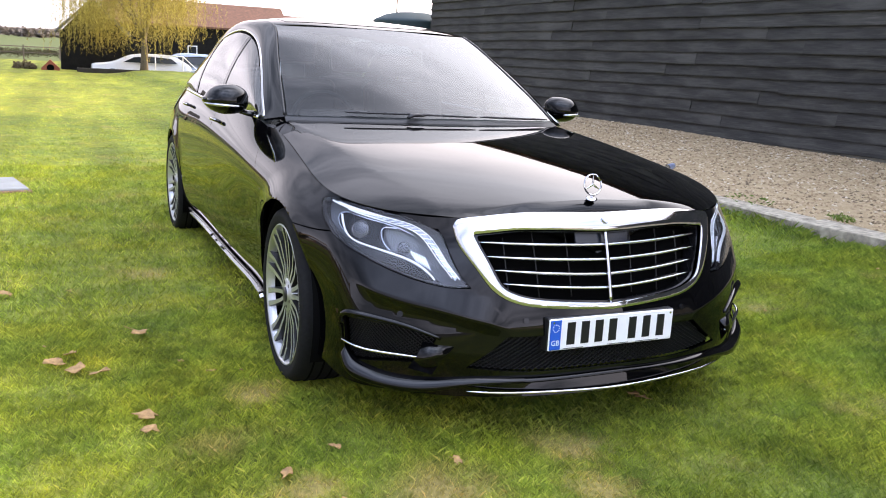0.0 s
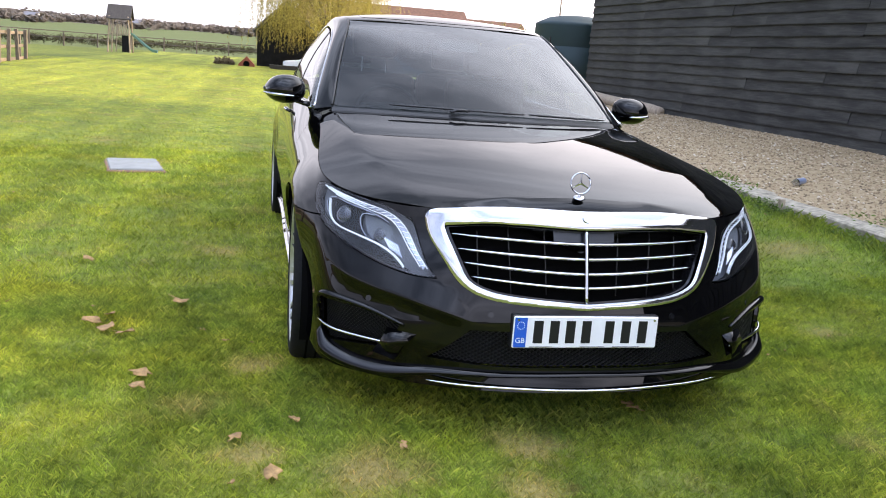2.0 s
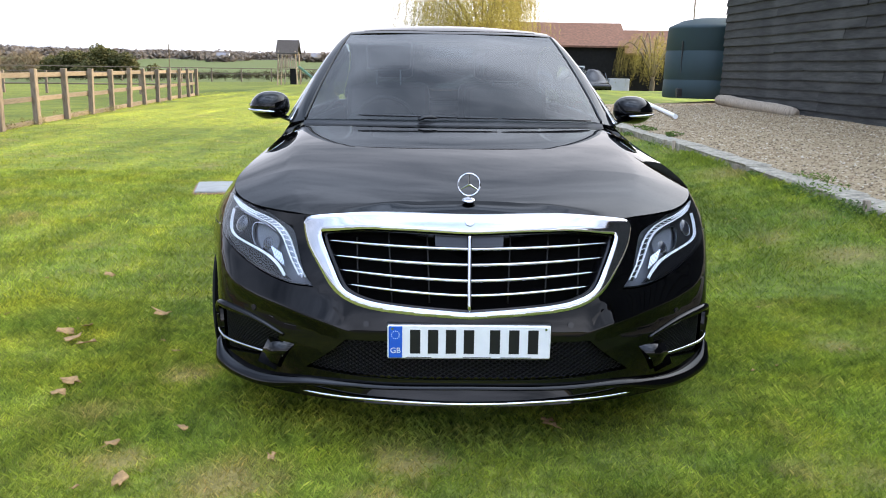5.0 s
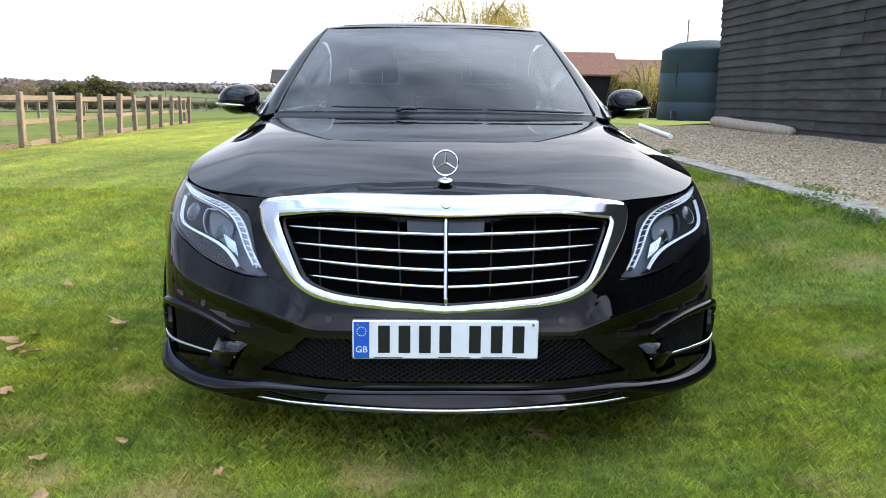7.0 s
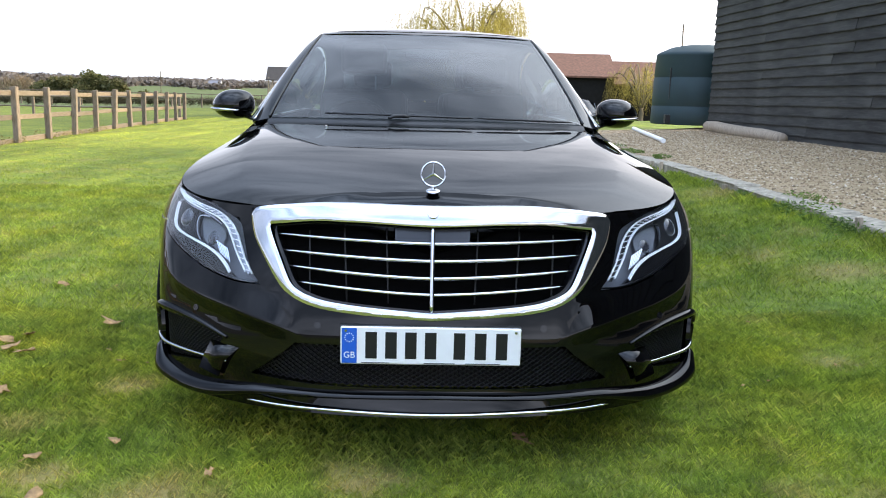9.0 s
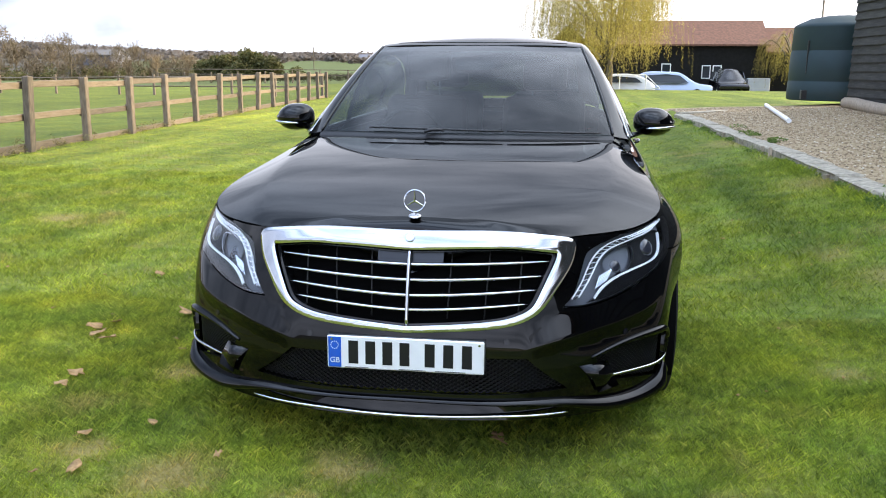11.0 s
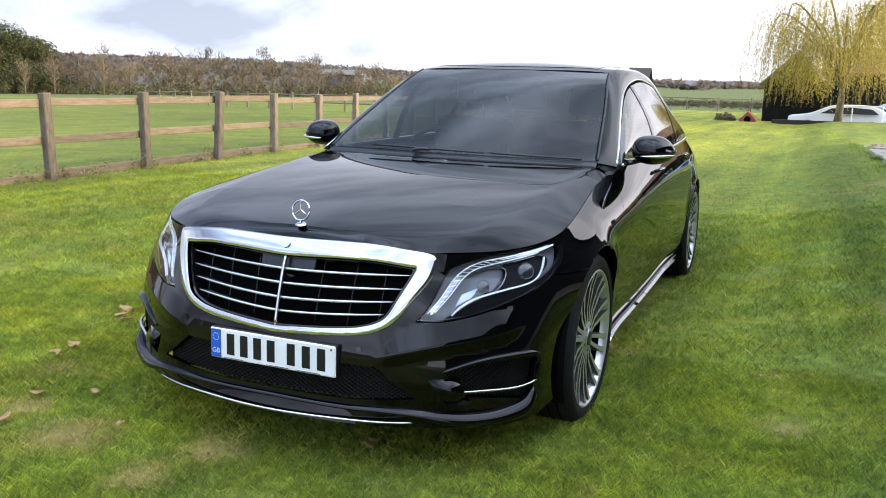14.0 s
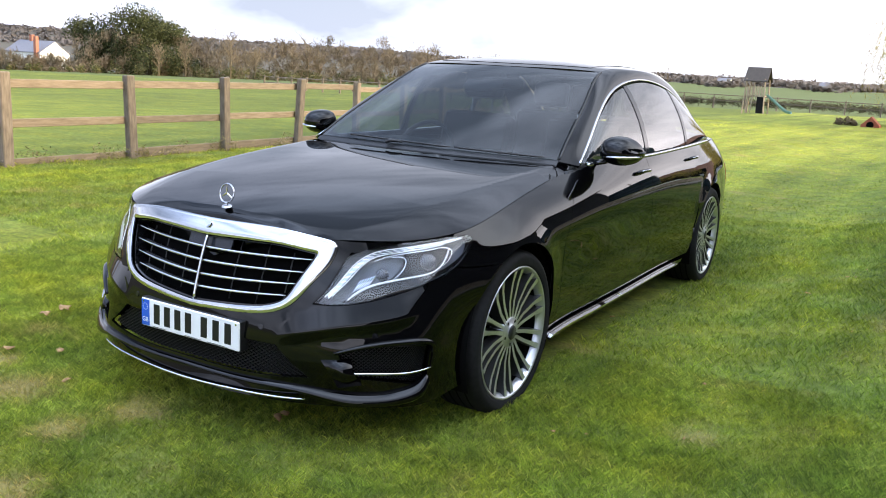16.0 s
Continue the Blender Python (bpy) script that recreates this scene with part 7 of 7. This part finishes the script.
for az, d, w in ((-13.9, 520, 7), (-8.1, 520, 5)):
    fx, fy = polar(az, d)
    fz = float(ground_z(fx, fy))
    building("farmhouse", fx - w / 2, fx + w / 2, fy - 3, fy + 3, fz - 1, fz + 2.4, fz + 4.2, "x", M_RENDER, M_SLATE, "small white farmhouse on the far field", "farmhouse", [(fx, fz + 0.8, 1, 1)])
fx, fy = polar(-30.5, 190)
fz = float(ground_z(fx, fy))
building("grey_farm_shed", fx - 5, fx + 5, fy - 4, fy + 4, fz, fz + 4.6, fz + 5.6, "x", M_SLATE, plain("brown_roof_sheet", (0.13, 0.115, 0.10), 0.6, 0, 0.1, 2), "brown sheet-roofed farm shed behind the hedgerow", "shed")

# low wall at the end of the lawn
bm = bmesh.new()
box(bm, -0.9, 16.5, 47.2, 47.45, -0.5, 0.20, 0.02)
tagged(part("retaining_wall", bm, plain("dark_sleeper_wall", (0.035, 0.030, 0.024), 0.9, 0, 0.3, 6), None, smooth=False), "low dark timber wall at the lawn's far edge", "wall", kind="structure")


# ---- parked cars far off ----
def far_car(x, y, z, turn, mat, label, tall=1.45, long=4.4, estate=0.55):
    c = tagged(empty("parked_car", pose(x, y, z, 0, 0, turn)), label, "car", "parked cars")
    prof = spline([(-long / 2, 0.55), (-long * 0.48, 0.82), (-long * 0.30, 0.95), (-long * 0.12, tall * 0.93), (long * 0.08, tall), (long * estate * 0.6, tall * 0.96), (long * 0.46, 0.98), (long / 2, 0.75), (long * 0.49, 0.45)])
    t = prof(np.linspace(0, 8, 40))
    bm = bmesh.new()
    rows_ = []
    for w_, in_ in ((-0.88, 0.0), (-0.80, 0.05), (0.0, 0.06), (0.80, 0.05), (0.88, 0.0)):
        rows_.append([bm.verts.new((p[0], w_ * (1.0 if p[1] < 1.0 else 1 - 0.35 * (p[1] - 1.0) / 0.45), p[1] + in_ * 0.5 - (0.05 if abs(w_) > 0.85 else 0))) for p in t])
    low_ = [[bm.verts.new((p[0], w_, 0.28)) for p in t] for w_ in (-0.86, 0.86)]
    for a, b in ((low_[0], rows_[0]), (rows_[0], rows_[1]), (rows_[1], rows_[2]), (rows_[2], rows_[3]), (rows_[3], rows_[4]), (rows_[4], low_[1])):
        for k in range(39):
            bm.faces.new((a[k], a[k + 1], b[k + 1], b[k]))
    part("body", bm, mat, c)
    for s in (-1, 1):
        wv = [(-long * 0.20, 0.98), (-long * 0.09, tall * 0.88), (long * 0.08, tall * 0.93), (long * estate * 0.58, tall * 0.88), (long * 0.36, 0.99)]
        bm = bmesh.new()
        a = [bm.verts.new((p[0], s * (0.90 if p[1] < 1.0 else 0.80), p[1])) for p in wv]
        b = [bm.verts.new((p[0], s * (0.86 if p[1] < 1.0 else 0.76), p[1])) for p in wv]
        bm.faces.new(a)
        for k in range(5):
            bm.faces.new((a[k], a[(k + 1) % 5], b[(k + 1) % 5], b[k]))
        part("side_window", bm, M_PANE, c, smooth=False)
        for wx in (-long * 0.31, long * 0.30):
            bm = bmesh.new()
            cyl(bm, (wx, s * 0.70, 0.32), (wx, s * 0.90, 0.32), 0.32, n=20)
            wh = part("wheel", bm, M_RUBBER, c)
            bm = bmesh.new()
            cyl(bm, (wx, s * 0.89, 0.32), (wx, s * 0.91, 0.32), 0.20, n=16)
            part("rim", bm, M_ALLOY, wh)
    for s in (-0.6, 0.6):
        bm = bmesh.new()
        box(bm, -long / 2 - 0.02, -long / 2 + 0.12, s - 0.18, s + 0.18, 0.62, 0.76, 0.02)
        part("headlight", bm, M_LENS, c)
    return c


M_WHITECAR = plain("white_car_paint", (0.72, 0.73, 0.74), 0.2)
M_BLUECAR = plain("silver_blue_car_paint", (0.34, 0.40, 0.50), 0.22, 0.5)
M_BLACKCAR = plain("black_car_body", (0.010, 0.010, 0.012), 0.15)
far_car(2.28, 48.9, -0.42, 0, M_WHITECAR, "white saloon parked beyond the lawn", 1.42, 4.85, 0.5)
far_car(5.85, 51.0, -0.42, 180, M_BLUECAR, "silver-blue estate car parked beyond the lawn", 1.55, 4.3, 0.62)
far_car(10.0, 57.0, -0.42, 90, M_BLACKCAR, "dark off-road car parked by the tiled outbuilding", 1.75, 4.5, 0.7)
bm = bmesh.new()
box(bm, 11.6, 13.0, 59.3, 59.9, -0.45, 0.75, 0.03)
tagged(part("metal_cabinet", bm, plain("grey_galvanised_steel", (0.42, 0.43, 0.45), 0.5, 0.4, 0.1, 6), None, smooth=False), "grey metal cabinet against the black outbuilding", "cabinet")

# ---- play tower and small things on the lawn ----
M_PLAYWOOD = wood_mat("bleached_timber", (0.16, 0.125, 0.09), (0.30, 0.24, 0.17), (0.45, 0.37, 0.27))
tower = tagged(empty("play_tower", pose(-10.5, 61.0, 0.03) @ Matrix.Diagonal((0.80, 0.9, 1, 1))), "wooden climbing tower with a pitched roof and slide", "play tower")
for x in (-0.80, 0.80):
    for y in (-0.8, 0.8):
        bm = bmesh.new()
        cyl(bm, (x * 1.08, y, -0.1), (x * 0.9, y, 2.25), 0.06, n=8)
        part("post", bm, M_PLAYWOOD, tower)
bm = bmesh.new()
roof_block(bm, -0.85, 0.85, -0.85, 0.85, 2.05, 2.95, "x", 0.1, 0.05)
part("roof", bm, plain("brown_roof_boards", (0.050, 0.042, 0.036), 0.85, 0, 0.3, 8), tower, smooth=False)
bm = bmesh.new()
box(bm, -0.85, 0.85, -0.85, 0.85, 1.08, 1.16, 0.01)
part("platform", bm, M_PLAYWOOD, tower, smooth=False)
for k in range(9):
    bm = bmesh.new()
    box(bm, -0.8 + 0.19 * k, -0.68 + 0.19 * k, -0.86, -0.83, 1.16, 1.75, 0.0)
    part("board", bm, M_PLAYWOOD, tower, smooth=False)
bm = bmesh.new()
box(bm, 0.25, 0.78, -0.83, -0.78, 0.0, 1.06, 0.0)
part("dark_panel", bm, M_BLACKWALL, tower, smooth=False)
for x in (-0.75, -0.45, -0.1):
    bm = bmesh.new()
    cyl(bm, (x - 0.1, -0.9, 0), (x + 0.05, -0.86, 2.0), 0.045, n=6)
    part("pole", bm, M_PLAYWOOD, tower)
bm = bmesh.new()
for a, b in ((-0.22, 0.22),):
    pts = [(0.85, 1.12), (1.4, 0.80), (2.0, 0.40), (2.5, 0.12), (2.9, 0.08)]
    rows_ = [[bm.verts.new((x, yy, z + dz)) for x, z in pts] for yy, dz in ((-0.24, 0.16), (-0.22, 0.0), (0.22, 0.0), (0.24, 0.16))]
    for p, q in zip(rows_, rows_[1:]):
        for k in range(4):
            bm.faces.new((p[k], p[k + 1], q[k + 1], q[k]))
part("slide", bm, plain("green_slide_plastic", (0.16, 0.30, 0.27), 0.4), tower, "green plastic slide")
hut = tagged(empty("animal_ark", pose(-2.1, 48.0, float(ground_z(-2.1, 48)))), "small red-brown wooden ark on the lawn", "hutch")
bm = bmesh.new()
gable_walls(bm, -0.42, 0.42, -0.5, 0.5, 0.0, 0.10, 0.52, "y")
part("body", bm, plain("red_brown_boards", (0.24, 0.065, 0.035), 0.8, 0, 0.25, 10), hut, smooth=False)
bm = bmesh.new()
cyl(bm, (0, -0.52, 0.12), (0, -0.505, 0.12), 0.17, n=16)
part("opening", bm, M_DARK, hut, smooth=False)
rows, rads = [], []
clump("brush_pile", [(-3.2, 48.2, 0.2), (-3.6, 48.3, 0.15), (-2.9, 48.1, 0.12)], [0.32, 0.30, 0.22], 900, 0.05, M_TWIG, 61, "dark heap of garden prunings on the lawn", "heap")
goal = tagged(empty("garden_frame", pose(3.55, 46.6, float(ground_z(3.55, 46.6)))), "thin white tubular garden frame on the lawn", "frame")
for a, b in (((-0.8, 0, 0), (-0.8, 0, 0.75)), ((0.55, 0, 0), (0.55, 0, 0.75)), ((-0.8, 0, 0.75), (0.55, 0, 0.75)), ((0.55, 0, 0.75), (1.2, -0.6, 0.1)), ((0.55, 0, 0.0), (1.2, -0.6, 0.1))):
    bm = bmesh.new()
    cyl(bm, a, b, 0.025, n=8)
    part("tube", bm, M_WHITE, goal)
bm = bmesh.new()
px_, py_ = polar(-17.3, 300)
cyl(bm, (px_, py_, float(ground_z(px_, py_))), (px_, py_, float(ground_z(px_, py_)) + 8), 0.14, n=8)
tagged(part("utility_pole", bm, M_BARK, None), "tall wooden utility pole in the far fields", "pole")

# ---- grass blades and dead leaves near the camera ----
def grass_mat():
    k = Mat("grass_blades").put(Roughness=0.62, Specular_IOR_Level=0.25)
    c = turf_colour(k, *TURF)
    tone = k.ramp(k.island(), (0.0, (0.80, 0.92, 0.80)), (0.35, (1.20, 1.32, 1.18)), (0.72, (1.72, 1.80, 1.62)), (0.93, (2.0, 1.98, 1.85)), (1.0, (2.7, 2.3, 2.7)))
    k.leafy(k.mix(1.0, c, tone, "MULTIPLY"), 0.5)
    return k.m


def blades(name, n, area, h, w, seed, fade=1.0):
    """Short curved blades that let light through."""
    r = np.random.RandomState(seed)
    x0, x1, y0, y1 = area
    x, y = r.uniform(x0, x1, n), y0 + (y1 - y0) * r.rand(n) ** fade
    ok = (x < kerb_x(y) - 0.06) & (x > fence_x(y) - 0.3) & (r.rand(n) < sstep(x0, x0 + 0.6, x) * (sstep(y0, y0 + 0.5, y) if y0 < 2 else 1.0)) & ~((np.abs(x) < 0.80) & (y > CAR_Y + 0.9) & (y < CAR_Y + 4.6))
    tuft = np.sin(x * 5.3 + 1.7 * np.sin(y * 2.9)) * np.sin(y * 4.7 + 1.3 * np.sin(x * 3.1))
    hh = h * r.uniform(0.4, 1.3, n) * (1 + 0.30 * tuft)
    edge = np.exp(-((x - kerb_x(y) + 0.20) / 0.12) ** 2) + 0.7 * np.exp(-((x - fence_x(y)) / 0.16) ** 2)
    hh = hh * (1 + 1.3 * edge * r.uniform(0.3, 1.2, n))
    for wx, wy, _, wr in WORN:
        thin = np.exp(-((x - wx) ** 2 + (y - wy) ** 2) / (0.6 * wr) ** 2)
        hh, ok = hh * (1 - 0.4 * thin), ok & (r.rand(n) > 0.25 * thin)
    x, y, hh = x[ok], y[ok], hh[ok]
    m = len(x)
    z = ground_z(x, y) - 0.004
    a, b = r.uniform(0, 6.283, m), r.uniform(0, 6.283, m)
    lean = hh * r.uniform(0.1, 1.25, m)
    sx, sy = np.cos(a) * w, np.sin(a) * w
    lx, ly = np.cos(b) * lean, np.sin(b) * lean
    v = np.stack([np.stack([x - sx, y - sy, z], 1), np.stack([x + sx, y + sy, z], 1),
                  np.stack([x + lx * 0.4 + sx * 0.6, y + ly * 0.4 + sy * 0.6, z + hh * 0.65], 1),
                  np.stack([x + lx, y + ly, z + hh], 1)], 1).reshape(-1, 3)
    k = 4 * np.arange(m)[:, None]
    me = bpy.data.meshes.new(name)
    loops = np.concatenate([k + np.array([0, 1, 2]), k + np.array([0, 2, 3])], 1).ravel()
    me.vertices.add(len(v))
    me.vertices.foreach_set("co", v.ravel())
    me.loops.add(len(loops))
    me.loops.foreach_set("vertex_index", loops.astype(np.int32))
    me.polygons.add(2 * m)
    me.polygons.foreach_set("loop_start", (3 * np.arange(2 * m)).astype(np.int32))
    me.update(calc_edges=True)
    me.materials.append(M_GRASS)
    return tagged(put_mesh(name, me), "short mown lawn grass with dry straw-coloured patches", "grass", kind="stuff")


M_GRASS = grass_mat()
blades("grass", 440000, (-3.3, 3.5, 1.2, 4.4), 0.027, 0.0011, 71)
blades("grass", 235000, (-7.0, 3.8, 4.4, 10.0), 0.030, 0.0021, 72)
blades("grass", 140000, (-11.5, 4.0, 10.0, 42.0), 0.022, 0.0042, 73, 1.7)
blades("grass", 50000, (-9.5, -5.6, -1.0, 10.0), 0.024, 0.0032, 74)


def dead_leaf(x, y, s, seed, tint):
    r = random.Random(seed)
    bm = bmesh.new()
    n = 11
    ring = [bm.verts.new((s * r.uniform(0.45, 1.35) * math.cos(2 * math.pi * k / n), s * r.uniform(0.25, 0.85) * math.sin(2 * math.pi * k / n), s * r.uniform(0.0, 0.42))) for k in range(n)]
    c = bm.verts.new((0, 0, s * 0.15))
    for k in range(n):
        bm.faces.new((ring[k], ring[(k + 1) % n], c))
    ob = part("dead_leaf", bm, tint, None)
    sm = ob.modifiers.new("thick", "SOLIDIFY")
    sm.thickness = 0.002
    ob.matrix_basis = pose(x, y, float(ground_z(x, y)) + 0.022, r.uniform(-15, 15), r.uniform(-15, 15), r.uniform(0, 360))
    return tagged(ob, "curled dry brown leaf lying on the grass", "leaf", "fallen leaves")


M_DRYLEAF = plain("dry_brown_leaf", (0.36, 0.21, 0.085), 0.85, 0, 0.5, 60)
rl = random.Random(17)
for x, y, s in ((-1.71, 3.66, 0.052), (-1.78, 3.78, 0.046), (-1.63, 3.62, 0.044), (-1.72, 3.88, 0.042), (-1.45, 4.10, 0.055), (-1.50, 3.15, 0.044), (-1.50, 3.04, 0.030), (-0.96, 2.76, 0.026), (0.30, 2.82, 0.030), (0.29, 2.87, 0.026), (-1.03, 2.38, 0.034), (-1.15, 2.62, 0.028), (-2.0, 4.9, 0.035), (-0.62, 2.55, 0.024)):
    dead_leaf(x, y, s * 1.05, rl.randrange(9999), M_DRYLEAF)
for k in range(44):
    dead_leaf(rl.uniform(-3.2, 3.0), rl.uniform(1.6, 7.5), rl.uniform(0.009, 0.018), rl.randrange(9999), M_DRYLEAF)


# weeds and longer tufts along the kerb
def weeds(name, spots, seed, mat, label):
    r = np.random.RandomState(seed)
    pos = []
    for x, y, rad, h, n in spots:
        a, d = r.uniform(0, 6.283, n), rad * np.sqrt(r.rand(n))
        px, py = x + d * np.cos(a), y + d * np.sin(a) * 1.8
        pos.append(np.stack([px, py, ground_z(px, py) + 0.02 + h * r.rand(n) * (1 - 0.6 * d / rad)], 1))
    return tagged(put_mesh(name, flakes(name, np.concatenate(pos), 0.011, mat, seed + 1, -0.4, 1.9)), label, "weeds", kind="stuff")


rw = random.Random(77)
spots = [(float(kerb_x(7.0)) - 0.12, 7.0, 0.22, 0.12, 420), (float(kerb_x(6.3)) - 0.15, 6.3, 0.18, 0.08, 260)]
for _ in range(26):
    y = rw.uniform(4.2, 16.0)
    spots.append((float(kerb_x(y)) + rw.choice((-0.18, -0.16, -0.15, -0.14, 0.18, 0.3)), y, rw.uniform(0.06, 0.16), rw.uniform(0.03, 0.07), rw.randrange(50, 140)))
weeds("kerb_weeds", spots, 81, leaf_mat("weed_leaves", (0.06, 0.11, 0.02), (0.11, 0.18, 0.035), (0.18, 0.24, 0.06), 0.6, 2.0), "green weeds growing through the gravel beside the kerb")
spots = []
for _ in range(60):
    y = rw.uniform(3.0, 24.0)
    spots.append((float(fence_x(y)) + rw.uniform(-0.22, 0.12), y, rw.uniform(0.05, 0.16), rw.uniform(0.10, 0.34), rw.randrange(40, 120)))
weeds("fence_weeds", spots, 83, leaf_mat("dry_weed_stalks", (0.10, 0.105, 0.035), (0.19, 0.17, 0.075), (0.32, 0.27, 0.15), 0.7, 1.0), "dry stalks and weeds along the foot of the fence")
